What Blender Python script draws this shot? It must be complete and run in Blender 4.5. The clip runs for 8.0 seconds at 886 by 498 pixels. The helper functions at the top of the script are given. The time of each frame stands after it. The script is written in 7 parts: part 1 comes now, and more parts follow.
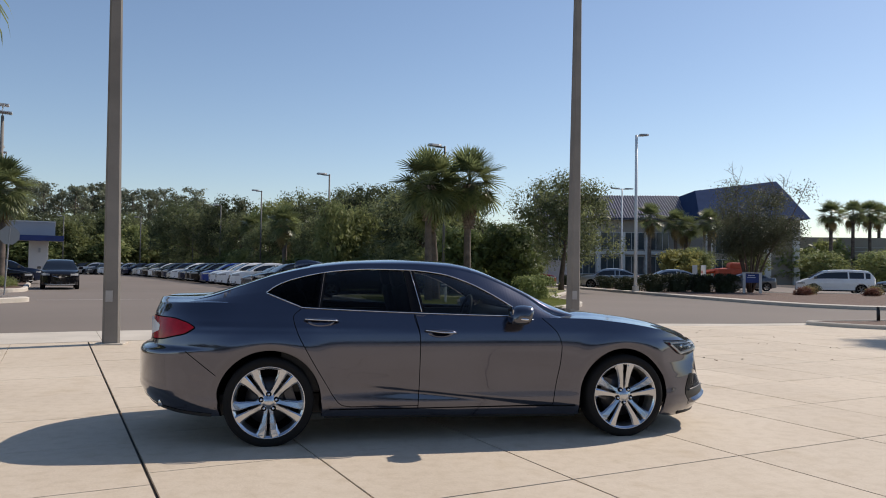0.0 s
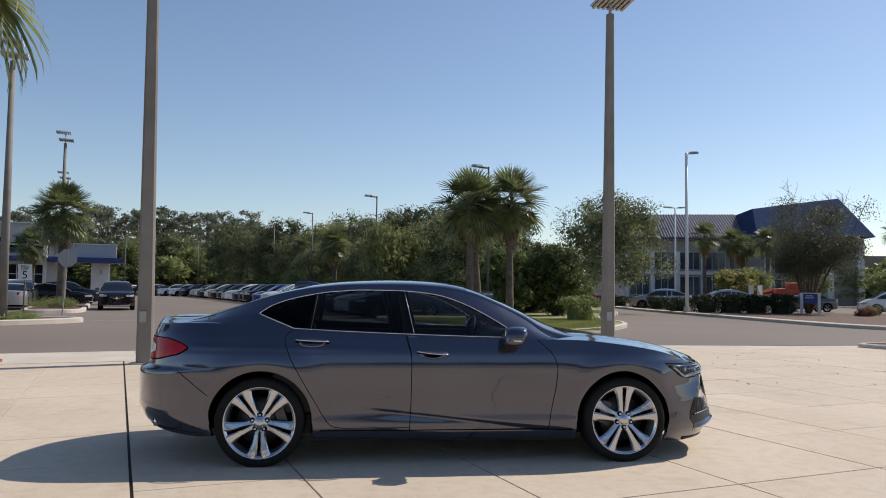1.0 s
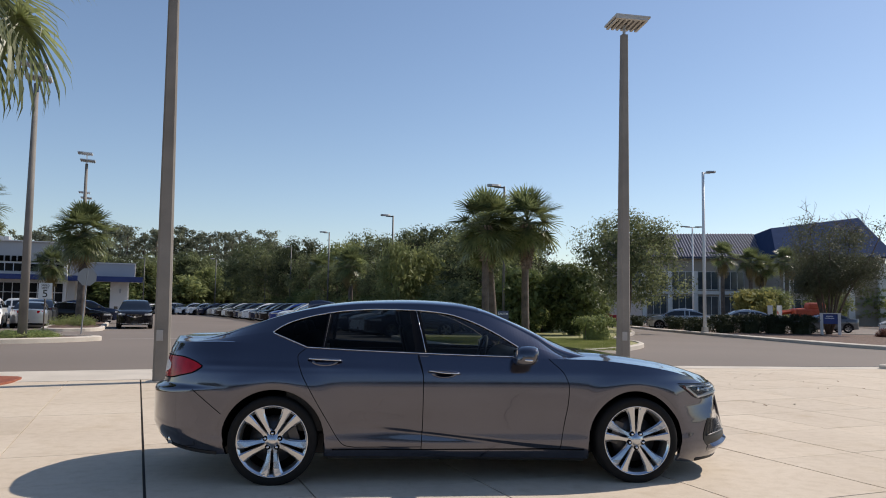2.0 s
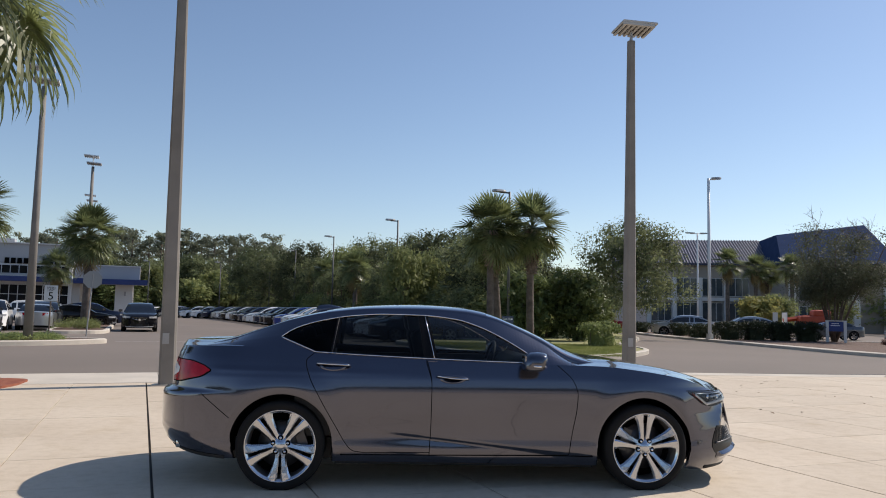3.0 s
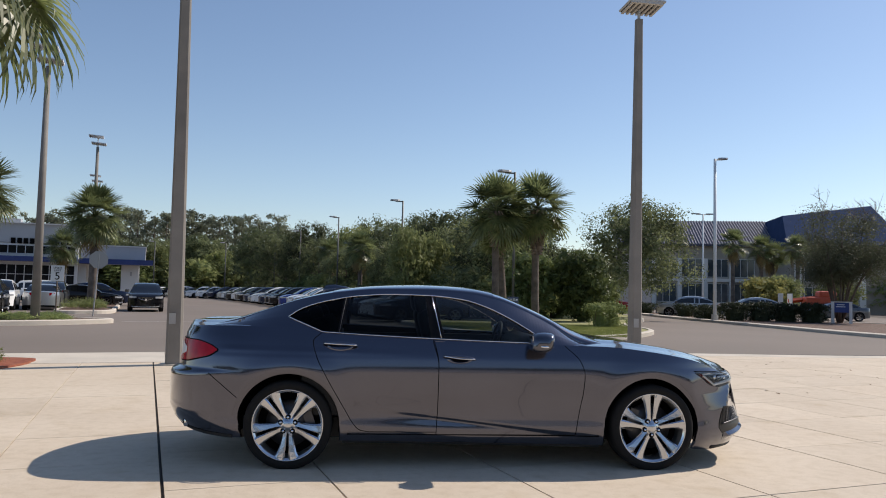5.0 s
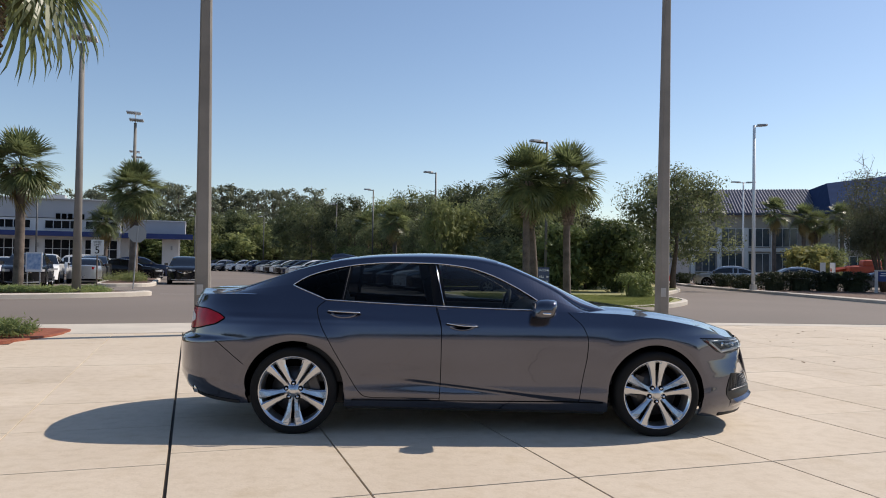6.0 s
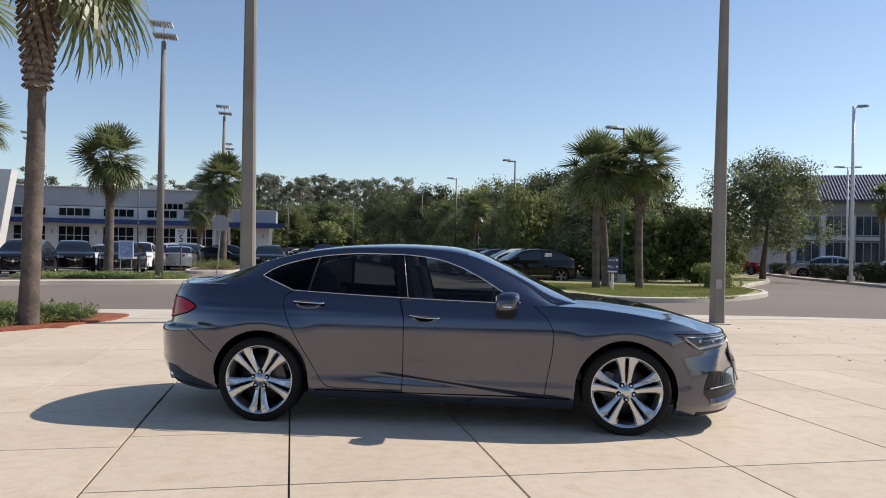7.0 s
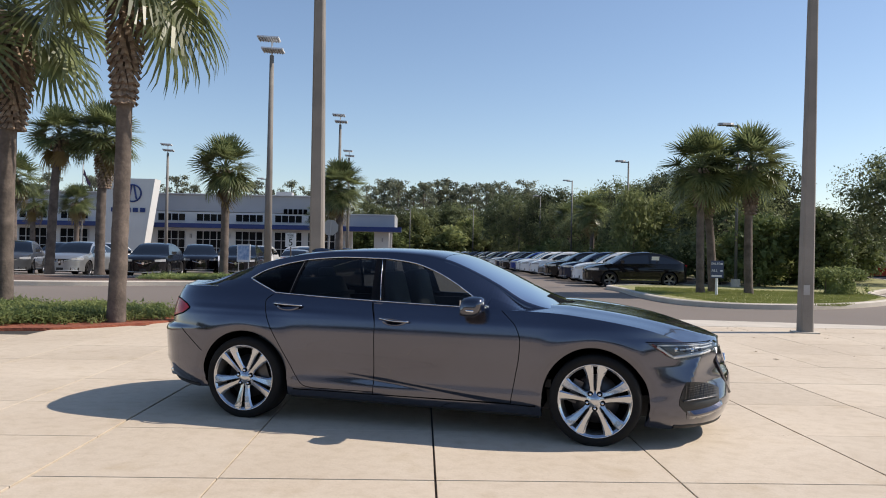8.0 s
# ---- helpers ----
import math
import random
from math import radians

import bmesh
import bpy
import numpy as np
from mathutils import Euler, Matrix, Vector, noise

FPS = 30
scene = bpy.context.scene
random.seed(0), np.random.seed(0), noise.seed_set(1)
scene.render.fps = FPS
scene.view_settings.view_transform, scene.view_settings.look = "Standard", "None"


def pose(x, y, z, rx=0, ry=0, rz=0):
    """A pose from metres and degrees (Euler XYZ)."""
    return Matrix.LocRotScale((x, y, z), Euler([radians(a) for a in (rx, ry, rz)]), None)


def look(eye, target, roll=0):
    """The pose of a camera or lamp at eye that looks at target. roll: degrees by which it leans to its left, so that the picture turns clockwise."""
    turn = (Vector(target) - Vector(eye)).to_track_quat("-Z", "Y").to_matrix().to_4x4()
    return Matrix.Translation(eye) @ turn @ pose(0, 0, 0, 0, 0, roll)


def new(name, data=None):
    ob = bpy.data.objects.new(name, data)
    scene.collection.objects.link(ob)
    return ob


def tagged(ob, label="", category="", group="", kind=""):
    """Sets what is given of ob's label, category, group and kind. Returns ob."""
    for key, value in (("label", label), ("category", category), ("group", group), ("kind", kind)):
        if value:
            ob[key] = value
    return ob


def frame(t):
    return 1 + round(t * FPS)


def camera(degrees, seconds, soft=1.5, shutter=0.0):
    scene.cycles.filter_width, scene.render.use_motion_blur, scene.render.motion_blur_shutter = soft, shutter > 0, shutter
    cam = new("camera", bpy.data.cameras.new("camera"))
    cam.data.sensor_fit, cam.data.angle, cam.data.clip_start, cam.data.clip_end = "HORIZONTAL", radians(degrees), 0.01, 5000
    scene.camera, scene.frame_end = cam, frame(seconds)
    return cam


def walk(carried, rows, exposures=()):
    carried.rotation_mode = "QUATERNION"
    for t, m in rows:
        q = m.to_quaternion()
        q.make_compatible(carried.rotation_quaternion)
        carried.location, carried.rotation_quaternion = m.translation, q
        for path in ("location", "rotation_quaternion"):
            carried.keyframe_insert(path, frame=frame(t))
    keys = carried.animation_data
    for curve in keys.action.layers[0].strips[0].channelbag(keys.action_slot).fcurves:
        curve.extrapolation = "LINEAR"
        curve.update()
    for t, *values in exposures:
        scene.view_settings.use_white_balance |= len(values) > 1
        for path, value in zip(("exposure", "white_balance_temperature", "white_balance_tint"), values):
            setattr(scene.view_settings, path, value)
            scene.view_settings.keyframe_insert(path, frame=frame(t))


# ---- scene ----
cam = camera(60.8, 8.0, soft=1.0)

PATH = [
    (0, (-1.241, -6.792, 1.356), (-0.863, -4.828, 1.409), 0.8),
    (0.5, (-0.883, -6.863, 1.37), (-0.585, -4.887, 1.448), 0.7),
    (1, (-0.75, -6.834, 1.362), (-0.515, -4.851, 1.468), 0.7),
    (1.5, (-0.713, -6.889, 1.362), (-0.513, -4.904, 1.498), 0.6),
    (3, (-0.759, -6.877, 1.366), (-0.579, -4.892, 1.535), 1.2),
    (3.5, (-0.779, -6.884, 1.367), (-0.599, -4.899, 1.532), 1.5),
    (4, (-0.781, -6.882, 1.366), (-0.599, -4.897, 1.527), 1.4),
    (5.5, (-0.762, -6.842, 1.357), (-0.622, -4.848, 1.438), 1.0),
    (6, (-0.494, -6.872, 1.333), (-0.423, -4.873, 1.375), 0.9),
    (6.5, (-0.017, -6.883, 1.354), (-0.054, -4.884, 1.369), 1.1),
    (7, (0.531, -6.78, 1.374), (0.354, -4.788, 1.381), 1.1),
    (7.5, (1.148, -6.706, 1.39), (0.809, -4.736, 1.4), 1.2),
    (8, (1.756, -6.586, 1.403), (1.245, -4.653, 1.412), 1.1),
]
walk(cam, [(t, look(eye, target, roll)) for t, eye, target, roll in PATH], [(0, -0.06, 6650, 13), (1.5, 0.0, 6650, 13), (4, 0.04, 6650, 13), (6, 0.09, 6650, 13), (8, 0.20, 6650, 13)])

# ---- world, sun, exposure ----
SUN_TO = Vector((0.98, 0.43, 1.0)).normalized()
world = bpy.data.worlds.new("sky")
scene.world = world
world.use_nodes = True
wn = world.node_tree.nodes
sky = wn.new("ShaderNodeTexSky")
sky.sky_type = "NISHITA"
sky.sun_disc = False
sky.sun_elevation = math.asin(SUN_TO.z)
sky.sun_rotation = math.atan2(SUN_TO.x, SUN_TO.y)
sky.air_density = 1.0
sky.dust_density = 0.3
sky.ozone_density = 2.2
world.node_tree.links.new(sky.outputs[0], wn["Background"].inputs[0])
wn["Background"].inputs[1].default_value = 0.122
sun = new("sun", bpy.data.lights.new("sun", "SUN"))
sun.data.energy = 4.35
sun.data.angle = radians(0.5)
sun.data.color = (1.0, 0.93, 0.82)
sun.matrix_world = look(SUN_TO * 50, (0, 0, 0))

# ---- materials ----
MATS = {}


def surf(name, a, b=None, scale=8.0, rough=0.6, metal=0.0, bump=0.0, fine=60.0, spread=0.12, coat=0.0, island=0.0, obj_random=0.0, spec=0.5):
    """Principled surface with stains at one scale, grain at a finer one, and relief."""
    m = bpy.data.materials.new(name)
    m.use_nodes = True
    nt = m.node_tree
    n, link = nt.nodes, nt.links.new
    p = n["Principled BSDF"]
    p.inputs["Metallic"].default_value = metal
    p.inputs["Coat Weight"].default_value = coat
    p.inputs["Coat Roughness"].default_value = 0.03
    p.inputs["Specular IOR Level"].default_value = spec
    co = n.new("ShaderNodeTexCoord")
    t1 = n.new("ShaderNodeTexNoise")
    t1.inputs["Scale"].default_value = scale
    t1.inputs["Detail"].default_value = 5
    t2 = n.new("ShaderNodeTexNoise")
    t2.inputs["Scale"].default_value = fine
    t2.inputs["Detail"].default_value = 3
    link(co.outputs["Object"], t1.inputs["Vector"])
    link(co.outputs["Object"], t2.inputs["Vector"])
    ramp = n.new("ShaderNodeMapRange")
    ramp.inputs["From Min"].default_value, ramp.inputs["From Max"].default_value = 0.32, 0.68
    link(t1.outputs["Fac"], ramp.inputs["Value"])
    mix = n.new("ShaderNodeMix")
    mix.data_type = "RGBA"
    mix.inputs["A"].default_value = (*a, 1)
    mix.inputs["B"].default_value = (*(b or a), 1)
    link(ramp.outputs[0], mix.inputs["Factor"])
    hsv = n.new("ShaderNodeHueSaturation")
    link(mix.outputs["Result"], hsv.inputs["Color"])
    val = n.new("ShaderNodeMapRange")
    val.inputs["To Min"].default_value, val.inputs["To Max"].default_value = 1 - spread, 1 + spread
    link(t2.outputs["Fac"], val.inputs["Value"])
    out = val.outputs[0]
    if island or obj_random:
        rnd = n.new("ShaderNodeNewGeometry").outputs["Random Per Island"] if island else n.new("ShaderNodeObjectInfo").outputs["Random"]
        k = island or obj_random
        r2 = n.new("ShaderNodeMapRange")
        r2.inputs["To Min"].default_value, r2.inputs["To Max"].default_value = 1 - k, 1 + k
        link(rnd, r2.inputs["Value"])
        mul = n.new("ShaderNodeMath")
        mul.operation = "MULTIPLY"
        link(out, mul.inputs[0])
        link(r2.outputs[0], mul.inputs[1])
        out = mul.outputs[0]
    link(out, hsv.inputs["Value"])
    link(hsv.outputs[0], p.inputs["Base Color"])
    rr = n.new("ShaderNodeMapRange")
    rr.inputs["To Min"].default_value, rr.inputs["To Max"].default_value = max(0.0, rough - 0.08), min(1.0, rough + 0.08)
    link(t1.outputs["Fac"], rr.inputs["Value"])
    link(rr.outputs[0], p.inputs["Roughness"])
    if bump:
        bp = n.new("ShaderNodeBump")
        bp.inputs["Distance"].default_value = bump
        bp.inputs["Strength"].default_value = 0.6
        link(t2.outputs["Fac"], bp.inputs["Height"])
        link(bp.outputs[0], p.inputs["Normal"])
    MATS[name] = m
    return m


def plain(name, c, rough=0.4, metal=0.0, coat=0.0, emit=0.0):
    m = bpy.data.materials.new(name)
    m.use_nodes = True
    p = m.node_tree.nodes["Principled BSDF"]
    p.inputs["Base Color"].default_value = (*c, 1)
    p.inputs["Roughness"].default_value = rough
    p.inputs["Metallic"].default_value = metal
    p.inputs["Coat Weight"].default_value = coat
    p.inputs["Coat Roughness"].default_value = 0.03
    if emit:
        p.inputs["Emission Color"].default_value = (*c, 1)
        p.inputs["Emission Strength"].default_value = emit
    return m


def tinted(name, tint, ior=1.5):
    """Thin tinted glass: clear through, glossy by Fresnel."""
    m = bpy.data.materials.new(name)
    m.use_nodes = True
    nt = m.node_tree
    n, link = nt.nodes, nt.links.new
    n.remove(n["Principled BSDF"])
    tr, gl, fr, mx = (n.new("ShaderNode" + k) for k in ("BsdfTransparent", "BsdfGlossy", "Fresnel", "MixShader"))
    tr.inputs["Color"].default_value = (*tint, 1)
    gl.inputs["Roughness"].default_value = 0.01
    fr.inputs["IOR"].default_value = ior
    link(fr.outputs[0], mx.inputs[0])
    link(tr.outputs[0], mx.inputs[1])
    link(gl.outputs[0], mx.inputs[2])
    link(mx.outputs[0], n["Material Output"].inputs[0])
    return m


def leafy(name, a, b, island=0.35, rough=0.5, through_light=0.45, clump=0.9, spec=0.12):
    """Foliage: colour varies leaf by leaf, some light passes through."""
    m = bpy.data.materials.new(name)
    m.use_nodes = True
    nt = m.node_tree
    n, link = nt.nodes, nt.links.new
    p = n["Principled BSDF"]
    p.inputs["Roughness"].default_value = rough
    p.inputs["Specular IOR Level"].default_value = spec
    geo = n.new("ShaderNodeNewGeometry")
    mix = n.new("ShaderNodeMix")
    mix.data_type = "RGBA"
    mix.inputs["A"].default_value = (*a, 1)
    mix.inputs["B"].default_value = (*b, 1)
    co = n.new("ShaderNodeTexCoord")
    tn = n.new("ShaderNodeTexNoise")
    tn.inputs["Scale"].default_value = clump
    tn.inputs["Detail"].default_value = 2
    link(co.outputs["Object"], tn.inputs["Vector"])
    cl = n.new("ShaderNodeMapRange")
    cl.inputs["From Min"].default_value, cl.inputs["From Max"].default_value = 0.35, 0.65
    link(tn.outputs["Fac"], cl.inputs["Value"])
    avg = n.new("ShaderNodeMix")
    avg.inputs["Factor"].default_value = 0.35
    link(cl.outputs[0], avg.inputs["A"])
    link(geo.outputs["Random Per Island"], avg.inputs["B"])
    link(avg.outputs["Result"], mix.inputs["Factor"])
    oi = n.new("ShaderNodeObjectInfo")
    mr = n.new("ShaderNodeMapRange")
    mr.inputs["To Min"].default_value, mr.inputs["To Max"].default_value = 1 - island, 1 + island
    link(oi.outputs["Random"], mr.inputs["Value"])
    hsv = n.new("ShaderNodeHueSaturation")
    link(mr.outputs[0], hsv.inputs["Value"])
    link(mix.outputs["Result"], hsv.inputs["Color"])
    link(hsv.outputs[0], p.inputs["Base Color"])
    tl = n.new("ShaderNodeBsdfTranslucent")
    link(hsv.outputs[0], tl.inputs["Color"])
    ms = n.new("ShaderNodeMixShader")
    ms.inputs[0].default_value = through_light
    link(p.outputs[0], ms.inputs[1])
    link(tl.outputs[0], ms.inputs[2])
    link(ms.outputs[0], n["Material Output"].inputs[0])
    return m




def cast_concrete(name, a, b):
    """Pale slab concrete: wide stains, mottling, pores and exposed grit, tone by slab."""
    m = surf(name, a, b, 0.55, 0.85, bump=0.0025, fine=38, spread=0.07, obj_random=0.045)
    n, link = m.node_tree.nodes, m.node_tree.links.new
    p = n["Principled BSDF"]
    co = n.new("ShaderNodeTexCoord")
    base = p.inputs["Base Color"].links[0].from_socket
    for scale, lo, hi, tone, amount in ((9.0, 0.45, 0.75, (0.86, 0.84, 0.80), 0.75), (85.0, 0.62, 0.72, (0.62, 0.58, 0.52), 0.8), (140.0, 0.66, 0.74, (1.18, 1.16, 1.12), 0.8), (2.3, 0.56, 0.74, (0.88, 0.85, 0.79), 0.8)):
        t = n.new("ShaderNodeTexNoise")
        t.inputs["Scale"].default_value = scale
        t.inputs["Detail"].default_value = 4
        link(co.outputs["Object"], t.inputs["Vector"])
        r = n.new("ShaderNodeMapRange")
        r.inputs["From Min"].default_value, r.inputs["From Max"].default_value = lo, hi
        r.inputs["To Max"].default_value = amount
        link(t.outputs["Fac"], r.inputs["Value"])
        mx = n.new("ShaderNodeMix")
        mx.data_type, mx.blend_type = "RGBA", "MULTIPLY"
        link(r.outputs[0], mx.inputs["Factor"])
        link(base, mx.inputs["A"])
        mx.inputs["B"].default_value = (*tone, 1)
        base = mx.outputs["Result"]
    link(base, p.inputs["Base Color"])
    return m


concrete = cast_concrete("concrete", (0.54, 0.45, 0.345), (0.61, 0.52, 0.41))
joint_dark = surf("joint_filler", (0.035, 0.03, 0.027), (0.07, 0.06, 0.05), 3, 0.9)
kerb_concrete = surf("kerb_concrete", (0.50, 0.45, 0.38), (0.60, 0.54, 0.46), 1.2, 0.85, bump=0.003, fine=30)
asphalt = surf("asphalt", (0.172, 0.142, 0.119), (0.208, 0.173, 0.147), 0.12, 0.9, bump=0.004, fine=35, spread=0.16)
paint_line = surf("road_paint", (0.55, 0.53, 0.5), (0.4, 0.38, 0.36), 2, 0.8)
pole_concrete = surf("pole_concrete", (0.18, 0.165, 0.148), (0.25, 0.23, 0.205), 1.5, 0.85, bump=0.003, fine=70, spread=0.2)
mulch_red = surf("red_mulch", (0.22, 0.055, 0.03), (0.32, 0.11, 0.06), 9, 0.95, bump=0.03, fine=30, spread=0.5)
mulch_brown = surf("brown_mulch", (0.10, 0.06, 0.045), (0.17, 0.11, 0.08), 6, 0.95, bump=0.03, fine=25, spread=0.5)
turf_mat = surf("turf", (0.24, 0.25, 0.09), (0.34, 0.31, 0.15), 1.5, 0.9, bump=0.03, fine=40, spread=0.4)
leaf_palm = leafy("palm_leaf", (0.078, 0.106, 0.046), (0.27, 0.30, 0.128), 0.25, 0.35, 0.5, 3.0, 0.5)
leaf_rust = leafy("rust_leaf", (0.14, 0.055, 0.045), (0.20, 0.10, 0.07), 0.25, 0.6)
leaf_dead = leafy("palm_leaf_dry", (0.30, 0.23, 0.11), (0.22, 0.17, 0.08), 0.2, 0.6)
leaf_oak = leafy("oak_leaf", (0.058, 0.075, 0.043), (0.27, 0.295, 0.14), 0.28, 0.5, 0.5)
leaf_deep = leafy("deep_green_leaf", (0.040, 0.052, 0.032), (0.165, 0.188, 0.090), 0.3, 0.5, 0.45)
# Needles lightened and greyed: distance haze put into the colour.
leaf_pine_hazed = leafy("hazed_pine_needles", (0.12, 0.137, 0.10), (0.25, 0.262, 0.17), 0.3, 0.55, 0.35)
leaf_grass = leafy("grass_blade", (0.20, 0.24, 0.07), (0.38, 0.40, 0.14), 0.2)
leaf_light = leafy("light_leaf", (0.135, 0.165, 0.065), (0.32, 0.34, 0.14), 0.3)
leaf_hedge = leafy("hedge_leaf", (0.055, 0.080, 0.030), (0.19, 0.225, 0.085), 0.2, 0.45, 0.35)
leaf_juniper = leafy("juniper_leaf", (0.15, 0.20, 0.075), (0.36, 0.40, 0.16), 0.2, 0.5, 0.5)
leaf_olive = leafy("olive_leaf", (0.06, 0.066, 0.040), (0.14, 0.146, 0.085), 0.25, 0.5, 0.3)
leaf_dark = leafy("clipped_hedge_leaf", (0.028, 0.036, 0.020), (0.06, 0.07, 0.035), 0.25, 0.5, 0.2)
leaf_yellow = leafy("yellow_leaf", (0.32, 0.28, 0.09), (0.22, 0.23, 0.09), 0.2)
bark_palm = surf("palm_bark", (0.075, 0.060, 0.050), (0.17, 0.135, 0.112), 3, 0.95, bump=0.02, fine=18, spread=0.3)
boot_bark = surf("palm_boot", (0.19, 0.135, 0.10), (0.40, 0.30, 0.22), 5, 0.95, bump=0.01, fine=30, spread=0.3)
bark = surf("bark", (0.10, 0.075, 0.055), (0.16, 0.125, 0.10), 4, 0.95, bump=0.02, fine=20, spread=0.3)
car_paint = surf("grey_metallic_paint", (0.088, 0.091, 0.120), (0.096, 0.099, 0.130), 2, 0.16, metal=1.0, fine=900, spread=0.10, coat=1.0)
mirror_paint = surf("mirror_paint", (0.075, 0.078, 0.10), (0.085, 0.088, 0.11), 2, 0.12, metal=1.0, fine=900, spread=0.1, coat=1.0)
chrome = plain("chrome", (0.75, 0.75, 0.76), 0.08, 1.0)
satin_alloy = plain("machined_alloy", (0.53, 0.55, 0.59), 0.18, 1.0)
rim_grey = surf("rim_grey", (0.26, 0.25, 0.235), (0.33, 0.31, 0.29), 6, 0.4, metal=0.6)
pillar_black = surf("pillar_black", (0.005, 0.005, 0.006), (0.007, 0.007, 0.008), 6, 0.25, spec=0.12)
lamp_dark = plain("lamp_dark_bezel", (0.09, 0.095, 0.105), 0.25, 0.5)
side_red = plain("side_reflector_red", (0.11, 0.010, 0.014), 0.15)
dark_alloy = plain("dark_alloy", (0.08, 0.08, 0.085), 0.4, 0.8)
rubber = surf("rubber", (0.007, 0.007, 0.0075), (0.012, 0.012, 0.012), 6, 0.8, spread=0.1, spec=0.25)
black_plastic = surf("black_plastic", (0.012, 0.012, 0.013), (0.02, 0.02, 0.02), 8, 0.5)
gap_black = plain("gap_black", (0.004, 0.004, 0.004), 0.9)
gap_black.node_tree.nodes["Principled BSDF"].inputs["Specular IOR Level"].default_value = 0.05
gloss_black = plain("gloss_black", (0.006, 0.006, 0.007), 0.06, 0.0, 1.0)
# Dark quarter tint puts in cabin shade; high windscreen index strengthens the sky's reflection.
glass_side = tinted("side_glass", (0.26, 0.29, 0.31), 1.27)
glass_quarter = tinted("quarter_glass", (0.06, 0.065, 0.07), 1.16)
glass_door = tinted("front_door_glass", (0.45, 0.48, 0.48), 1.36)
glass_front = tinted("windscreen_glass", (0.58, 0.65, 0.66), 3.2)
glass_parked = surf("parked_glass", (0.004, 0.005, 0.007), (0.005, 0.006, 0.008), 3, 0.06, spread=0.05, spec=0.9)
lens_clear = tinted("lamp_lens", (0.85, 0.88, 0.90), 1.3)
lamp_red = surf("red_lamp", (0.42, 0.003, 0.014), (0.28, 0.002, 0.010), 14, 0.12, spread=0.2, fine=120, spec=0.3)
lamp_white = plain("lamp_reflector", (0.86, 0.87, 0.88), 0.2, 0.2)
leather = surf("leather", (0.016, 0.015, 0.015), (0.028, 0.026, 0.025), 5, 0.55)
dark_post = surf("dark_post", (0.075, 0.076, 0.078), (0.11, 0.11, 0.11), 2, 0.5)
steel_grey = surf("painted_steel", (0.33, 0.33, 0.33), (0.40, 0.40, 0.40), 2, 0.5, metal=0.3)
lamp_head = surf("lamp_housing", (0.40, 0.38, 0.35), (0.48, 0.46, 0.42), 2, 0.55)
white_paint = surf("white_wall_paint", (0.62, 0.61, 0.59), (0.68, 0.67, 0.65), 0.4, 0.75)
grey_panel = surf("grey_panel", (0.36, 0.37, 0.39), (0.41, 0.42, 0.44), 0.3, 0.5)
blue_band = surf("blue_band", (0.012, 0.03, 0.14), (0.018, 0.04, 0.17), 1, 0.4)
blue_tile = surf("blue_roof_tile", (0.02, 0.025, 0.055), (0.035, 0.042, 0.08), 1.5, 0.55, spread=0.3, fine=6)
stucco = surf("beige_stucco", (0.30, 0.27, 0.235), (0.36, 0.325, 0.28), 0.3, 0.9)
sign_blue = plain("sign_blue", (0.015, 0.04, 0.18), 0.5)
sign_slate = plain("sign_slate_blue", (0.05, 0.07, 0.13), 0.5)
sign_white = plain("sign_white", (0.7, 0.72, 0.74), 0.5)
sign_back = plain("sign_back_grey", (0.33, 0.34, 0.34), 0.45, 0.5)
orange_paint = surf("orange_paint", (0.45, 0.06, 0.02), (0.5, 0.08, 0.03), 3, 0.5)

# ---- mesh tools ----


def mesh_of(name, verts, faces, mats, smooth=False, slots=None):
    me = bpy.data.meshes.new(name)
    me.from_pydata([tuple(v) for v in verts], [], faces)
    for m in mats if isinstance(mats, (list, tuple)) else [mats]:
        me.materials.append(m)
    if slots:
        me.polygons.foreach_set("material_index", slots)
    if smooth:
        me.polygons.foreach_set("use_smooth", [True] * len(me.polygons))
    me.update()
    return me


def put(name, me, parent=None, label="", at=None):
    ob = new(name, me)
    if parent is not None:
        ob.parent = parent
    if at is not None:
        ob.matrix_basis = at
    if label:
        ob["label"] = label
    return ob


def part(name, bm, material, parent, label="", smooth=False, at=None):
    me = bpy.data.meshes.new(name)
    bm.normal_update()
    bm.to_mesh(me)
    bm.free()
    for m in material if isinstance(material, (list, tuple)) else [material]:
        me.materials.append(m)
    if smooth:
        me.polygons.foreach_set("use_smooth", [True] * len(me.polygons))
    return put(name, me, parent, label, at)


def empty(name, m=None):
    ob = new(name)
    ob.empty_display_size = 0.2
    if m is not None:
        ob.matrix_basis = m
    return ob


def box(bm, c, s, bevel=0.0, m=None):
    r = bmesh.ops.create_cube(bm, size=1.0)
    vs = r["verts"]
    bmesh.ops.scale(bm, vec=s, verts=vs)
    if bevel:
        es = list({e for v in vs for e in v.link_edges})
        r2 = bmesh.ops.bevel(bm, geom=es, offset=bevel, segments=2, profile=0.5, affect="EDGES")
        vs = list({v for f in r2["faces"] for v in f.verts} | {v for v in vs if v.is_valid})
    bmesh.ops.translate(bm, vec=c, verts=vs)
    if m is not None:
        bmesh.ops.transform(bm, matrix=m, verts=vs)
    return vs


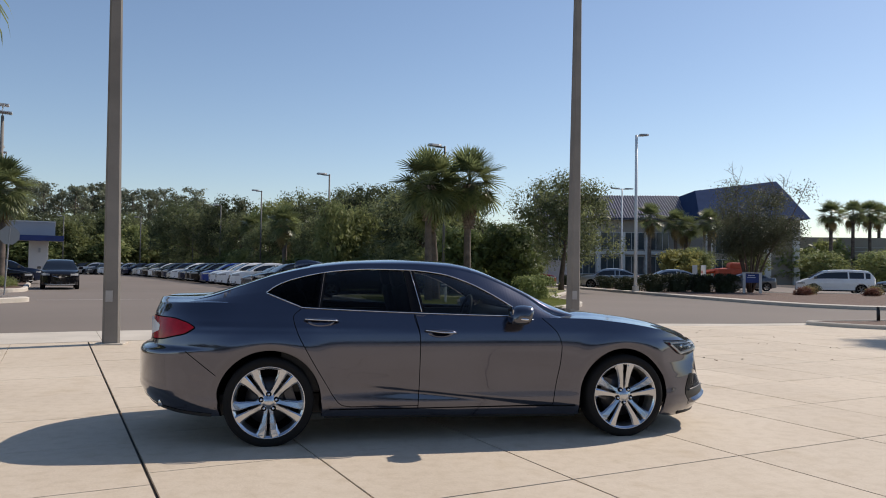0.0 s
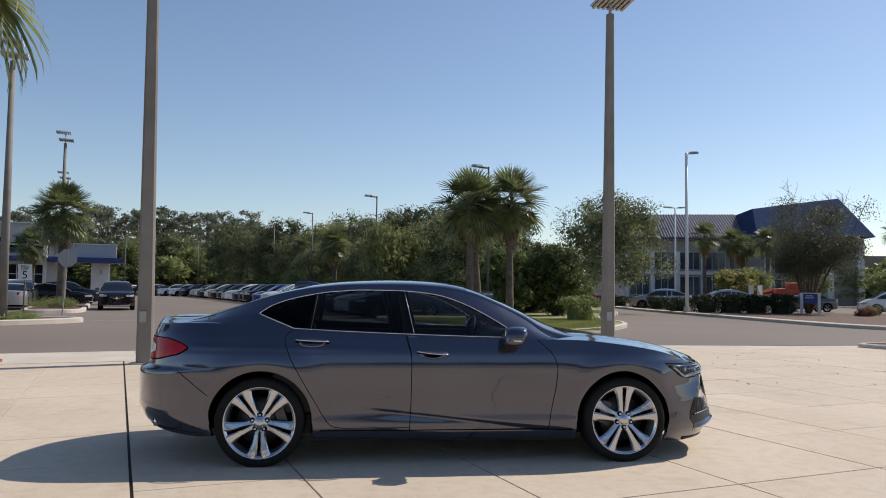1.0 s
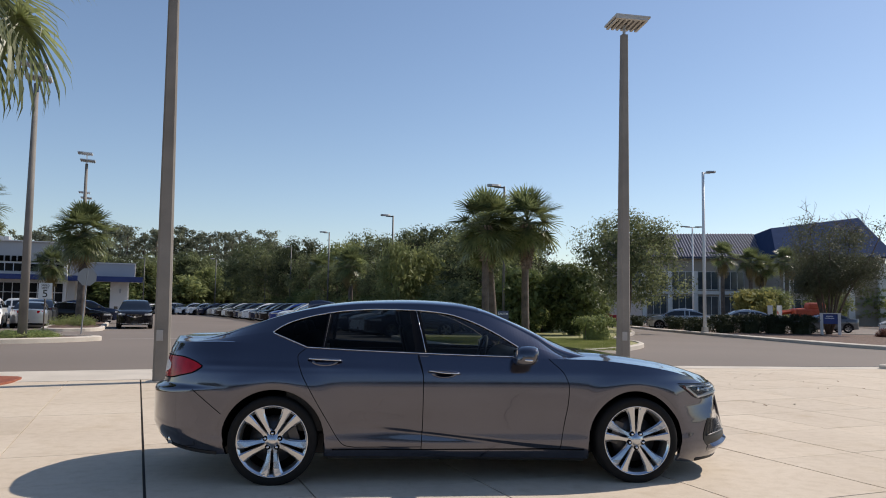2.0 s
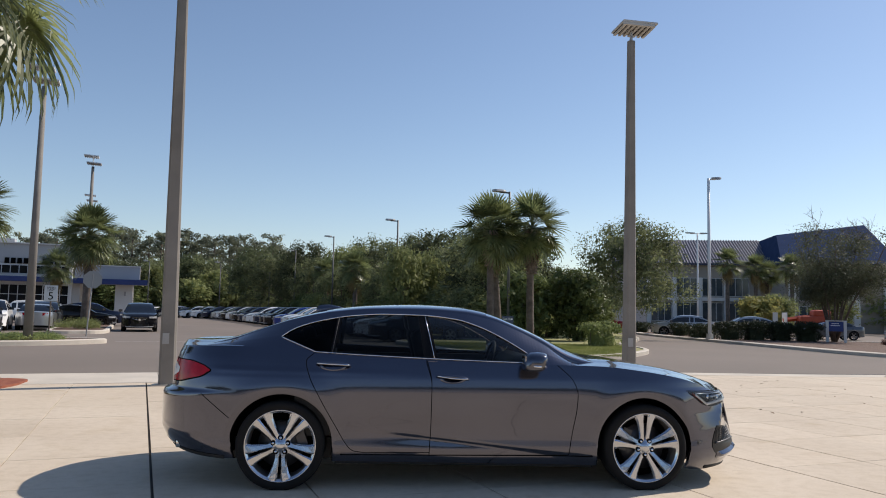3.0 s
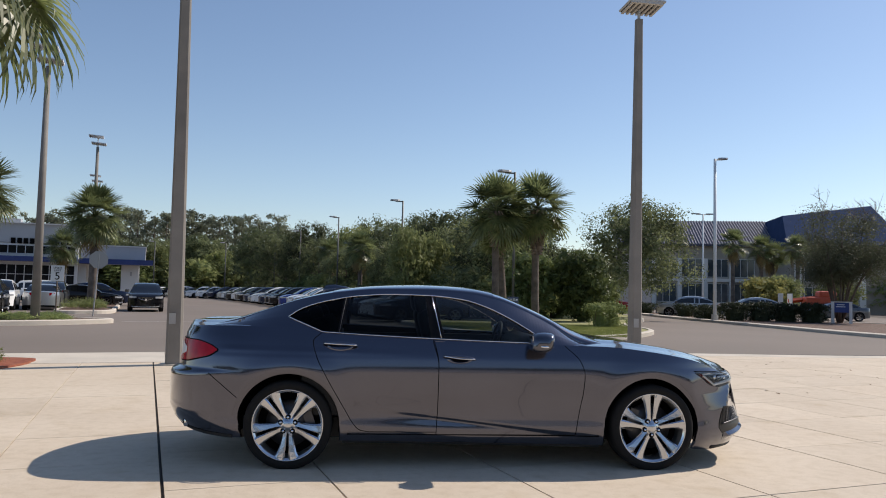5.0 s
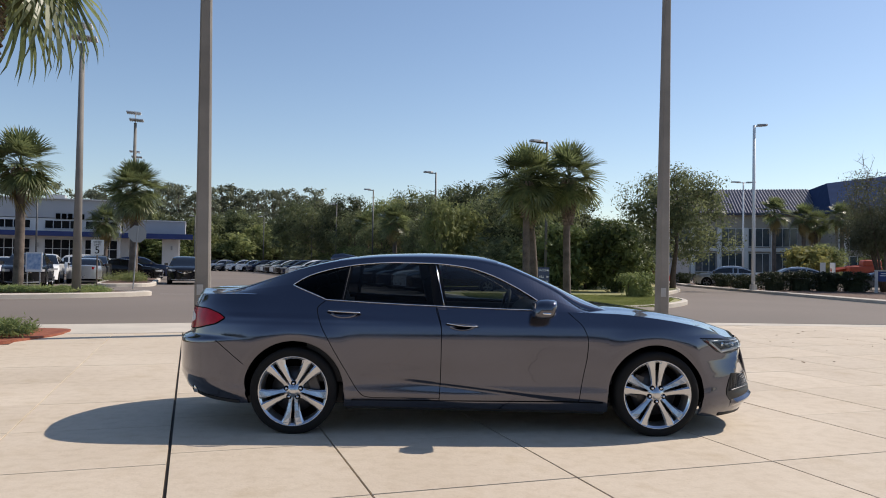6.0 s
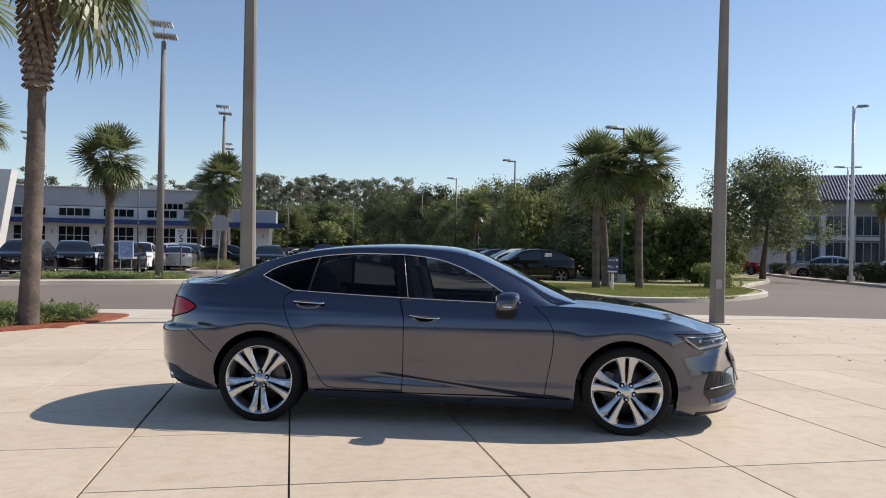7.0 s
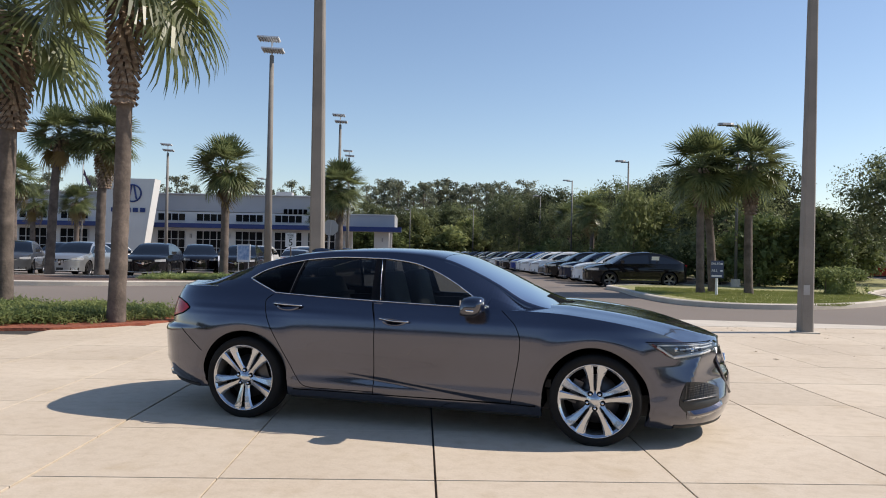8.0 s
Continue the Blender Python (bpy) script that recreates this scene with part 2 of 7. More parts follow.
def rings(rows, closed=True, caps=True):
    """Verts and faces of a skin over rings of equal length."""
    k = len(rows[0])
    vs = [v for r in rows for v in r]
    fs = []
    for i in range(len(rows) - 1):
        for j in range(k if closed else k - 1):
            a, b = i * k + j, i * k + (j + 1) % k
            fs.append((a, b, b + k, a + k))
    if caps and closed:
        fs.append(tuple(range(k - 1, -1, -1)))
        fs.append(tuple((len(rows) - 1) * k + j for j in range(k)))
    return vs, fs


def tube(points, radii, n=8, wobble=0.0):
    """Verts and faces of a tapered tube along points."""
    rows = []
    pts = [Vector(p) for p in points]
    for i, p in enumerate(pts):
        d = (pts[min(i + 1, len(pts) - 1)] - pts[max(i - 1, 0)]).normalized()
        q = d.to_track_quat("Z", "Y")
        r = radii[i] if isinstance(radii, (list, tuple)) else radii
        rows.append([p + q @ Vector((math.cos(6.28319 * j / n), math.sin(6.28319 * j / n), 0)) * r * (1 + wobble * random.uniform(-1, 1)) for j in range(n)])
    return rings(rows)


def merge(chunks):
    vs, fs = [], []
    for v, f in chunks:
        o = len(vs)
        vs += [tuple(p) for p in v]
        fs += [tuple(i + o for i in q) for q in f]
    return vs, fs


def boxvf(c, s):
    x, y, z = (k / 2 for k in s)
    vs = [(c[0] + a * x, c[1] + b * y, c[2] + d * z) for d in (-1, 1) for a, b in ((-1, -1), (1, -1), (1, 1), (-1, 1))]
    return vs, [(3, 2, 1, 0), (4, 5, 6, 7), (0, 1, 5, 4), (1, 2, 6, 5), (2, 3, 7, 6), (3, 0, 4, 7)]


def moved(vf, m):
    return [m @ Vector(v) for v in vf[0]], vf[1]


def prism(poly, z0, z1):
    """Upright prism over a plan outline."""
    n = len(poly)
    vs = [(x, y, z0) for x, y in poly] + [(x, y, z1) for x, y in poly]
    fs = [tuple(range(n - 1, -1, -1)), tuple(range(n, 2 * n))] + [(i, (i + 1) % n, n + (i + 1) % n, n + i) for i in range(n)]
    return vs, fs


def spline(poly, k=6):
    """Closed Catmull-Rom outline."""
    n, out = len(poly), []
    for i in range(n):
        p0, p1, p2, p3 = (Vector(poly[(i + j) % n]) for j in (-1, 0, 1, 2))
        for s in range(k):
            t = s / k
            out.append(tuple(0.5 * ((2 * p1) + (p2 - p0) * t + (2 * p0 - 5 * p1 + 4 * p2 - p3) * t * t + (3 * p1 - p0 - 3 * p2 + p3) * t ** 3)))
    return out


def inset(poly, d):
    """Outline moved inwards (outline runs counter-clockwise)."""
    n, out = len(poly), []
    for i in range(n):
        a, b = Vector(poly[i - 1]), Vector(poly[(i + 1) % n])
        e = (b - a).normalized()
        out.append((poly[i][0] - e.y * d, poly[i][1] + e.x * d))
    return out


def area(poly):
    return sum(poly[i - 1][0] * poly[i][1] - poly[i][0] * poly[i - 1][1] for i in range(len(poly))) / 2


YAW = 16.4
YARD = pose(0, 0, 0, 0, 0, YAW)


def uv(u, v, z=0.0):
    return YARD @ Vector((u, v, z))


# ---- ground, road, plaza ----
ground = put("ground", mesh_of("ground", *prism([(-2500, -2500), (2500, -2500), (2500, 2500), (-2500, 2500)], -0.3, -0.03), asphalt))
tagged(ground, "weathered brown-grey asphalt of road and parking lot", "ground", kind="structure")

ROAD_EDGE = [(-60, -3.5), (-30, 3.2), (-12.4, 7.4), (-6.8, 8.75), (-4, 9.3), (2, 10.6), (8.5, 11.95), (13, 12.35), (18, 12.3), (60, 9.5)]
bed_plaza = put("plaza_bed", mesh_of("plaza_bed", *prism([(-60, -22), (60, -22)] + ROAD_EDGE[::-1], -0.2, -0.021), joint_dark))
tagged(bed_plaza, "dark joint filler under the pale concrete plaza", "pavement", kind="structure")

# ---- the grey sedan ----
HUB_Z, ARCH_R, HUBS = 0.332, 0.392, (-1.435, 1.435)
FRONT, REAR, HALF = 2.455, -2.495, 0.952


def curve(xs, ys):
    """Smooth curve through a few control points (monotone cubic)."""
    xs, ys = np.array(xs, float), np.array(ys, float)
    d = np.diff(ys) / np.diff(xs)
    m = np.concatenate([[d[0]], np.where(d[1:] * d[:-1] > 0, 2 * d[1:] * d[:-1] / (d[1:] + d[:-1] + 1e-12 * np.sign(d[1:])), 0), [d[-1]]])

    def f(x):
        x = min(max(x, xs[0]), xs[-1])
        i = min(max(int(np.searchsorted(xs, x)) - 1, 0), len(xs) - 2)
        h = xs[i + 1] - xs[i]
        t = (x - xs[i]) / h
        return float((1 + 2 * t) * (1 - t) ** 2 * ys[i] + t * (1 - t) ** 2 * h * m[i] + t * t * (3 - 2 * t) * ys[i + 1] + t * t * (t - 1) * h * m[i + 1])
    return f


shoulder_z = curve([-2.5, -2.3, -1.9, -1.5, -1.2, -0.28, 0.48, 1.05, 1.42, 1.82, 2.05, 2.25, 2.46], [1.055, 1.07, 1.078, 1.06, 1.035, 0.996, 0.975, 0.965, 0.935, 0.880, 0.825, 0.755, 0.70])
low_z = curve([-2.5, -2.3, -1.95, -1.6, -1.0, 1.0, 1.7, 2.1, 2.46], [0.37, 0.28, 0.235, 0.225, 0.215, 0.185, 0.165, 0.125, 0.15])
width_z = curve([0.10, 0.17, 0.25, 0.32, 0.40, 0.47, 0.60, 0.74, 0.84, 0.92, 1.0, 1.08], [0.86, 0.915, 0.966, 0.980, 0.974, 0.977, 0.990, 1.0, 0.988, 0.958, 0.918, 0.86])
nose_x = curve([0.10, 0.15, 0.22, 0.32, 0.47, 0.57, 0.66, 0.71, 0.76, 0.80], [2.30, 2.38, 2.425, 2.455, 2.45, 2.415, 2.385, 2.36, 2.31, 2.27])
tail_x = curve([0.22, 0.28, 0.37, 0.44, 0.68, 0.715, 0.75, 0.98, 1.06], [-2.33, -2.39, -2.465, -2.495, -2.49, -2.475, -2.415, -2.38, -2.35])


def plan_y(xb):
    if xb > 1.2:
        return HALF * max(0.0, 1 - ((xb - 1.2) / (FRONT - 1.2)) ** 3.2) ** 0.4167
    if xb < -1.5:
        return HALF * max(0.0, 1 - ((-1.5 - xb) / (-1.5 - REAR)) ** 3.4) ** 0.385
    return HALF


def base_x(x, z):
    if x > 1.2:
        return min(FRONT, 1.2 + (x - 1.2) * (FRONT - 1.2) / (nose_x(z) - 1.2))
    if x < -1.5:
        return max(REAR, -1.5 + (x + 1.5) * (REAR + 1.5) / (tail_x(z) + 1.5))
    return x


def real_x(xb, z):
    if xb > 1.2:
        return 1.2 + (xb - 1.2) * (nose_x(z) - 1.2) / (FRONT - 1.2)
    if xb < -1.5:
        return -1.5 + (xb + 1.5) * (tail_x(z) + 1.5) / (REAR + 1.5)
    return xb


def flare(x, z):
    """Wheel-arch brow: fullest a hand's width off the opening, rolled in towards it."""
    f = 0.0
    for h in HUBS:
        r = math.hypot(x - h, z - HUB_Z) - ARCH_R - 0.052
        f += 0.013 * (1 - min(1.6, r / -0.052) ** 2) if r < 0 else 0.013 * math.exp(-(r / 0.11) ** 2)
    return f


def skin_y(xb, z):
    x = real_x(xb, z)
    y = plan_y(xb)
    k = min(1.0, y / 0.3)
    # raised blade along the foot of the doors, fading out towards the rear
    zc = 0.415 - 0.115 * (x + 0.3)
    fade = min(1.0, max(0.0, (x + 0.95) / 0.8)) * min(1.0, max(0.0, (1.0 - x) / 0.12))
    q = min(1.0, max(0.0, (zc - z) / 0.034))
    blade = -0.019 * fade * q * q * (3 - 2 * q) * max(0.0, 1 - max(0.0, zc - z) / 0.15)
    crease = min(1.0, max(0.0, (x + 2.05) / 0.15)) * min(1.0, max(0.0, (-0.35 - x) / 0.7))
    blade += 0.005 * crease * max(0.0, 1 - abs(z - 0.905 + 0.012 * (x + 1.9)) / 0.032)
    if x < -1.85:
        # shelf over the rear bumper with an undercut below it
        zs = z - 0.735 + 0.10 * (x + 2.45)
        f = min(1.0, max(0.0, (-2.17 - x) / 0.2))
        blade += f * float(np.interp(zs, [-0.35, -0.25, -0.03, 0.0, 0.02, 0.12], [0.0, -0.012, 0.010, 0.008, -0.008, 0.0]))
        # undercut of the lower bumper
        blade -= min(1.0, (-1.85 - x) / 0.1) * 0.011 * min(1.0, max(0.0, (0.265 - 0.36 * (x + 1.85) - z) / 0.014))
    if xb > 1.8:
        # slanting crease of the front corner: a flat flank, then a flat panel turned to the front
        xc = 2.13 + 0.62 * (z - 0.49)
        yc = plan_y(xc) + 0.022
        flat = float(np.interp(xb, [1.80, xc, 2.435, FRONT], [plan_y(1.80), yc, plan_y(2.435), 0.0]))
        y += (flat - y) * float(np.interp(z, [0.34, 0.48, 0.60, 0.77], [0.0, 1.0, 1.0, 0.0]))
    return y * width_z(z) + (flare(x, z) + blade) * k


def side_point(x, z, out=0.0):
    """Point of the right flank at that length and height, moved outwards."""
    xb = base_x(x, z)
    y = -skin_y(xb, z)
    e = 0.01
    dx = -(skin_y(base_x(x + e, z), z) - skin_y(base_x(x - e, z), z)) / (2 * e)
    dz = -(skin_y(base_x(x, z + e), z + e) - skin_y(base_x(x, z - e), z - e)) / (2 * e)
    n = Vector((dx, -1, dz)).normalized()
    return Vector((x, y, z)) + n * out


def lathe(profile, n=48):
    """Skin of revolution about the y axis: rows of (radius, y)."""
    rows = [[Vector((r * math.cos(6.283185 * j / n), y, r * math.sin(6.283185 * j / n))) for j in range(n)] for r, y in profile]
    return rings(rows, True, False)


def flipped(vf):
    return [(v[0], -v[1], v[2]) for v in vf[0]], [tuple(reversed(f)) for f in vf[1]]


def grid_faces(n, m):
    return [(i * m + j, i * m + j + 1, (i + 1) * m + j + 1, (i + 1) * m + j) for i in range(n - 1) for j in range(m - 1)]


sedan = empty("sedan")
tagged(sedan, "dark grey metallic four-door sedan parked on the concrete plaza", "car")


def sided(name, vf, mat, parent=None, label="", both=True, smooth=True):
    made = [put(name, mesh_of(name, *vf, mat, smooth), parent or sedan, label)]
    if both:
        made.append(put(name, mesh_of(name, *flipped(vf), mat, smooth), parent or sedan, label))
    return made


# flank skin from the tail's middle to the nose's middle, with the wheel arches cut by its lower edge
cols = set()
for i in range(41):
    a = math.pi * i / 40
    for h in HUBS:
        cols.add(round(h + ARCH_R * math.cos(a), 4))
for i in range(25):
    s = math.sin(math.pi / 2 * i / 24)
    cols.add(round(1.85 + (FRONT - 1.85) * s, 4))
    cols.add(round(-1.85 + (REAR + 1.85) * s, 4))
for i in range(24):
    cols.add(round(-1.03 + 2.06 * i / 23, 4))
for i in range(16):
    cols.add(round(2.02 + 0.022 * i, 4))
COLS = sorted(cols)


def lower_edge(xb):
    for h in HUBS:
        if abs(xb - h) < ARCH_R - 1e-4:
            return max(low_z(xb), HUB_Z + math.sqrt(ARCH_R ** 2 - (xb - h) ** 2))
    return low_z(xb)


LEVELS = [0.10 + 0.0088 * j for j in range(113)]
vs, fs = [], []
m = len(LEVELS)
for i, xb in enumerate(COLS):
    z0, z1 = lower_edge(xb), shoulder_z(xb)
    for z in LEVELS:
        z = min(max(z, z0), z1)
        vs.append((real_x(xb, z), -skin_y(xb, z), z))
    if i:
        for j in range(m - 1):
            q = ((i - 1) * m + j, i * m + j, i * m + j + 1, (i - 1) * m + j + 1)
            if vs[q[3]][2] - vs[q[0]][2] > 1e-6 or vs[q[2]][2] - vs[q[1]][2] > 1e-6:
                fs.append(q)
flank = (vs, fs)
sided("body_side", flank, car_paint)
# turned-in lip and dark liner of each arch
for h in HUBS:
    lip, liner = [], []
    for i in range(33):
        a = math.pi * (-0.06 + 1.12 * i / 32)
        x, z = h + ARCH_R * math.cos(a), HUB_Z + ARCH_R * math.sin(a)
        z = max(z, low_z(x))
        y = -skin_y(base_x(x, z), z)
        for k, d in ((0, 0.0), (1, 0.035)):
            lip.append((x - 0.004 * k * math.cos(a), y + d, z - 0.004 * k * math.sin(a)))
        for d in (0.012, 0.42):
            liner.append((h + (ARCH_R - 0.005) * math.cos(a), y + d, max(0.16, HUB_Z + (ARCH_R - 0.005) * math.sin(a))))
    sided("arch_lip", (lip, grid_faces(33, 2)), car_paint)
    sided("arch_liner", (liner, grid_faces(33, 2)), gap_black)
    arc = [(h + (ARCH_R + 0.02) * math.cos(math.pi * q / 24), HUB_Z + (ARCH_R + 0.02) * math.sin(math.pi * q / 24)) for q in range(25)]
    arc = [(h + ARCH_R + 0.02, 0.20)] + arc + [(h - ARCH_R - 0.02, 0.20)]
    sided("wheel_house", ([(x, y, z) for y in (-0.53, -0.51) for x, z in arc], [tuple(range(27)), tuple(range(27, 54))]), gap_black, smooth=False)

# bonnet and boot lid: skins across the car between the shoulder edges
hood_mid = curve([0.85, 1.15, 1.42, 1.69, 1.97, 2.20, 2.36, 2.46], [1.0, 1.0, 0.975, 0.938, 0.882, 0.815, 0.765, 0.71])
trunk_mid = curve([-2.5, -2.36, -2.3, -2.2, -2.0, -1.9], [1.07, 1.085, 1.098, 1.098, 1.105, 1.13])


def across(cols_x, mid, power=3.0, k=13):
    vs = []
    for xb in cols_x:
        z1 = shoulder_z(xb)
        x, ye, zm = real_x(xb, z1), skin_y(xb, z1), max(mid(real_x(xb, z1)), z1 + 0.003)
        for j in range(2 * k + 1):
            s = -1 + j / k
            s = math.copysign(abs(s) ** 0.8, s)
            crease = 0.012 * math.exp(-((abs(s) - 0.62) / 0.12) ** 2) * min(1.0, ye / 0.5)
            vs.append((x, ye * s, z1 + (zm - z1) * (1 - abs(s) ** power) + crease))
    fs = grid_faces(len(cols_x), 2 * k + 1)
    return vs, fs


hood_cols = [0.80, 0.95, 1.1, 1.2] + [c for c in COLS if c > 1.2]
put("bonnet", mesh_of("bonnet", *across(hood_cols, hood_mid), car_paint, True), sedan)
boot_cols = [c for c in COLS if c < -1.86] + [-1.85, -1.8]
put("boot_lid", mesh_of("boot_lid", *across(boot_cols, trunk_mid, 4.0), car_paint, True), sedan)

# cabin: sections from the belt over the roof rail to the middle
rail_z = curve([-2.05, -1.9, -1.7, -1.4, -1.1, -0.7, -0.3, 0.0, 0.2, 0.42, 0.66, 0.90, 1.2], [1.085, 1.115, 1.185, 1.285, 1.345, 1.378, 1.378, 1.36, 1.322, 1.243, 1.125, 0.985, 0.94])
rail_y = curve([-2.05, -1.7, -1.2, -0.5, 0.1, 0.5, 0.9, 1.2], [0.66, 0.625, 0.60, 0.595, 0.60, 0.645, 0.735, 0.76])
roof_z = curve([-2.05, -1.98, -1.66, -1.37, -1.08, -0.78, -0.37, 0.0, 0.2, 0.5, 0.8, 1.0, 1.2], [1.09, 1.115, 1.222, 1.321, 1.387, 1.421, 1.437, 1.424, 1.392, 1.275, 1.137, 1.045, 0.955])


def belt_point(x):
    z = shoulder_z(x)
    return skin_y(base_x(x, z), z) - 0.006, z - 0.004


def cabin_point(x, t, side=-1, out=0.0):
    """t 0 at the belt, 1 at the roof rail, 2 in the middle of the roof."""
    yb, zb = belt_point(x)
    yr, zr = rail_y(x), max(rail_z(x), zb + 0.004)
    if t <= 1:
        bow = 0.022 * math.sin(math.pi * t)
        y, z = yb + (yr - yb) * t + bow, zb + (zr - zb) * t
    else:
        a = (t - 1) * math.pi / 2
        zm = max(roof_z(x), zr + 0.002)
        y, z = yr * math.cos(a) ** 0.9 if a < 1.57 else 0.0, zr + (zm - zr) * math.sin(a) ** 0.8
    if out:
        e = 0.004
        px, py = cabin_point(x + e, t, side), cabin_point(x, min(t + e, 1.999), side)
        p = cabin_point(x, t, side)
        n = (px - p).cross(py - p).normalized() * (-side)
        if n.dot(Vector((0, side * (1.0 if t <= 1 else 0.2), 0.3))) < 0:
            n = -n
        return p + n * out
    return Vector((x, side * y, z))


def cabin_t(x, z):
    """Where on the cabin side that height lies."""
    yb, zb = belt_point(x)
    return (z - zb) / max(rail_z(x) - zb, 0.01)



def cabin_strip(x0, x1, t0, t1, out, n, m, side=-1):
    vs = []
    for i in range(n):
        for j in range(m):
            s, t = i / (n - 1), j / (m - 1)
            a, b = (x0(t) if callable(x0) else x0), (x1(t) if callable(x1) else x1)
            x = a + (b - a) * s
            lo, hi = (t0(x) if callable(t0) else t0), (t1(x) if callable(t1) else t1)
            vs.append(cabin_point(x, lo + (hi - lo) * t, side, out))
    return vs, grid_faces(n, m)


# window outline on the side: top edge as a height over x
win_top = curve([-1.475, -1.40, -1.30, -1.137, -0.913, -0.639, -0.346, -0.076, 0.116, 0.312, 0.46, 0.56, 0.64], [1.150, 1.205, 1.247, 1.291, 1.328, 1.345, 1.341, 1.314, 1.257, 1.164, 1.075, 1.012, 0.976])


def win_low(x):
    if x < -1.2:
        return 1.150 + (1.043 - 1.150) * (x + 1.475) / 0.275
    return shoulder_z(x) + 0.006


# painted skin of roof, pillars and the parts below the glass (built in pieces so that the openings are real)
skin = []
XS = list(np.linspace(-2.05, 1.2, 131))
for side in (-1, 1):
    vs, fs = [], []
    top = [cabin_point(x, 1.0, side) for x in XS]
    for a, b in zip(XS[:-1], XS[1:]):
        for x in (a, b):
            tl, th = 0.0, 1.0
            inside = -1.475 < x < 0.62
            if inside:
                t_lo, t_hi = max(0.0, cabin_t(x, win_low(x))), min(0.995, cabin_t(x, win_top(x)))
                if t_hi < t_lo:
                    t_hi = t_lo
            else:
                t_lo = t_hi = 0.5
            for lo, hi in ((0.0, t_lo), (t_hi, 1.0)):
                for k in range(4):
                    vs.append(cabin_point(x, lo + (hi - lo) * k / 3, side))
        o = len(vs) - 16
        for q in (0, 4):
            for k in range(3):
                f = (o + q + k, o + 8 + q + k, o + 9 + q + k, o + 1 + q + k)
                fs.append(f if side < 0 else f[::-1])
    skin.append((vs, fs))
WS_TOP, RW_TOP = 0.17, -1.12


roof_pts, roof_faces = [], []
RX = list(np.linspace(-1.14, 0.19, 40))
K = 12
for x in RX:
    for j in range(2 * K + 1):
        t = 1 + (j / K if j <= K else 2 - j / K)
        roof_pts.append(cabin_point(x, t, -1 if j <= K else 1))
roof_faces = grid_faces(len(RX), 2 * K + 1)
skin.append((roof_pts, roof_faces))
for x0, x1 in ((0.19, 1.2), (-2.05, -1.14)):
    for side in (-1, 1):
        v, f = cabin_strip(x0, x1, 1.0, 1.19 if x0 > 0 else 1.17, 0.0, 24, 6, side)
        skin.append((v, f if side < 0 else [q[::-1] for q in f]))
put("cabin_shell", mesh_of("cabin_shell", *merge(skin), car_paint, True), sedan)


def screen(name, x0, x1, mat, label):
    xs = np.linspace(x0, x1, 26)
    vs = []
    for x in xs:
        for j in range(2 * K + 1):
            s = j / K if j <= K else 2 - j / K
            edge = 1.17 if x0 > 0 else 1.15
            vs.append(cabin_point(x, edge + (2 - edge) * s, -1 if j <= K else 1) - Vector((0, 0, 0.002)))
    put(name, mesh_of(name, vs, grid_faces(26, 2 * K + 1), mat, True), sedan, label)


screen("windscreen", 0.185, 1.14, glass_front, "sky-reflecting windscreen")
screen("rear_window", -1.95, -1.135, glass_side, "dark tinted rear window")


def side_glass(name, x0, x1, lean0, lean1, mat=glass_side):
    """Pane between two slanting uprights; lean is the change of x from belt to top."""
    vs = []
    n, m = 24, 9
    for i in range(n):
        s = i / (n - 1)
        for j in range(m):
            t = j / (m - 1)
            x = x0 + lean0 * t + (x1 + lean1 * t - x0 - lean0 * t) * s
            lo, hi = win_low(x), win_top(x)
            z = lo + (hi - lo) * t
            vs.append(cabin_point(x, cabin_t(x, z), -1, -0.006))
    sided(name, (vs, grid_faces(n, m)), mat)


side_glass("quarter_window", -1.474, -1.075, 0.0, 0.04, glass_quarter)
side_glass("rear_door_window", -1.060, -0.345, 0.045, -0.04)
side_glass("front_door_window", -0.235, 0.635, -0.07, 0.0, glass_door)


def side_line(points, r, name, mat, on_cabin=True, out=0.004, parent=None, both=True, n=6):
    pts = []
    for x, z in points:
        pts.append(cabin_point(x, min(1.0, max(0.0, cabin_t(x, z))), -1, out) if on_cabin else side_point(x, z, out))
    return sided(name, tube(pts, r, n), mat, parent, both=both)


def run_of(f, x0, x1, n=30, dz=0.0):
    return [(x0 + (x1 - x0) * i / (n - 1), f(x0 + (x1 - x0) * i / (n - 1)) + dz) for i in range(n)]


side_line(run_of(win_top, -1.474, 0.62, 40), 0.0046, "window_trim", chrome)
side_line(run_of(win_low, -1.474, -1.2, 10) + run_of(win_low, -1.18, 0.60, 30), 0.0046, "belt_trim", chrome)
# black uprights between the panes
for x0, x1, l0, l1, w in ((-1.075, -1.060, 0.04, 0.045, 0.008), (-0.345, -0.235, -0.04, -0.07, 0.0)):
    vs = []
    for i in range(5):
        for j in range(9):
            t = j / 8
            a, b = x0 + l0 * t - w, x1 + l1 * t + w
            x = a + (b - a) * i / 4
            z = win_low(x) + (win_top(x) - win_low(x)) * t
            vs.append(cabin_point(x, cabin_t(x, z), -1, 0.001))
    sided("window_pillar", (vs, grid_faces(5, 9)), pillar_black)
side_line([(-0.262 - 0.07 * t, win_low(-0.26) + (win_top(-0.3) - win_low(-0.26)) * t) for t in np.linspace(0.02, 0.98, 8)], 0.0025, "pillar_trim", chrome, out=0.005)
side_line([(-1.068 + 0.042 * t, win_low(-1.06) + (win_top(-1.03) - win_low(-1.06)) * t) for t in np.linspace(0.02, 0.98, 8)], 0.002, "pillar_trim", dark_alloy, out=0.008)

# doors: skins a hair proud of the body, with dark gaps round them


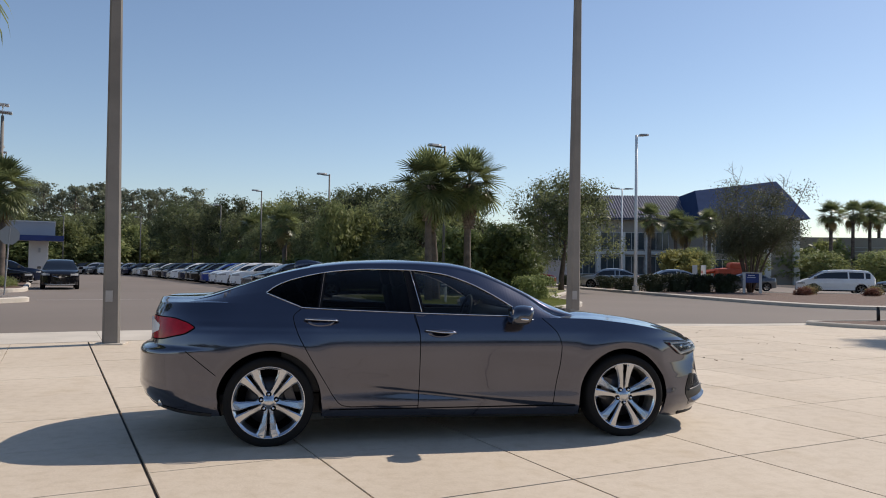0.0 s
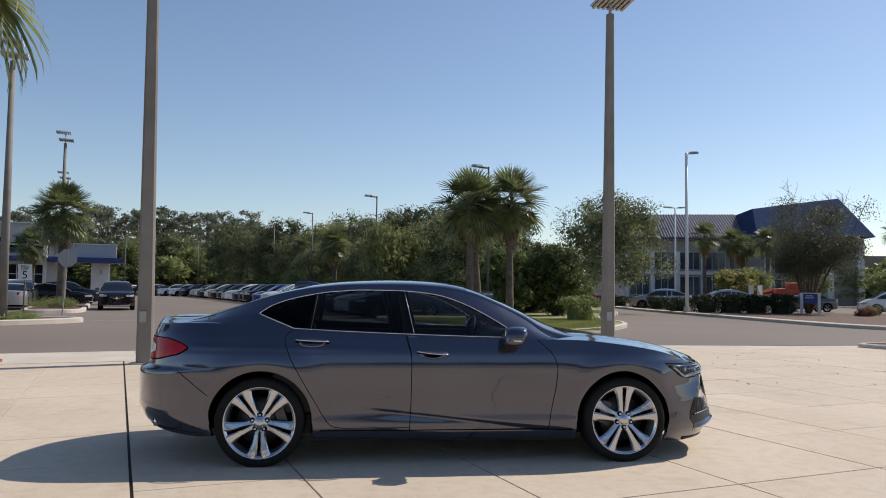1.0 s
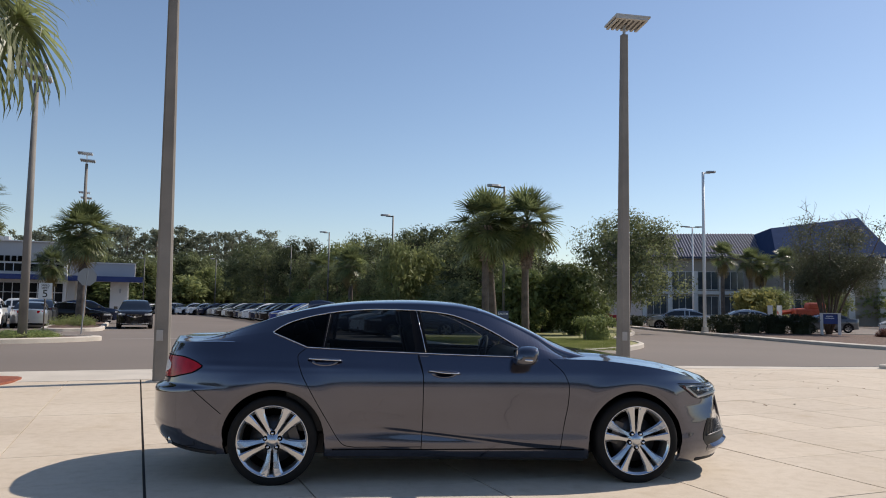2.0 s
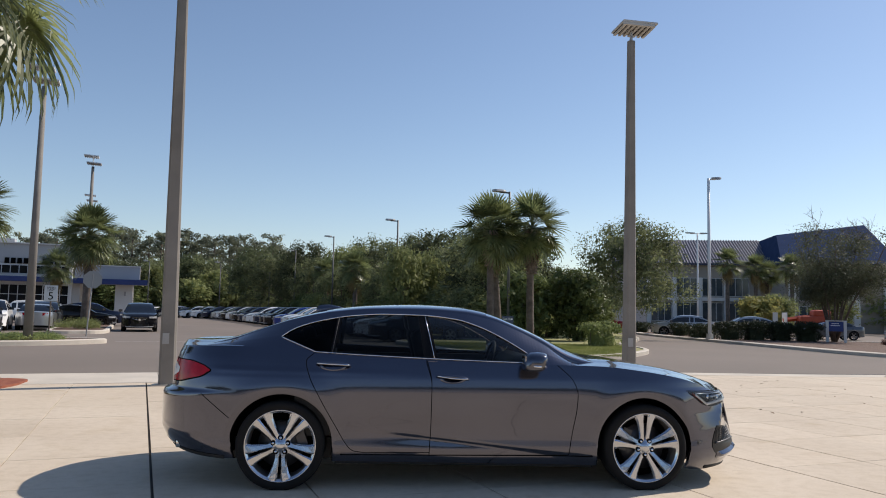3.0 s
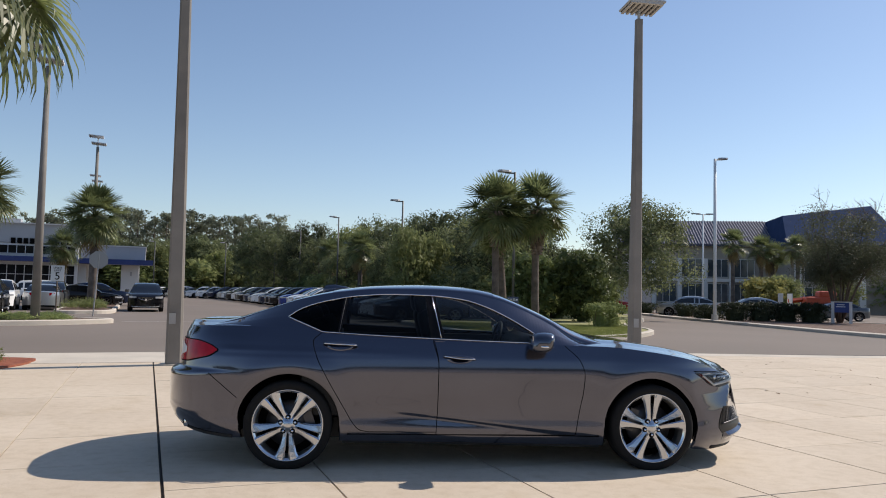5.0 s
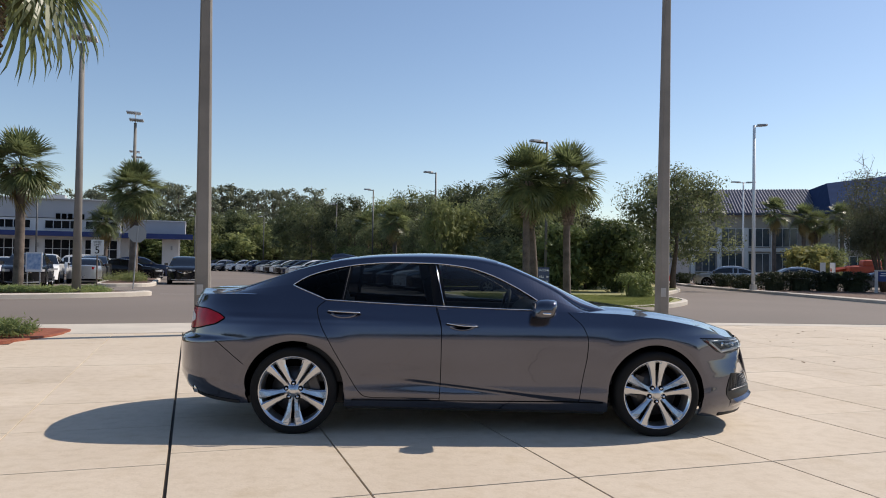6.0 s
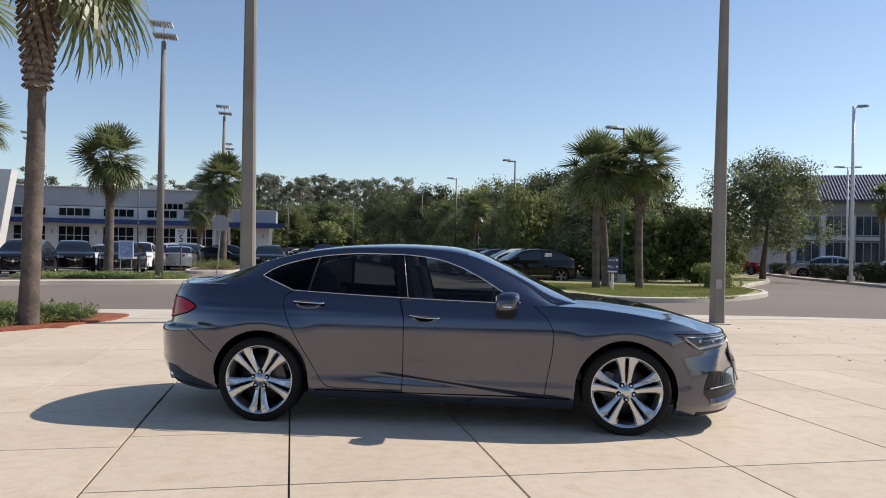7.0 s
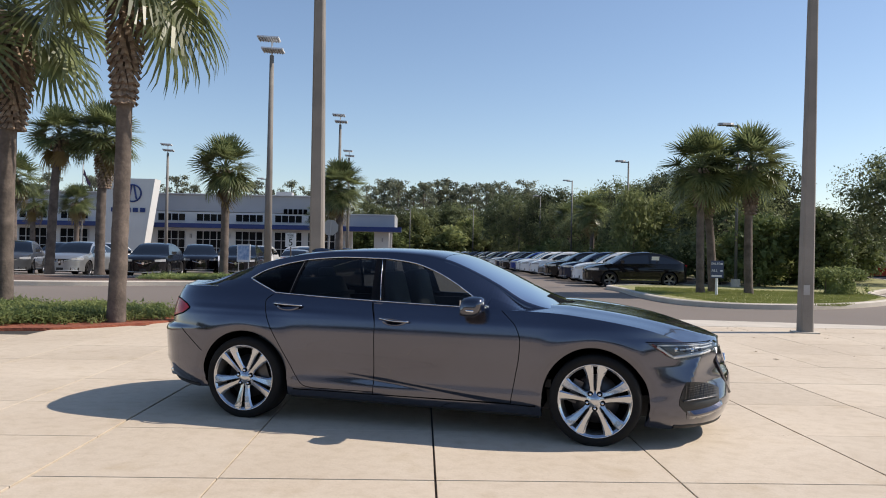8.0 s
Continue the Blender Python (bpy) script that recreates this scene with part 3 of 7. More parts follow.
def door(name, rear_edge, front_edge, z0, z1, label):
    n, m = 34, 84
    vs = []
    for j in range(m):
        z = z0 + (z1 - z0) * j / (m - 1)
        a, b = rear_edge(z), front_edge(z)
        for i in range(n):
            x = a + (b - a) * i / (n - 1)
            zz = min(z, shoulder_z(x) - 0.004) if j == m - 1 else z + (shoulder_z(x) - z1) * max(0.0, (z - 0.75) / (z1 - 0.75))
            vs.append(side_point(x, min(zz, shoulder_z(x) - 0.003), 0.002))
    made = sided(name, (vs, grid_faces(m, n)), car_paint, label=label)
    ring = [vs[j * n] for j in range(m)][::-1] + [vs[i] for i in range(n)] + [vs[j * n + n - 1] for j in range(m)]
    for d, mir in zip(made, (False, True)):
        vf = tube(ring, 0.0032, 5)
        put("door_gap", mesh_of("door_gap", *(flipped(vf) if mir else vf), gap_black), d)
    return made


rear_cut = curve([0.285, 0.30, 0.36, 0.45, 0.71, 0.86, 0.965, 1.03], [-0.80, -0.885, -0.945, -1.00, -1.153, -1.232, -1.262, -1.205])
mid_cut = curve([0.27, 0.5, 0.81, 1.0], [-0.295, -0.286, -0.285, -0.325])
front_cut = curve([0.262, 0.49, 0.62, 0.74, 0.85, 0.98], [0.806, 0.845, 0.868, 0.876, 0.845, 0.725])
rear_doors = door("rear_door", rear_cut, mid_cut, 0.287, 1.03, "")
front_doors = door("front_door", mid_cut, front_cut, 0.268, 0.985, "")


def handle(x0, z0, x1, z1, doors):
    n = 16
    rows, cup = [], []
    for i in range(n):
        q = i / (n - 1)
        x, z = x0 + (x1 - x0) * q, z0 + (z1 - z0) * q
        w = 0.007 + 0.009 * math.sin(math.pi * q) ** 0.7
        c = side_point(x, z, 0.014 + 0.026 * math.sin(math.pi * q) ** 0.6)
        rows.append([c + Vector((0, 0.008 * math.cos(a), w * math.sin(a))) for a in np.linspace(0, 6.283, 11)[:-1]])
    vf = rings(rows)
    # dished cup behind the grip, with a raised rim
    for i in range(25):
        for j in range(8):
            a, r = 6.283185 * i / 24, j / 7
            x = (x0 + x1) / 2 + 0.100 * r * math.cos(a)
            z = (z0 + z1) / 2 - 0.008 + 0.034 * r * math.sin(a)
            cup.append(side_point(x, z, float(np.interp(r, [0, 0.5, 0.88, 0.95, 1.0], [0.004, 0.0065, 0.0135, 0.0125, 0.002]))))
    for d, mir in zip(doors, (False, True)):
        put("door_handle", mesh_of("door_handle", *(flipped(vf) if mir else vf), car_paint, True), d, "body-coloured door handle")
        strip = tube([side_point(x0 + (x1 - x0) * q / 12, z0 + (z1 - z0) * q / 12 - 0.010 * math.sin(math.pi * q / 12), 0.018 + 0.030 * math.sin(math.pi * q / 12) ** 0.6) for q in range(13)], 0.0048, 6)
        put("handle_strip", mesh_of("handle_strip", *(flipped(strip) if mir else strip), chrome, True), d, "chrome handle strip")
        v2 = (cup, grid_faces(25, 8))
        put("handle_cup", mesh_of("handle_cup", *(flipped(v2) if mir else v2), car_paint, True), d)


handle(-1.185, 0.950, -0.920, 0.938, rear_doors)
handle(-0.250, 0.868, 0.005, 0.850, front_doors)


def side_patch(name, x0, x1, low, high, out, mat, n=20, m=8, parent=None, label=""):
    vs = []
    for i in range(n):
        x = x0 + (x1 - x0) * i / (n - 1)
        for j in range(m):
            z = low(x) + (high(x) - low(x)) * j / (m - 1)
            vs.append(side_point(x, z, out))
    return sided(name, (vs, grid_faces(n, m)), mat, parent, label)


# side skirt and lower edges
side_patch("side_skirt", -1.02, 1.02, lambda x: low_z(x) - 0.035, lambda x: low_z(x) + 0.02, -0.02, black_plastic, 20, 3)
side_line(run_of(lambda x: 0.262 + 0.006 * (0.8 - x) / 1.6, -0.98, 1.0), 0.004, "sill_gap", gap_black, False, 0.001)
# tail lamps
tail_hi = curve([-2.40, -2.3, -2.18, -2.05, -1.99], [0.957, 0.957, 0.955, 0.925, 0.893])
tail_lo = curve([-2.40, -2.28, -2.15, -2.06, -1.99], [0.79, 0.795, 0.825, 0.848, 0.889])
for lamp in side_patch("tail_lamp", -2.355, -1.992, tail_lo, tail_hi, 0.006, lamp_red, 22, 8, label="red tail lamp"):
    mir = lamp.name.endswith("001")
    v = []
    for i in range(8):
        x = -2.352 + 0.085 * i / 7
        for j in range(6):
            lo, hi = 0.815 + 0.5 * (x + 2.352), 0.945 - 0.55 * (x + 2.352)
            v.append(side_point(x, lo + (hi - lo) * j / 5, 0.0085))
    vf = (v, grid_faces(8, 6))
    put("reversing_lens", mesh_of("reversing_lens", *(flipped(vf) if mir else vf), lamp_white, True), lamp)
edge = [(float(x), tail_hi(float(x)) + 0.004) for x in np.linspace(-2.34, -1.99, 22)] + [(float(x), tail_lo(float(x)) - 0.004) for x in np.linspace(-1.99, -2.34, 22)]
side_line(edge, 0.0045, "lamp_gap", gap_black, False, 0.003)
# head lamps: dark bowl, white light guides and clear cover
head_hi = curve([1.80, 1.9, 2.1, 2.31, 2.35], [0.772, 0.768, 0.762, 0.748, 0.738])
head_lo = curve([1.80, 1.87, 1.97, 2.05, 2.2, 2.31, 2.35], [0.768, 0.725, 0.660, 0.645, 0.672, 0.705, 0.725])
bowls = side_patch("head_lamp", 1.805, 2.325, head_lo, head_hi, 0.003, lamp_dark, 24, 8, label="clear LED head lamp with a dark bezel")
for lamp in bowls:
    mir = lamp.name.endswith("001")
    guide = []
    for a, b, r in (((1.87, 0.754), (2.28, 0.742), 0.004), ((1.985, 0.668), (2.250, 0.700), 0.013), ((1.868, 0.745), (1.985, 0.668), 0.009), ((2.03, 0.722), (2.27, 0.728), 0.007)):
        guide.append(tube([side_point(a[0] + (b[0] - a[0]) * k / 8, a[1] + (b[1] - a[1]) * k / 8, 0.006) for k in range(9)], r, 6))
    vf = merge(guide)
    put("light_guide", mesh_of("light_guide", *(flipped(vf) if mir else vf), lamp_white, True), lamp)
    for k in range(4):
        c = side_point(2.005 + 0.058 * k, 0.722 - 0.004 * k, 0.004)
        vf = moved(lathe([(0.001, -0.006), (0.012, -0.005), (0.019, 0.0), (0.021, 0.006)], 14), Matrix.Translation(c) @ pose(0, 0, 0, 0, 0, 25))
        put("led_unit", mesh_of("led_unit", *(flipped(vf) if mir else vf), gloss_black if k % 2 else chrome, True), lamp)
    red = []
    for i in range(6):
        x = 1.835 + 0.115 * i / 5
        for j in range(4):
            mid = 0.752 - 0.62 * (x - 1.835)
            red.append(side_point(x, max(mid - 0.016 + 0.032 * j / 3, head_lo(x) + 0.004), 0.0055))
    vf = (red, grid_faces(6, 4))
    put("side_reflector", mesh_of("side_reflector", *(flipped(vf) if mir else vf), side_red, True), lamp, "red side reflector")
    cover = []
    for i in range(24):
        x = 1.808 + 0.514 * i / 23
        for j in range(8):
            bow = 0.010 * math.sin(math.pi * i / 23) * math.sin(math.pi * j / 7)
            cover.append(side_point(x, head_lo(x) + (head_hi(x) - head_lo(x)) * j / 7, 0.0125 + bow))
    vf = (cover, [q[::-1] for q in grid_faces(24, 8)])
    put("lamp_cover", mesh_of("lamp_cover", *(flipped(vf) if mir else vf), lens_clear, True), lamp, "clear lamp cover")
# front intakes with mesh
fog_hi = curve([2.03, 2.085, 2.24, 2.34], [0.345, 0.492, 0.462, 0.41])
fog_lo = curve([2.03, 2.09, 2.25, 2.34], [0.325, 0.262, 0.280, 0.31])
intakes = side_patch("air_intake", 2.035, 2.33, fog_lo, fog_hi, 0.004, black_plastic, 14, 7, label="black honeycomb air intake")
for lamp in intakes:
    mir = lamp.name.endswith("001")
    bars = []
    for k in range(9):
        x = 2.07 + 0.026 * k
        bars.append(tube([side_point(x, fog_lo(x) + 0.09, 0.012), side_point(x + 0.01, fog_hi(x) - 0.01, 0.012)], 0.003, 5))
    for k in range(5):
        bars.append(tube([side_point(2.09 + 0.024 * q, 0.385 + 0.018 * k, 0.012) for q in range(10) if 0.385 + 0.018 * k < fog_hi(2.09 + 0.024 * q)], 0.003, 5))
    vf = tube([side_point(2.055 + 0.028 * q, 0.352 + 0.001 * q, 0.014) for q in range(10)], 0.007, 6)
    put("intake_bar", mesh_of("intake_bar", *(flipped(vf) if mir else vf), dark_alloy, True), lamp)
    vf = merge(bars)
    put("intake_mesh", mesh_of("intake_mesh", *(flipped(vf) if mir else vf), dark_alloy), lamp)
    ledge = []
    for k in range(14):
        x = 2.088 + 0.0202 * k
        zz = fog_lo(x)
        w = min(1.0, k / 2.5, (13.4 - k) / 1.5)
        ledge += [side_point(x, zz + 0.018, 0.002), side_point(x, zz - 0.004, 0.004 + 0.024 * w), side_point(x, zz - 0.018, 0.004 + 0.022 * w), side_point(x, zz - 0.055, 0.001)]
    vf = (ledge, grid_faces(14, 4))
    put("intake_blade", mesh_of("intake_blade", *(flipped(vf) if mir else vf), car_paint), lamp)
# pentagon grille in the nose


def nose_point(y, z, out=0.0):
    xb = 2.2
    lo, hi = 1.6, FRONT
    for _ in range(30):
        xb = (lo + hi) / 2
        if skin_y(xb, z) > abs(y):
            lo = xb
        else:
            hi = xb
    return Vector((real_x(xb, z) + out, y, z))


gv = []
for i in range(17):
    z = 0.36 + 0.33 * i / 16
    w = 0.30 + 0.16 * (z - 0.36) / 0.33 if z < 0.62 else 0.425 - 0.5 * (z - 0.62)
    for j in range(15):
        gv.append(nose_point(w * (-1 + j / 7), z, 0.004))
grille = put("grille", mesh_of("grille", gv, grid_faces(17, 15), gloss_black, True), sedan, "black diamond-pattern grille")
studs = []
for i in range(9):
    for j in range(11):
        z = 0.39 + 0.03 * i
        w = (0.28 + 0.45 * (z - 0.36)) * (-1 + j / 5) * 0.92
        p = nose_point(w, z, -0.003)
        studs.append(moved(boxvf((0, 0, 0), (0.012, 0.02, 0.008)), Matrix.Translation(p)))
stud = put("grille_stud", mesh_of("grille_stud", *merge(studs), chrome), grille)
stud["kind"] = "stuff"
frame_pts = [nose_point(y, z, 0.002) for y, z in ((-0.30, 0.36), (-0.43, 0.62), (-0.38, 0.70), (0.38, 0.70), (0.43, 0.62), (0.30, 0.36), (-0.30, 0.36))]
put("grille_frame", mesh_of("grille_frame", *tube(frame_pts, 0.012, 6), car_paint, True), grille)
put("nose_badge", mesh_of("nose_badge", *moved(tube([(0, 0, 0), (0.02, 0, 0)], 0.065, 20), Matrix.Translation(nose_point(0, 0.56, -0.019))), chrome, True), grille)
# lower front lip
put("front_lip", mesh_of("front_lip", *tube([nose_point(y, 0.155, -0.01 - 0.02 * abs(y)) for y in np.linspace(-0.74, 0.74, 21)], 0.022, 8), black_plastic, True), sedan)
# rear bumper lower trim and exhaust tips
side_patch("bumper_trim", -2.42, -1.85, lambda x: low_z(x) - 0.0, lambda x: low_z(x) + 0.026, 0.003, black_plastic, 16, 4)
side_line([(-2.05 + 0.225 * q / 10, 0.717 - 0.178 * q / 10) for q in range(11)], 0.0028, "panel_seam", gap_black, False, 0.0005)
side_line([(1.79 + 0.52 * q / 12, head_hi(1.79 + 0.52 * q / 12) + 0.006) for q in range(13)], 0.0032, "lamp_gap", gap_black, False, 0.003)
cowl = [(x, 0.55 * (-1 + j / 8), max(hood_mid(x), roof_z(x)) + 0.004 - 0.06 * (j / 8 - 1) ** 2) for x in (0.98, 1.05, 1.12, 1.19) for j in range(17)]
put("wiper_cowl", mesh_of("wiper_cowl", cowl, grid_faces(4, 17), gap_black, True), sedan)
for y in (-1, 1):
    tip = put("exhaust_tip", mesh_of("exhaust_tip", *tube([(-2.05, y * 0.66, 0.300), (-2.262, y * 0.675, 0.318)], [0.036, 0.044], 14), chrome, True), sedan, "chrome exhaust tip")
    put("tip_bore", mesh_of("tip_bore", *tube([(-2.264, y * 0.675, 0.318), (-2.267, y * 0.675, 0.318)], [0.037, 0.037], 14), gap_black), tip)
# roof fin
fin = [[Vector((x, y * (1.0 - 0.6 * s), roof_z(x) - 0.004 + s * h)) for y, s in ((-0.03, 0), (-0.018, 0.6), (0, 1), (0.018, 0.6), (0.03, 0))] for x, h in ((-1.02, 0.004), (-1.09, 0.03), (-1.16, 0.055), (-1.23, 0.062), (-1.262, 0.055), (-1.268, 0.004))]
put("aerial_fin", mesh_of("aerial_fin", *rings(fin), car_paint, True), sedan)
# mirrors
for s in (-1, 1):
    rows = []
    for i, (y, k) in enumerate(((0.86, 0.45), (0.90, 0.85), (0.95, 1.0), (1.02, 1.0), (1.07, 0.88), (1.095, 0.55))):
        rows.append([Vector((0.515 + 0.092 * k * math.copysign(abs(math.cos(a)) ** 0.6, math.cos(a)) + 0.02 * math.sin(a), s * y, 1.0 + 0.075 * k * math.copysign(abs(math.sin(a)) ** 0.7, math.sin(a)) - 0.01 * (k < 1))) for a in np.linspace(0, 6.283, 17)[:-1]])
    vf = rings(rows)
    mirror = put("door_mirror", mesh_of("door_mirror", *vf, mirror_paint, True), sedan, "dark grey wing mirror with a bright indicator strip")
    band = tube([(0.448 + 0.140 * k / 8, s * (1.045 + 0.052 * math.sin(math.pi * k / 8)), 0.974 - 0.010 * k / 8) for k in range(9)], 0.010, 6)
    put("mirror_indicator", mesh_of("mirror_indicator", *band, chrome, True), mirror)
    put("mirror_foot", mesh_of("mirror_foot", *tube([(0.53, s * 0.83, 0.945), (0.52, s * 0.88, 0.955), (0.51, s * 0.92, 0.965)], [0.03, 0.026, 0.022], 8), black_plastic, True), mirror)
    put("mirror_glass", mesh_of("mirror_glass", *boxvf((0.434, s * 0.985, 1.002), (0.006, 0.13, 0.085)), chrome), mirror)
# floor pan and interior
put("underbody", mesh_of("underbody", *boxvf((0, 0, 0.27), (3.9, 1.30, 0.16)), black_plastic), sedan)
put("cabin_floor", mesh_of("cabin_floor", *boxvf((-0.2, 0, 0.42), (2.6, 1.62, 0.06)), leather), sedan)
put("dashboard", mesh_of("dashboard", *tube([(0.62, -0.78, 0.86), (0.62, 0.78, 0.86)], [0.15, 0.15], 12), leather, True), sedan)
# Unseen black panels added to stop sun leaking through the hollow boot.
put("boot_light_block", mesh_of("boot_light_block", *merge([boxvf((-2.12, 0, 0.42), (0.56, 1.0, 0.05)), boxvf((-1.36, 0, 0.70), (0.05, 1.5, 0.60)), boxvf((-1.88, 0, 0.34), (0.08, 1.3, 0.20))]), gap_black), sedan)
put("parcel_shelf", mesh_of("parcel_shelf", *boxvf((-1.45, 0, 0.98), (0.7, 1.4, 0.04)), leather), sedan)
for s in (-1, 1):
    put("door_card", mesh_of("door_card", *boxvf((-0.2, s * 0.80, 0.68), (2.3, 0.05, 0.56)), leather), sedan)
for x, y in ((-0.02, -0.38), (-0.02, 0.38)):
    bm = bmesh.new()
    box(bm, (x + 0.05, y, 0.62), (0.52, 0.50, 0.20), 0.05)
    box(bm, (0, 0, 0), (0.16, 0.48, 0.62), 0.06, pose(x - 0.27, y, 0.93, 0, -14, 0))
    seat = part("front_seat", bm, leather, sedan, "dark leather front seat", True)
    bm = bmesh.new()
    box(bm, (0, 0, 0), (0.10, 0.27, 0.17), 0.04, pose(x - 0.39, y, 1.28, 0, -10, 0))
    part("headrest", bm, leather, seat, smooth=True)
bm = bmesh.new()
box(bm, (-0.85, 0, 0.60), (0.5, 1.3, 0.20), 0.06)
box(bm, (0, 0, 0), (0.16, 1.3, 0.6), 0.06, pose(-1.16, 0, 0.86, 0, -22, 0))
bench = part("rear_bench", bm, leather, sedan, smooth=True)
for y in (-0.4, 0.4):
    bm = bmesh.new()
    box(bm, (0, 0, 0), (0.09, 0.27, 0.13), 0.035, pose(-1.28, y, 1.17, 0, -20, 0))
    part("headrest", bm, leather, bench, smooth=True)
wheel_pts = [(0.36 + 0.05 * math.sin(a), 0.38 + 0.18 * math.cos(a), 0.93 + 0.17 * math.sin(a)) for a in np.linspace(0, 6.283, 25)]
put("steering_wheel", mesh_of("steering_wheel", *tube(wheel_pts, 0.015, 6), leather, True), sedan)
put("number_plate", mesh_of("number_plate", *boxvf((-2.412, 0, 0.85), (0.012, 0.31, 0.155)), sign_white), sedan)

# ---- wheels ----


TYRE = lathe([(0.245, -0.075), (0.262, -0.112), (0.29, -0.122), (0.315, -0.115), (0.3285, -0.095), (0.3285, 0.095), (0.315, 0.115), (0.262, 0.112)], 64)
BARREL = lathe([(0.262, -0.108), (0.266, -0.112), (0.262, -0.115), (0.256, -0.108), (0.245, -0.098)], 64)
DRUM = lathe([(0.245, -0.098), (0.240, -0.06), (0.232, 0.10), (0.245, 0.11)], 48)
DISC = lathe([(0.06, -0.005), (0.175, -0.005), (0.175, 0.02), (0.06, 0.02)], 40)


def spoke_shape():
    """One pair of bars joined at the hub, pointing along +x."""
    chunks = []
    for s in (-1, 1):
        rows = []
        for r, near, far, y in ((0.045, 0.000, 0.043, -0.078), (0.09, 0.006, 0.043, -0.084), (0.15, 0.0095, 0.056, -0.094), (0.20, 0.0125, 0.071, -0.101), (0.235, 0.0145, 0.090, -0.104), (0.256, 0.016, 0.116, -0.105)):
            half = (far - near) * 0.5
            o, i = s * far, s * near
            ring = [Vector((r, y + 0.010, o)), Vector((r, y - 0.001, o - s * half * 0.45)), Vector((r, y - 0.007, i + s * half * 0.30)), Vector((r, y + 0.001, i)), Vector((r, y + 0.036, i + s * half * 0.25)), Vector((r, y + 0.040, o - s * half * 0.25))]
            rows.append(ring if s > 0 else ring[::-1])
        chunks.append(rings(rows))
    return merge(chunks)


SPOKE = spoke_shape()
ME = {"tyre": mesh_of("tyre", *TYRE, rubber, True), "wheel": mesh_of("wheel", *BARREL, satin_alloy, True), "spoke": mesh_of("spoke", *SPOKE, satin_alloy), "disc": mesh_of("brake_disc", *DISC, dark_alloy, True),
      "hub": mesh_of("hub_cap", *lathe([(0.001, -0.100), (0.028, -0.100), (0.034, -0.094), (0.050, -0.086), (0.075, -0.074), (0.075, -0.05)], 24), satin_alloy, True),
      "nut": mesh_of("lug_nut", *lathe([(0.001, -0.024), (0.009, -0.022), (0.0115, -0.010), (0.0118, 0.01)], 10), chrome, True),
      "recess": mesh_of("lug_recess", *lathe([(0.001, -0.0115), (0.0185, -0.0115), (0.019, -0.004)], 14), gap_black),
      "drum": mesh_of("rim_barrel", *DRUM, rim_grey, True), "well": mesh_of("wheel_well", *lathe([(0.001, 0.03), (0.235, 0.03)], 40), gap_black)}
ME["caliper"] = mesh_of("brake_caliper", *moved(boxvf((0, 0, 0), (0.07, 0.08, 0.17)), pose(0.155, 0.0, 0.0)), dark_alloy)
for h, first in ((HUBS[0], -90), (HUBS[1], 90)):
    for s in (-1, 1):
        w = put("wheel", ME["wheel"], sedan, "bright machined alloy wheel with five twin spokes", pose(h, s * 0.826, HUB_Z, 0, 0, 0 if s < 0 else 180) @ Matrix.Diagonal((1.025, 1.0, 1.025, 1.0)))
        put("tyre", ME["tyre"], w)
        put("rim_barrel", ME["drum"], w)
        put("brake_disc", ME["disc"], w)
        put("wheel_well", ME["well"], w)
        put("hub_cap", ME["hub"], w)
        put("brake_caliper", ME["caliper"], w, at=pose(0, 0, 0, 0, 200 if h > 0 else -20, 0))
        for k in range(5):
            put("spoke", ME["spoke"], w, at=pose(0, 0, 0, 0, -(first + 72 * k), 0))
            a = radians(first + 36 + 72 * k)
            put("lug_nut", ME["nut"], w, at=pose(0.057 * math.cos(a), -0.078, 0.057 * math.sin(a)))
            put("lug_recess", ME["recess"], w, at=pose(0.057 * math.cos(a), -0.078, 0.057 * math.sin(a)))

# ---- light poles by the plaza ----


def plaza_pole(at, lean_x, height, with_head, k=1.0):
    pole = empty("light_pole", pose(*at, 0, lean_x, 0))
    n = 4
    rows = []
    for z, r in ((0, 0.152), (0.02, 0.15), (height * 0.5, 0.118), (height, 0.085)):
        ring = []
        for j in range(4):
            a = radians(45 + 90 * j + 12)
            for da in (-0.16, 0.16):
                ring.append(Vector((math.cos(a + da) * r * k * 1.25, math.sin(a + da) * r * k * 1.25, z)))
        rows.append(ring)
    put("shaft", mesh_of("shaft", *rings(rows), pole_concrete), pole)
    put("base_plate", mesh_of("base_plate", *boxvf((0, 0, 0.012), (0.46, 0.4, 0.024)), kerb_concrete), pole)
    put("hand_hole_cover", mesh_of("hand_hole_cover", *boxvf((-0.01, -0.158 * k, 0.82), (0.11, 0.014, 0.19)), steel_grey), pole)
    if with_head:
        put("mast_neck", mesh_of("mast_neck", *tube([(0, 0, height), (0, 0, height + 0.22)], 0.035, 8), steel_grey), pole)
        tilt = pose(0.08, 0, height + 0.29, -10, -3, 12)
        head = put("lamp_head", mesh_of("lamp_head", *moved(boxvf((0, 0, 0.02), (0.86, 0.56, 0.04)), tilt), lamp_head), pole)
        # Dark sheet added to give the gaps between the fins their shade.
        put("lens_panel", mesh_of("lens_panel", *moved(boxvf((0, 0.02, -0.006), (0.80, 0.48, 0.012)), tilt), dark_alloy), head)
        put("front_rail", mesh_of("front_rail", *moved(boxvf((-0.04, -0.25, -0.035), (0.78, 0.05, 0.07)), tilt), lamp_head), head)
        for j in range(7):
            put("cooling_fin", mesh_of("cooling_fin", *moved(boxvf((-0.36 + 0.12 * j, 0.03, -0.03), (0.06, 0.50, 0.035)), tilt), lamp_head), head)
    tagged(pole, "tall square tapered concrete light pole at the plaza edge", "light pole", "plaza light poles")
    return pole


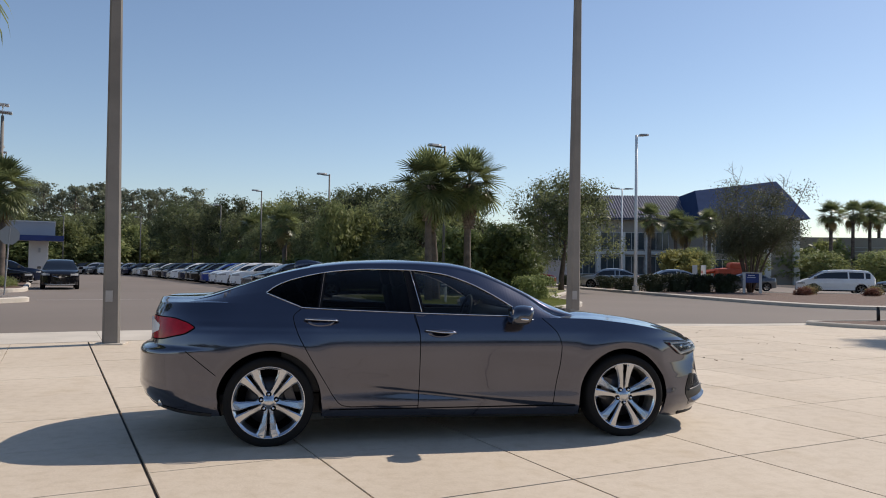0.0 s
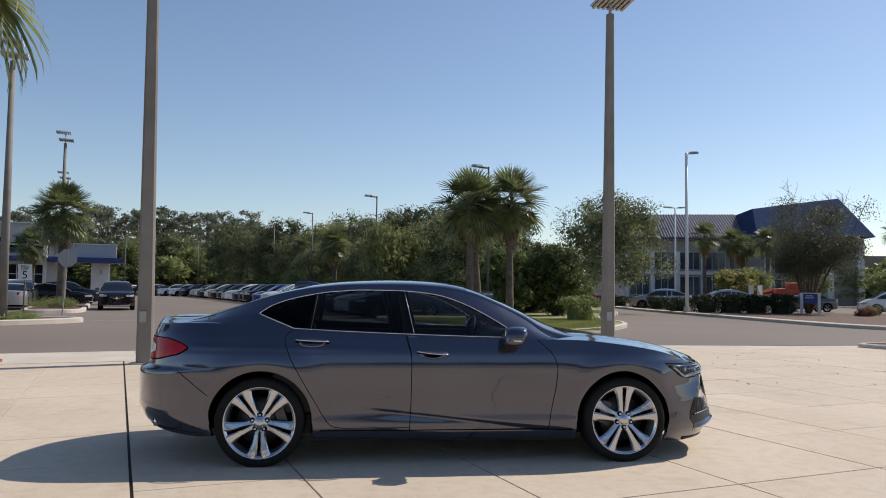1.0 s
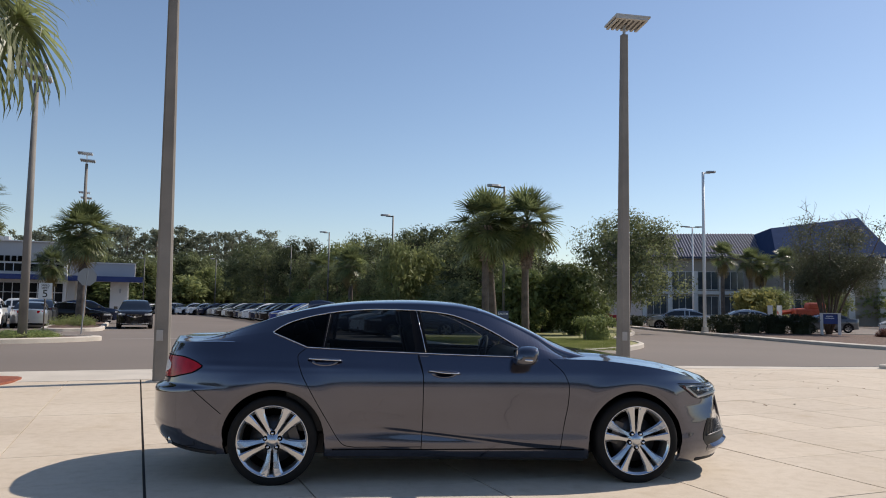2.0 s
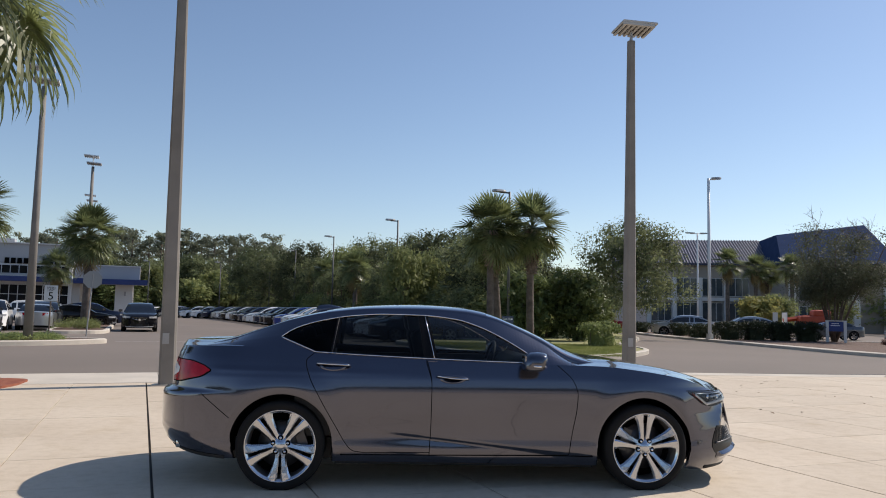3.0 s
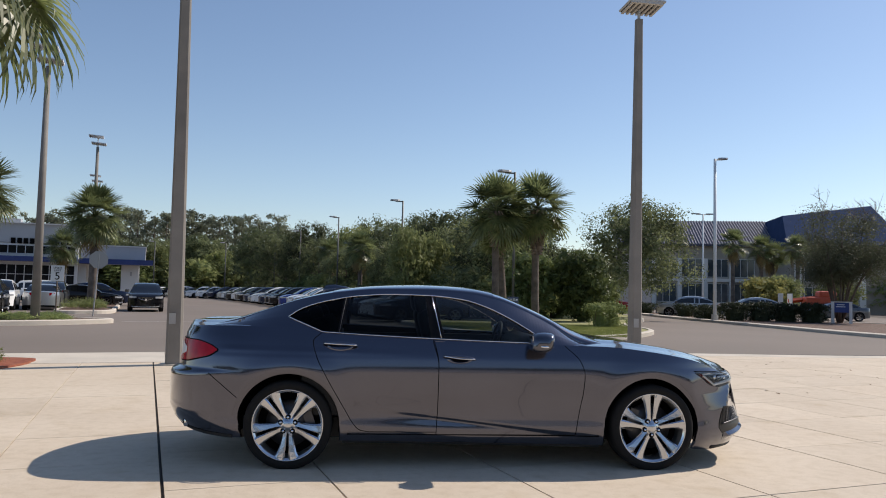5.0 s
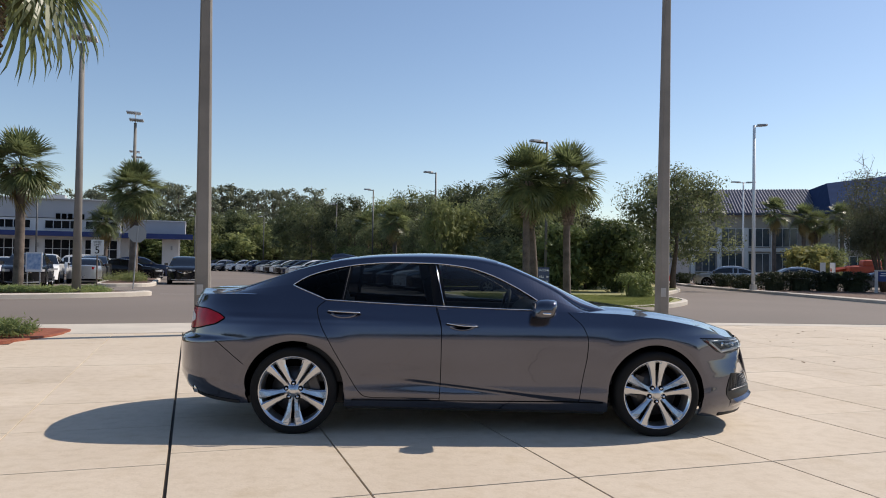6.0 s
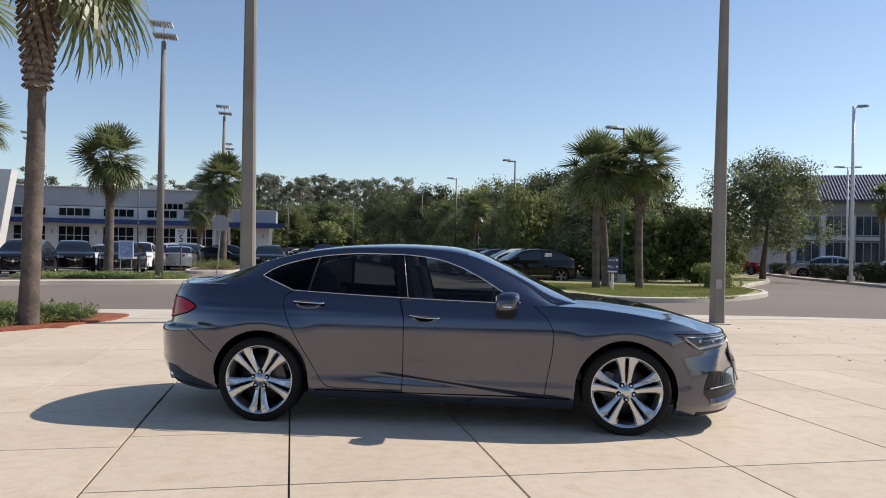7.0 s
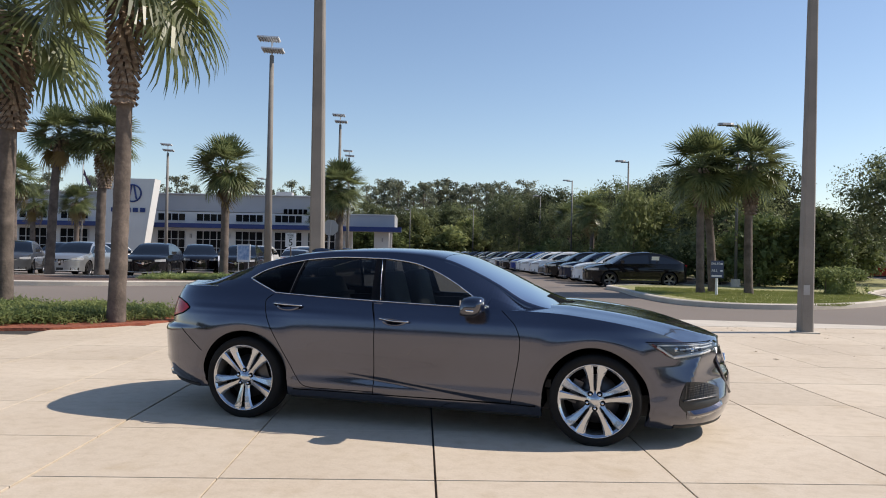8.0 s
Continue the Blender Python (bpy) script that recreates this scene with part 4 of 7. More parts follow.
plaza_pole((-4.335, 6.95, 0), -0.5, 8.9, False, 0.93)
plaza_pole((4.785, 9.17, 0), 0.4, 7.53, True, 0.82)

# ---- kerbs, islands, beds, markings ----


def island(name, outline, kerb_w, kerb_h, fill_mat, label, fill_z=None, k=6):
    """Planted island: rounded kerb ring round a filled bed."""
    out = spline(outline, k)
    if area(out) < 0:
        out = out[::-1]
    inn, mid = inset(out, kerb_w), inset(out, kerb_w * 0.25)
    n = len(out)
    rows = [[(x, y, -0.05) for x, y in out], [(x, y, kerb_h * 0.8) for x, y in out], [(x, y, kerb_h) for x, y in mid], [(x, y, kerb_h) for x, y in inn], [(x, y, -0.05) for x, y in inn]]
    vs, fs = rings(rows, True, False)
    kerb = put(name + "_kerb", mesh_of(name + "_kerb", vs, fs, kerb_concrete))
    tagged(kerb, "pale cast concrete kerb round a planted island", "kerb", kind="structure")
    fz = kerb_h - 0.02 if fill_z is None else fill_z
    fill = put(name, mesh_of(name, *prism(inn, -0.1, fz), fill_mat))
    tagged(fill, label, "planting bed", kind="structure")
    return inn


def yard(points):
    return [tuple(uv(u, v)[:2]) for u, v in points]


island("island_front", yard([(-60, 19.5), (-30, 18.6), (-15, 19.6), (-9.6, 21.3), (-6.2, 22.6), (-4.2, 24.2), (-4.0, 25.3), (-6, 25.9), (-10, 25.9), (-20, 25.9), (-40, 25.9), (-60, 25.9)]), 0.30, 0.15, mulch_brown, "brown mulch bed of the roadside island")
island("island_stop", yard([(-6.9, 35.0), (-5.4, 34.5), (-4.3, 36.0), (-4.3, 42), (-4.4, 48.5), (-5.4, 49.5), (-6.8, 48.8), (-7.1, 42)]), 0.22, 0.15, mulch_brown, "brown mulch bed of the parking island")
island("island_palms", [(0.4, 27.2), (0.9, 24.4), (1.6, 20.8), (2.7, 17.4), (4.2, 16.2), (6.2, 16.75), (8.0, 18.5), (9.6, 21.0), (10.35, 23.3), (10.7, 27), (12.6, 31.7), (15.4, 38), (17.2, 46), (18, 60), (12, 75), (4, 75), (1, 60), (4, 45), (6.5, 33), (3.6, 30.5)], 0.20, 0.13, turf_mat, "sparse green turf on the palm island", 0.10)
island("bed_east", [(20.2, 20.2), (23, 18.9), (40, 17.5), (70, 17), (75, 36), (44, 36.5), (32, 37.6), (26, 41), (23.9, 47), (23.6, 60), (21.8, 60), (20.0, 48), (19.6, 40), (19.3, 30), (19.3, 23)], 0.48, 0.13, mulch_brown, "brown mulch bed beside the access road", 0.10)
island("island_bollard", [(12.2, 11.3), (13.3, 9.5), (16, 8.6), (22, 8.2), (24, 10.6), (18, 11.7), (14, 11.7)], 0.15, 0.10, mulch_brown, "small dark mulch island beside the plaza")
# dry leaf litter and trampled earth under the palms
bed_near = [(-22, -6), (-12, -0.5), (-8.9, 3.0), (-7.5, 4.0), (-6.85, 5.4), (-6.75, 6.9), (-7.6, 7.55), (-12.5, 6.5), (-22, 4.2)]
bn = spline(bed_near, 6)
if area(bn) < 0:
    bn = bn[::-1]
tagged(put("planting_bed", mesh_of("planting_bed", *prism(bn, -0.1, 0.035), mulch_red)), "red bark mulch bed at the plaza edge", "planting bed", kind="structure")


def line_mark(name, a, b, w, z=-0.026):
    a, b = Vector((*a, 0)), Vector((*b, 0))
    d = (b - a).normalized()
    s = Vector((-d.y, d.x, 0)) * w / 2
    vs = [(*(p.xy), z) for p in (a + s, a - s, b - s, b + s)]
    ob = put(name, mesh_of(name, vs, [(0, 1, 2, 3)], paint_line))
    return tagged(ob, "worn white painted line on asphalt", "road marking", kind="structure")


for k in range(14):
    a, b = uv(7.7, 26.72 + 2.75 * k), uv(12.6, 26.72 + 2.75 * k)
    line_mark("bay_line", a.xy, b.xy, 0.1)
line_mark("stop_line", uv(-3.6, 26.2).xy, uv(2.6, 26.6).xy, 0.12)

# ---- plants ----


def leaf_cloud(centres, per, spread, size, seed, up=0.3, flat=0.8):
    """Many small pointed leaves in clusters: verts and faces."""
    rg = np.random.default_rng(seed)
    c = np.repeat(np.array(centres, float), per, axis=0)
    n = len(c)
    p = c + np.clip(rg.normal(0, 1, (n, 3)), -1.7, 1.7) * np.array([spread, spread, spread * flat])
    nrm = (p - c) / (spread + 1e-6) * 0.8 + rg.normal(0, 0.55, (n, 3)) + np.array([0, 0, up])
    nrm /= np.linalg.norm(nrm, axis=1)[:, None] + 1e-9
    d = np.cross(nrm, rg.normal(0, 1, (n, 3)))
    d /= np.linalg.norm(d, axis=1)[:, None] + 1e-9
    w = np.cross(nrm, d)
    s = size * rg.uniform(0.6, 1.35, (n, 1))
    a, b = p - d * s, p + d * s
    q, r = p + w * s * 0.45, p - w * s * 0.45
    vs = np.stack([a, q, b, r], 1).reshape(-1, 3)
    fs = [(4 * i, 4 * i + 1, 4 * i + 2, 4 * i + 3) for i in range(n)]
    return vs.tolist(), fs


def limbs(height, spread, n, seed, r0, start=0.3, bend=0.25):
    """Trunk with limbs and twigs; also gives the tips."""
    rd = random.Random(seed)
    chunks, tips = [], []
    top = Vector((rd.uniform(-0.1, 0.1) * height, rd.uniform(-0.1, 0.1) * height, height * 0.72))
    trunk = [Vector((0, 0, -0.1)), Vector((0.02, 0.01, height * 0.12)), top * 0.45 + Vector((0.03, 0, 0)), top]
    chunks.append(tube(trunk, [r0 * 1.25, r0, r0 * 0.7, r0 * 0.25], 8, 0.06))
    for i in range(n):
        t = start + (1 - start) * rd.random()
        p0 = trunk[1].lerp(top, t)
        a = 6.283 * (i / n + rd.uniform(-0.06, 0.06))
        ln = spread * rd.uniform(0.55, 1.0) * (1.1 - 0.4 * t)
        e = p0 + Vector((math.cos(a) * ln, math.sin(a) * ln, height * rd.uniform(0.08, 0.30)))
        m = p0.lerp(e, 0.5) + Vector((0, 0, -bend * ln * 0.25 + rd.uniform(-0.1, 0.1)))
        chunks.append(tube([p0, m, e], [r0 * 0.36, r0 * 0.22, r0 * 0.06], 5))
        tips += [e, m.lerp(e, 0.5)]
        for _ in range(2):
            b = m.lerp(e, rd.uniform(0.1, 0.8))
            e2 = b + Vector((rd.uniform(-1, 1), rd.uniform(-1, 1), rd.uniform(0.1, 0.9))) * ln * 0.45
            chunks.append(tube([b, b.lerp(e2, 0.5) + Vector((0, 0, 0.05)), e2], [r0 * 0.12, r0 * 0.08, r0 * 0.03], 4))
            tips.append(e2)
    return merge(chunks), tips


def broadleaf(seed, height, spread, leaves, size, mat, thick=1.0, skirt=0.25):
    """Meshes of a broad crown: trunk and leaf crown."""
    rd = random.Random(seed)
    wood, tips = limbs(height, spread, 11, seed, 0.035 * height * 0.5 + 0.05)
    cs = [tuple(t) for t in tips]
    while len(cs) < int(110 * thick):
        a, r = rd.uniform(0, 6.283), rd.random() ** 0.33
        z = rd.uniform(skirt, 1.0)
        k = math.sqrt(max(0.05, 1 - ((z - 0.55) / 0.5) ** 2)) * rd.uniform(0.75, 1.05)
        cs.append((spread * r * k * math.cos(a), spread * r * k * math.sin(a), height * z))
    core = [tuple(Vector(c) * 0.86 + Vector((0, 0, 0.08 * height))) for c in cs]
    lump = leaf_cloud(cs, leaves // len(cs), spread * 0.105, size, seed)
    deep = leaf_cloud(core, 7, spread * 0.12, size * 2.6, seed + 1)
    return mesh_of("trunk", *wood, bark, True), mesh_of("crown", *merge([lump, deep]), mat)


def pine(seed, height):
    """Tall bare stem, foliage in flat clumps near the top."""
    rd = random.Random(seed)
    stem = [Vector((0, 0, -0.1)), Vector((rd.uniform(-0.3, 0.3), rd.uniform(-0.3, 0.3), height * 0.5)), Vector((rd.uniform(-0.5, 0.5), rd.uniform(-0.5, 0.5), height * 0.97))]
    chunks, cs = [tube(stem, [0.22, 0.16, 0.05], 7)], []
    low = rd.uniform(0.5, 0.62)
    for i in range(13):
        t = low + (1 - low) * (i + rd.random()) / 13
        p0 = stem[1].lerp(stem[2], (t - 0.5) * 2)
        a = 2.4 * i + rd.uniform(-0.5, 0.5)
        ln = rd.uniform(0.7, 2.3) * (1.62 - t)
        e = p0 + Vector((math.cos(a) * ln, math.sin(a) * ln, rd.uniform(0.2, 0.8)))
        chunks.append(tube([p0, e], [0.06, 0.02], 4))
        for _ in range(3):
            cs.append(tuple(e + Vector((rd.uniform(-0.5, 0.5), rd.uniform(-0.5, 0.5), rd.uniform(-0.15, 0.3)))))
    cs += [tuple(stem[2] + Vector((rd.uniform(-0.3, 0.3), rd.uniform(-0.3, 0.3), -0.2 * k))) for k in range(4)]
    return mesh_of("trunk", *merge(chunks), bark, True), mesh_of("crown", *leaf_cloud(cs, 24, 0.34, 0.20, seed, flat=0.6), leaf_pine_hazed)


def tree(name, meshes, at, label, category="tree", group="", scale=(1, 1, 1)):
    ob = empty(name, Matrix.LocRotScale(Vector((*at[:2], at[2] if len(at) > 2 else 0)), Euler((0, 0, at[0] * 1.7 + at[1])), scale))
    put("trunk", meshes[0], ob)
    put("crown", meshes[1], ob)
    return tagged(ob, label, category, group)


def frond_mesh(seed, reach, petiole, droop, dry=False):
    """One fan leaf: a curved stalk and some two dozen long, drooping leaflets."""
    rd = random.Random(seed)
    chunks = []
    pts = [Vector((petiole * t, 0, 0.18 * petiole * math.sin(2.2 * t) - droop * 0.35 * petiole * t * t)) for t in (0, 0.35, 0.7, 1.0)]
    chunks.append(tube(pts, [0.03, 0.018, 0.013, 0.009], 5))
    hub, way = pts[-1], (pts[-1] - pts[-2]).normalized()
    up = Vector((0, 1, 0)).cross(way) * -1
    side = Vector((0, 1, 0))
    k = 32
    vs, fs = [], []
    for i in range(k):
        s = -1 + 2 * i / (k - 1)
        a = s * 2.25
        ln = reach * (1 - 0.30 * abs(s) ** 2) * rd.uniform(0.88, 1.06)
        d = (way * math.cos(a) + side * math.sin(a) + up * 0.16 * abs(math.sin(a)) + up * (0.05 if i % 2 else -0.03)).normalized()
        across_ = d.cross(up).normalized()
        w = 0.029 + 0.013 * (1 - abs(s))
        o = len(vs)
        sag = droop * rd.uniform(0.75, 1.3)
        base = hub + way * 0.10 * (1 - abs(s))
        for t, ww in ((0.0, 0.35), (0.35, 1.0), (0.68, 0.72), (0.88, 0.4)):
            c = base + d * ln * t + Vector((0, 0, -sag * ln * t ** 2.4))
            vs += [c - across_ * w * ww, c + across_ * w * ww]
        vs.append(base + d * ln * 0.97 + Vector((rd.uniform(-0.03, 0.03), rd.uniform(-0.03, 0.03), -sag * ln * 1.12)))
        fs += [(o, o + 1, o + 3, o + 2), (o + 2, o + 3, o + 5, o + 4), (o + 4, o + 5, o + 7, o + 6), (o + 6, o + 7, o + 8)]
    chunks.append((vs, fs))
    return mesh_of("frond", *merge(chunks), leaf_dead if dry else leaf_palm)


FRONDS = [frond_mesh(11 + i, 1.0 + 0.05 * (i % 3), 0.85 + 0.1 * (i % 2), dr) for i, dr in enumerate((0.03, 0.08, 0.17, 0.32))]
SHAG = [frond_mesh(71 + i, 1.0 + 0.05 * (i % 3), 0.95, dr) for i, dr in enumerate((0.08, 0.18, 0.30, 0.46))]
DRY = [frond_mesh(41 + i, 0.72, 0.9, 1.25, True) for i in range(2)]


def palm(at, trunk_h, crown_r, n, seed, r0=0.145, boots=0.0, label="", lean=(0, 0), low=-0.75, dry=3, squash=1.0, kinds=FRONDS):
    """Cabbage palm: trunk_h is where the fronds spring."""
    rd = random.Random(seed)
    ob = empty("palm_tree", pose(at[0], at[1], at[2] if len(at) > 2 else 0, 0, 0, rd.uniform(0, 360)))
    inv = ob.matrix_basis.to_3x3().inverted()
    top = inv @ Vector((lean[0], lean[1], trunk_h))
    rows = []
    m = int(trunk_h / 0.16)
    for i in range(m + 1):
        t = i / m
        c = Vector((0, 0, -0.08)).lerp(top, t) + Vector((math.sin(t * 3.1) * 0.05, 0, 0))
        r = r0 * (1.28 - 1.6 * t if t < 0.08 else 1.15 - 0.25 * t) * (1 + 0.035 * (i % 2))
        rows.append([c + Vector((math.cos(6.283 * j / 12), math.sin(6.283 * j / 12), 0)) * r * rd.uniform(0.96, 1.04) for j in range(12)])
    put("trunk", mesh_of("trunk", *rings(rows), bark_palm, True), ob)
    if boots:
        chunks = []
        levels = int(boots / 0.11)
        for i in range(levels):
            t = i / max(1, levels - 1)
            for j in range(9):
                a = 6.283 * (j + 0.5 * (i % 2)) / 9 + 0.2 * i
                rr = r0 * (1.10 + 0.85 * min(1, 2.2 * t))
                c = top + Vector((0, 0, -boots + boots * t))
                mm = Matrix.Translation(c + Vector((math.cos(a) * rr, math.sin(a) * rr, 0))) @ Euler((0, radians(-38 + rd.uniform(-8, 8)), a)).to_matrix().to_4x4()
                w, l = 0.062, 0.23
                vs = [mm @ Vector(q) for q in ((-0.02, -w * 1.2, -l * 0.5), (-0.02, w * 1.2, -l * 0.5), (0.03, 0, -l * 0.5), (0.0, -w * 0.6, l * 0.5), (0.0, w * 0.6, l * 0.5), (0.022, 0, l * 0.5))]
                chunks.append((vs, [(0, 3, 5, 2), (2, 5, 4, 1), (1, 4, 3, 0), (3, 4, 5)]))
        boot = put("leaf_base", mesh_of("leaf_base", *merge(chunks), boot_bark), ob)
        boot["kind"] = "stuff"
    k = crown_r / 2.0
    for i in range(n):
        t = (i + 0.5) / n
        el = 1.45 - (1.45 - low) * t ** 0.9 + rd.uniform(-0.12, 0.12)
        a = 2.39996 * i + rd.uniform(-0.25, 0.25)
        f = kinds[min(3, int(4 * t * rd.uniform(0.75, 1.15)))]
        if i >= n - dry:
            f = DRY[i % 2]
        m = Matrix.Translation(top + Vector((0, 0, 0.25 * k * (1 - t)))) @ Euler((0, 0, a)).to_matrix().to_4x4() @ Euler((rd.uniform(-0.5, 0.5), -el, 0)).to_matrix().to_4x4() @ Matrix.Diagonal((k, k, k * squash, 1))
        put("frond", f, ob, at=m)
    return tagged(ob, label or "cabbage palm with a shaggy green fan-leaf crown", "palm tree", "palm trees")


palm((-7.42, 5.1, 0), 6.45, 2.4, 24, 3, 0.135, 2.4, "tall cabbage palm with crisscross leaf bases in a mulch bed", (0.08, 0.0), -0.75, 0, 1.0, SHAG)
palm((-11.0, 6.2, 0), 6.15, 2.4, 25, 5, 0.16, 2.3, "stout cabbage palm with crisscross leaf bases in a mulch bed", (0.15, 0), -0.75, 0, 1.0, SHAG)
palm((-15.3, 21.8, 0.1), 4.55, 1.6, 46, 8, 0.16, 0.5, "straight cabbage palm with a round green crown in the island", (0, 0), -0.95, 1)
palm((-23.0, 20.6, 0.1), 5.9, 1.5, 44, 9, 0.17, 0.5, "", (0.35, 0), -0.8, 3)
palm((-21.1, 21.4, 0.1), 5.9, 1.75, 54, 10, 0.19, 2.0, "cabbage palm with a thick skirt of old leaf bases", (0.15, 0), -0.85, 3)
palm((5.53, 22.95, 0.1), 4.60, 1.68, 46, 12, 0.135, 1.6, "cabbage palm with boots below its dense crown", (0.0, 0), -0.95, 0)
palm((3.80, 22.3, 0.1), 4.42, 1.64, 42, 13, 0.13, 1.2, "cabbage palm with a drooping crown beside a small sign", (-0.05, 0), -1.0, 0)
palm((4.35, 23.6, 0.1), 3.75, 1.6, 26, 14, 0.15, 0.9, "", (-0.3, 0), -0.55, 0)
palm((*uv(-5.9, 45.0).xy, 0.1), 5.4, 2.2, 60, 15, 0.24, 0.8, "shaggy cabbage palm growing in the parking island", (0, 0), -1.0, 5)
palm((*uv(-9.0, 60).xy, 0), 4.2, 1.75, 40, 16, 0.18, 0.4, "", (0, 0), -1.0, 3)
palm((*uv(13.75, 55.0).xy, 0), 4.7, 1.8, 40, 31, 0.18, 0.6, "cabbage palm among the trees behind the lot", (0, 0), -0.8, 4)
palm((*uv(14.6, 69.4).xy, 0), 5.0, 1.8, 40, 32, 0.18, 0.6, "cabbage palm among the trees behind the lot", (0, 0), -0.8, 4)
palm((-45.0, 43.0, 0), 4.6, 1.7, 36, 17, 0.19, 0.8)
palm((-42.0, 44.2, 0), 4.7, 1.7, 36, 18, 0.19, 1.2)
palm((-34.4, 30.3, 0), 5.2, 1.8, 36, 19, 0.19, 1.0)
palm((-1.5, 60.5, 0), 4.2, 1.9, 36, 24, 0.2, 0.6, "", (0, 0), -1.0, 6)
palm((17.9, 8.9, 0.1), 6.2, 1.9, 36, 27, 0.16, 0.8)
for k, (x, y, h) in enumerate(((36.8, 70.5, 6.6), (41.0, 72.5, 6.2), (44.4, 71.3, 6.3), (43.0, 73.8, 5.6), (59, 70, 8.0), (66, 75, 8.6), (70, 77, 8.9), (73.5, 79.5, 9.0), (76.5, 80.5, 9.2), (80, 82, 9.0))):
    palm((x, y, 0), h + (0.5 if k < 4 else 0), 1.95 if k < 4 else 2.0, 32, 60 + k, 0.2, 0.8)

OAK = [broadleaf(101 + i, 8.0, 3.9, 11500, 0.105, (leaf_oak, leaf_deep, leaf_oak, leaf_deep)[i], 1.25, 0.12) for i in range(4)]
LIGHT = [broadleaf(121 + i, 6.0, 3.0, 4400, 0.107, leaf_light, 1.7, 0.1) for i in range(2)]
OAK_BACK = broadleaf(111, 8.0, 3.9, 1800, 0.26, leaf_deep, 0.9, 0.12)
FAR_BUSH = [broadleaf(125 + i, 6.0, 3.0, 2200, 0.15, (leaf_light, leaf_hedge)[i], 0.9, 0.1) for i in range(2)]
SHRUB = [broadleaf(131 + i, 3.4, 2.1, 3000, 0.10, leaf_hedge, 1.8, 0.05) for i in range(2)]
PINE = [pine(141 + i, 14.0) for i in range(4)]
rd = random.Random(77)
for i, (u, v, h, w) in enumerate(((15.6, 33, 6.6, 0.85), (18.8, 37.5, 7.6, 1.0), (15.6, 42, 5.9, 0.75), (18.2, 47, 7.9, 1.0), (15.8, 51, 5.6, 0.7), (17.6, 60, 7.3, 1.0), (15.4, 64.5, 5.9, 0.75), (18.0, 73, 8.7, 1.1), (15.6, 78.5, 7.6, 0.85), (16.0, 88, 10.2, 1.15), (14.6, 97, 9.4, 1.1), (23.5, 43, 5.6, 1.0), (24.5, 53, 7.0, 1.1), (23, 64, 9.4, 1.2), (22, 78, 10.4, 1.2), (13, 105, 10.8, 1.3))):
    p = uv(u, v)
    k = h / 8.6
    tree("oak_tree", OAK[i % 4] if i % 5 != 2 else LIGHT[i % 2], (p.x, p.y, 0), "dense dark-green broadleaf tree behind the parked cars", "tree", "trees behind the lot", (w, w, k if i % 5 != 2 else k * 1.33))
# a light-leaved young tree before one lamp post
p = uv(13.3, 40.9)
tree("young_tree", LIGHT[1], (p.x, p.y, 0), "young light-green tree beside a lamp post", "tree", "trees behind the lot", (0.55, 0.55, 0.92))
# undergrowth along the foot of those trees
for i in range(16):
    p = uv(14.8 + rd.uniform(-0.3, 1.2), 30 + 4.7 * i + rd.uniform(-0.5, 0.5))
    s = rd.uniform(0.75, 1.15)
    tree("understorey_shrub", SHRUB[i % 2] if i % 3 else LIGHT[i % 2], (p.x, p.y, 0), "leafy understorey shrub under the trees", "shrub", "understorey shrubs", (s, s, s * (0.8 if i % 3 else 0.5)))
# light bushes closing the foot of the far trees
for i in range(30):
    p = uv(-18 + 1.4 * i + rd.uniform(-0.3, 0.3), 121 + rd.uniform(-2, 2))
    s = rd.uniform(0.95, 1.35)
    tree("understorey_shrub", FAR_BUSH[0 if i % 3 else 1], (p.x, p.y, 0), "light-green bush at the far edge of the lot", "shrub", "understorey shrubs", (s, s, s * rd.uniform(0.6, 0.85)))
# pines and undergrowth far behind the lot
for i in range(70):
    u = -75 + 2.5 * i + rd.uniform(-0.8, 0.8) if i < 40 else -16 + 1.4 * (i - 40) + rd.uniform(-0.5, 0.5)
    v = 138 + rd.uniform(-5, 9) if u > -12 else 106 + rd.uniform(-3, 9)
    p = uv(u, v)
    s = rd.uniform(0.80, 1.06) * (1.08 if u > -12 else 0.84)
    tree("pine_tree", PINE[i % 4], (p.x, p.y, 0), "tall thin pine with open crown on the skyline", "tree", "skyline pines", (s * 1.1, s * 1.1, s))
for i in range(26):
    u = -16 + 1.6 * i
    p = uv(u, 125 + rd.uniform(-3, 4) - 0.15 * max(0, u))
    s = rd.uniform(0.95, 1.35)
    k = rd.uniform(0.88, 1.26)
    tree("oak_tree", (LIGHT[i % 2] if i % 3 == 0 else OAK[i % 4]), (p.x, p.y, 0), "broadleaf tree at the far edge of the lot", "tree", "trees behind the lot", (s, s, k * 1.0))
for i, (x, y, s) in enumerate(((14.6, 46.0, 1.0), (9.2, 36.0, 1.1))):
    tree("understorey_shrub", SHRUB[i % 2], (x, y, 0.05), "leafy understorey shrub under the trees", "shrub", "understorey shrubs", (s, s, s * 0.85))
for i, (x, y, s) in enumerate(((15.5, 50.0, 0.8), (16.0, 57.5, 0.8), (11.0, 44.0, 0.8))):
    tree("oak_tree", OAK[i], (x, y, 0.05), "dense dark-green broadleaf tree behind the parked cars", "tree", "trees behind the lot", (s, s, s * 0.68))
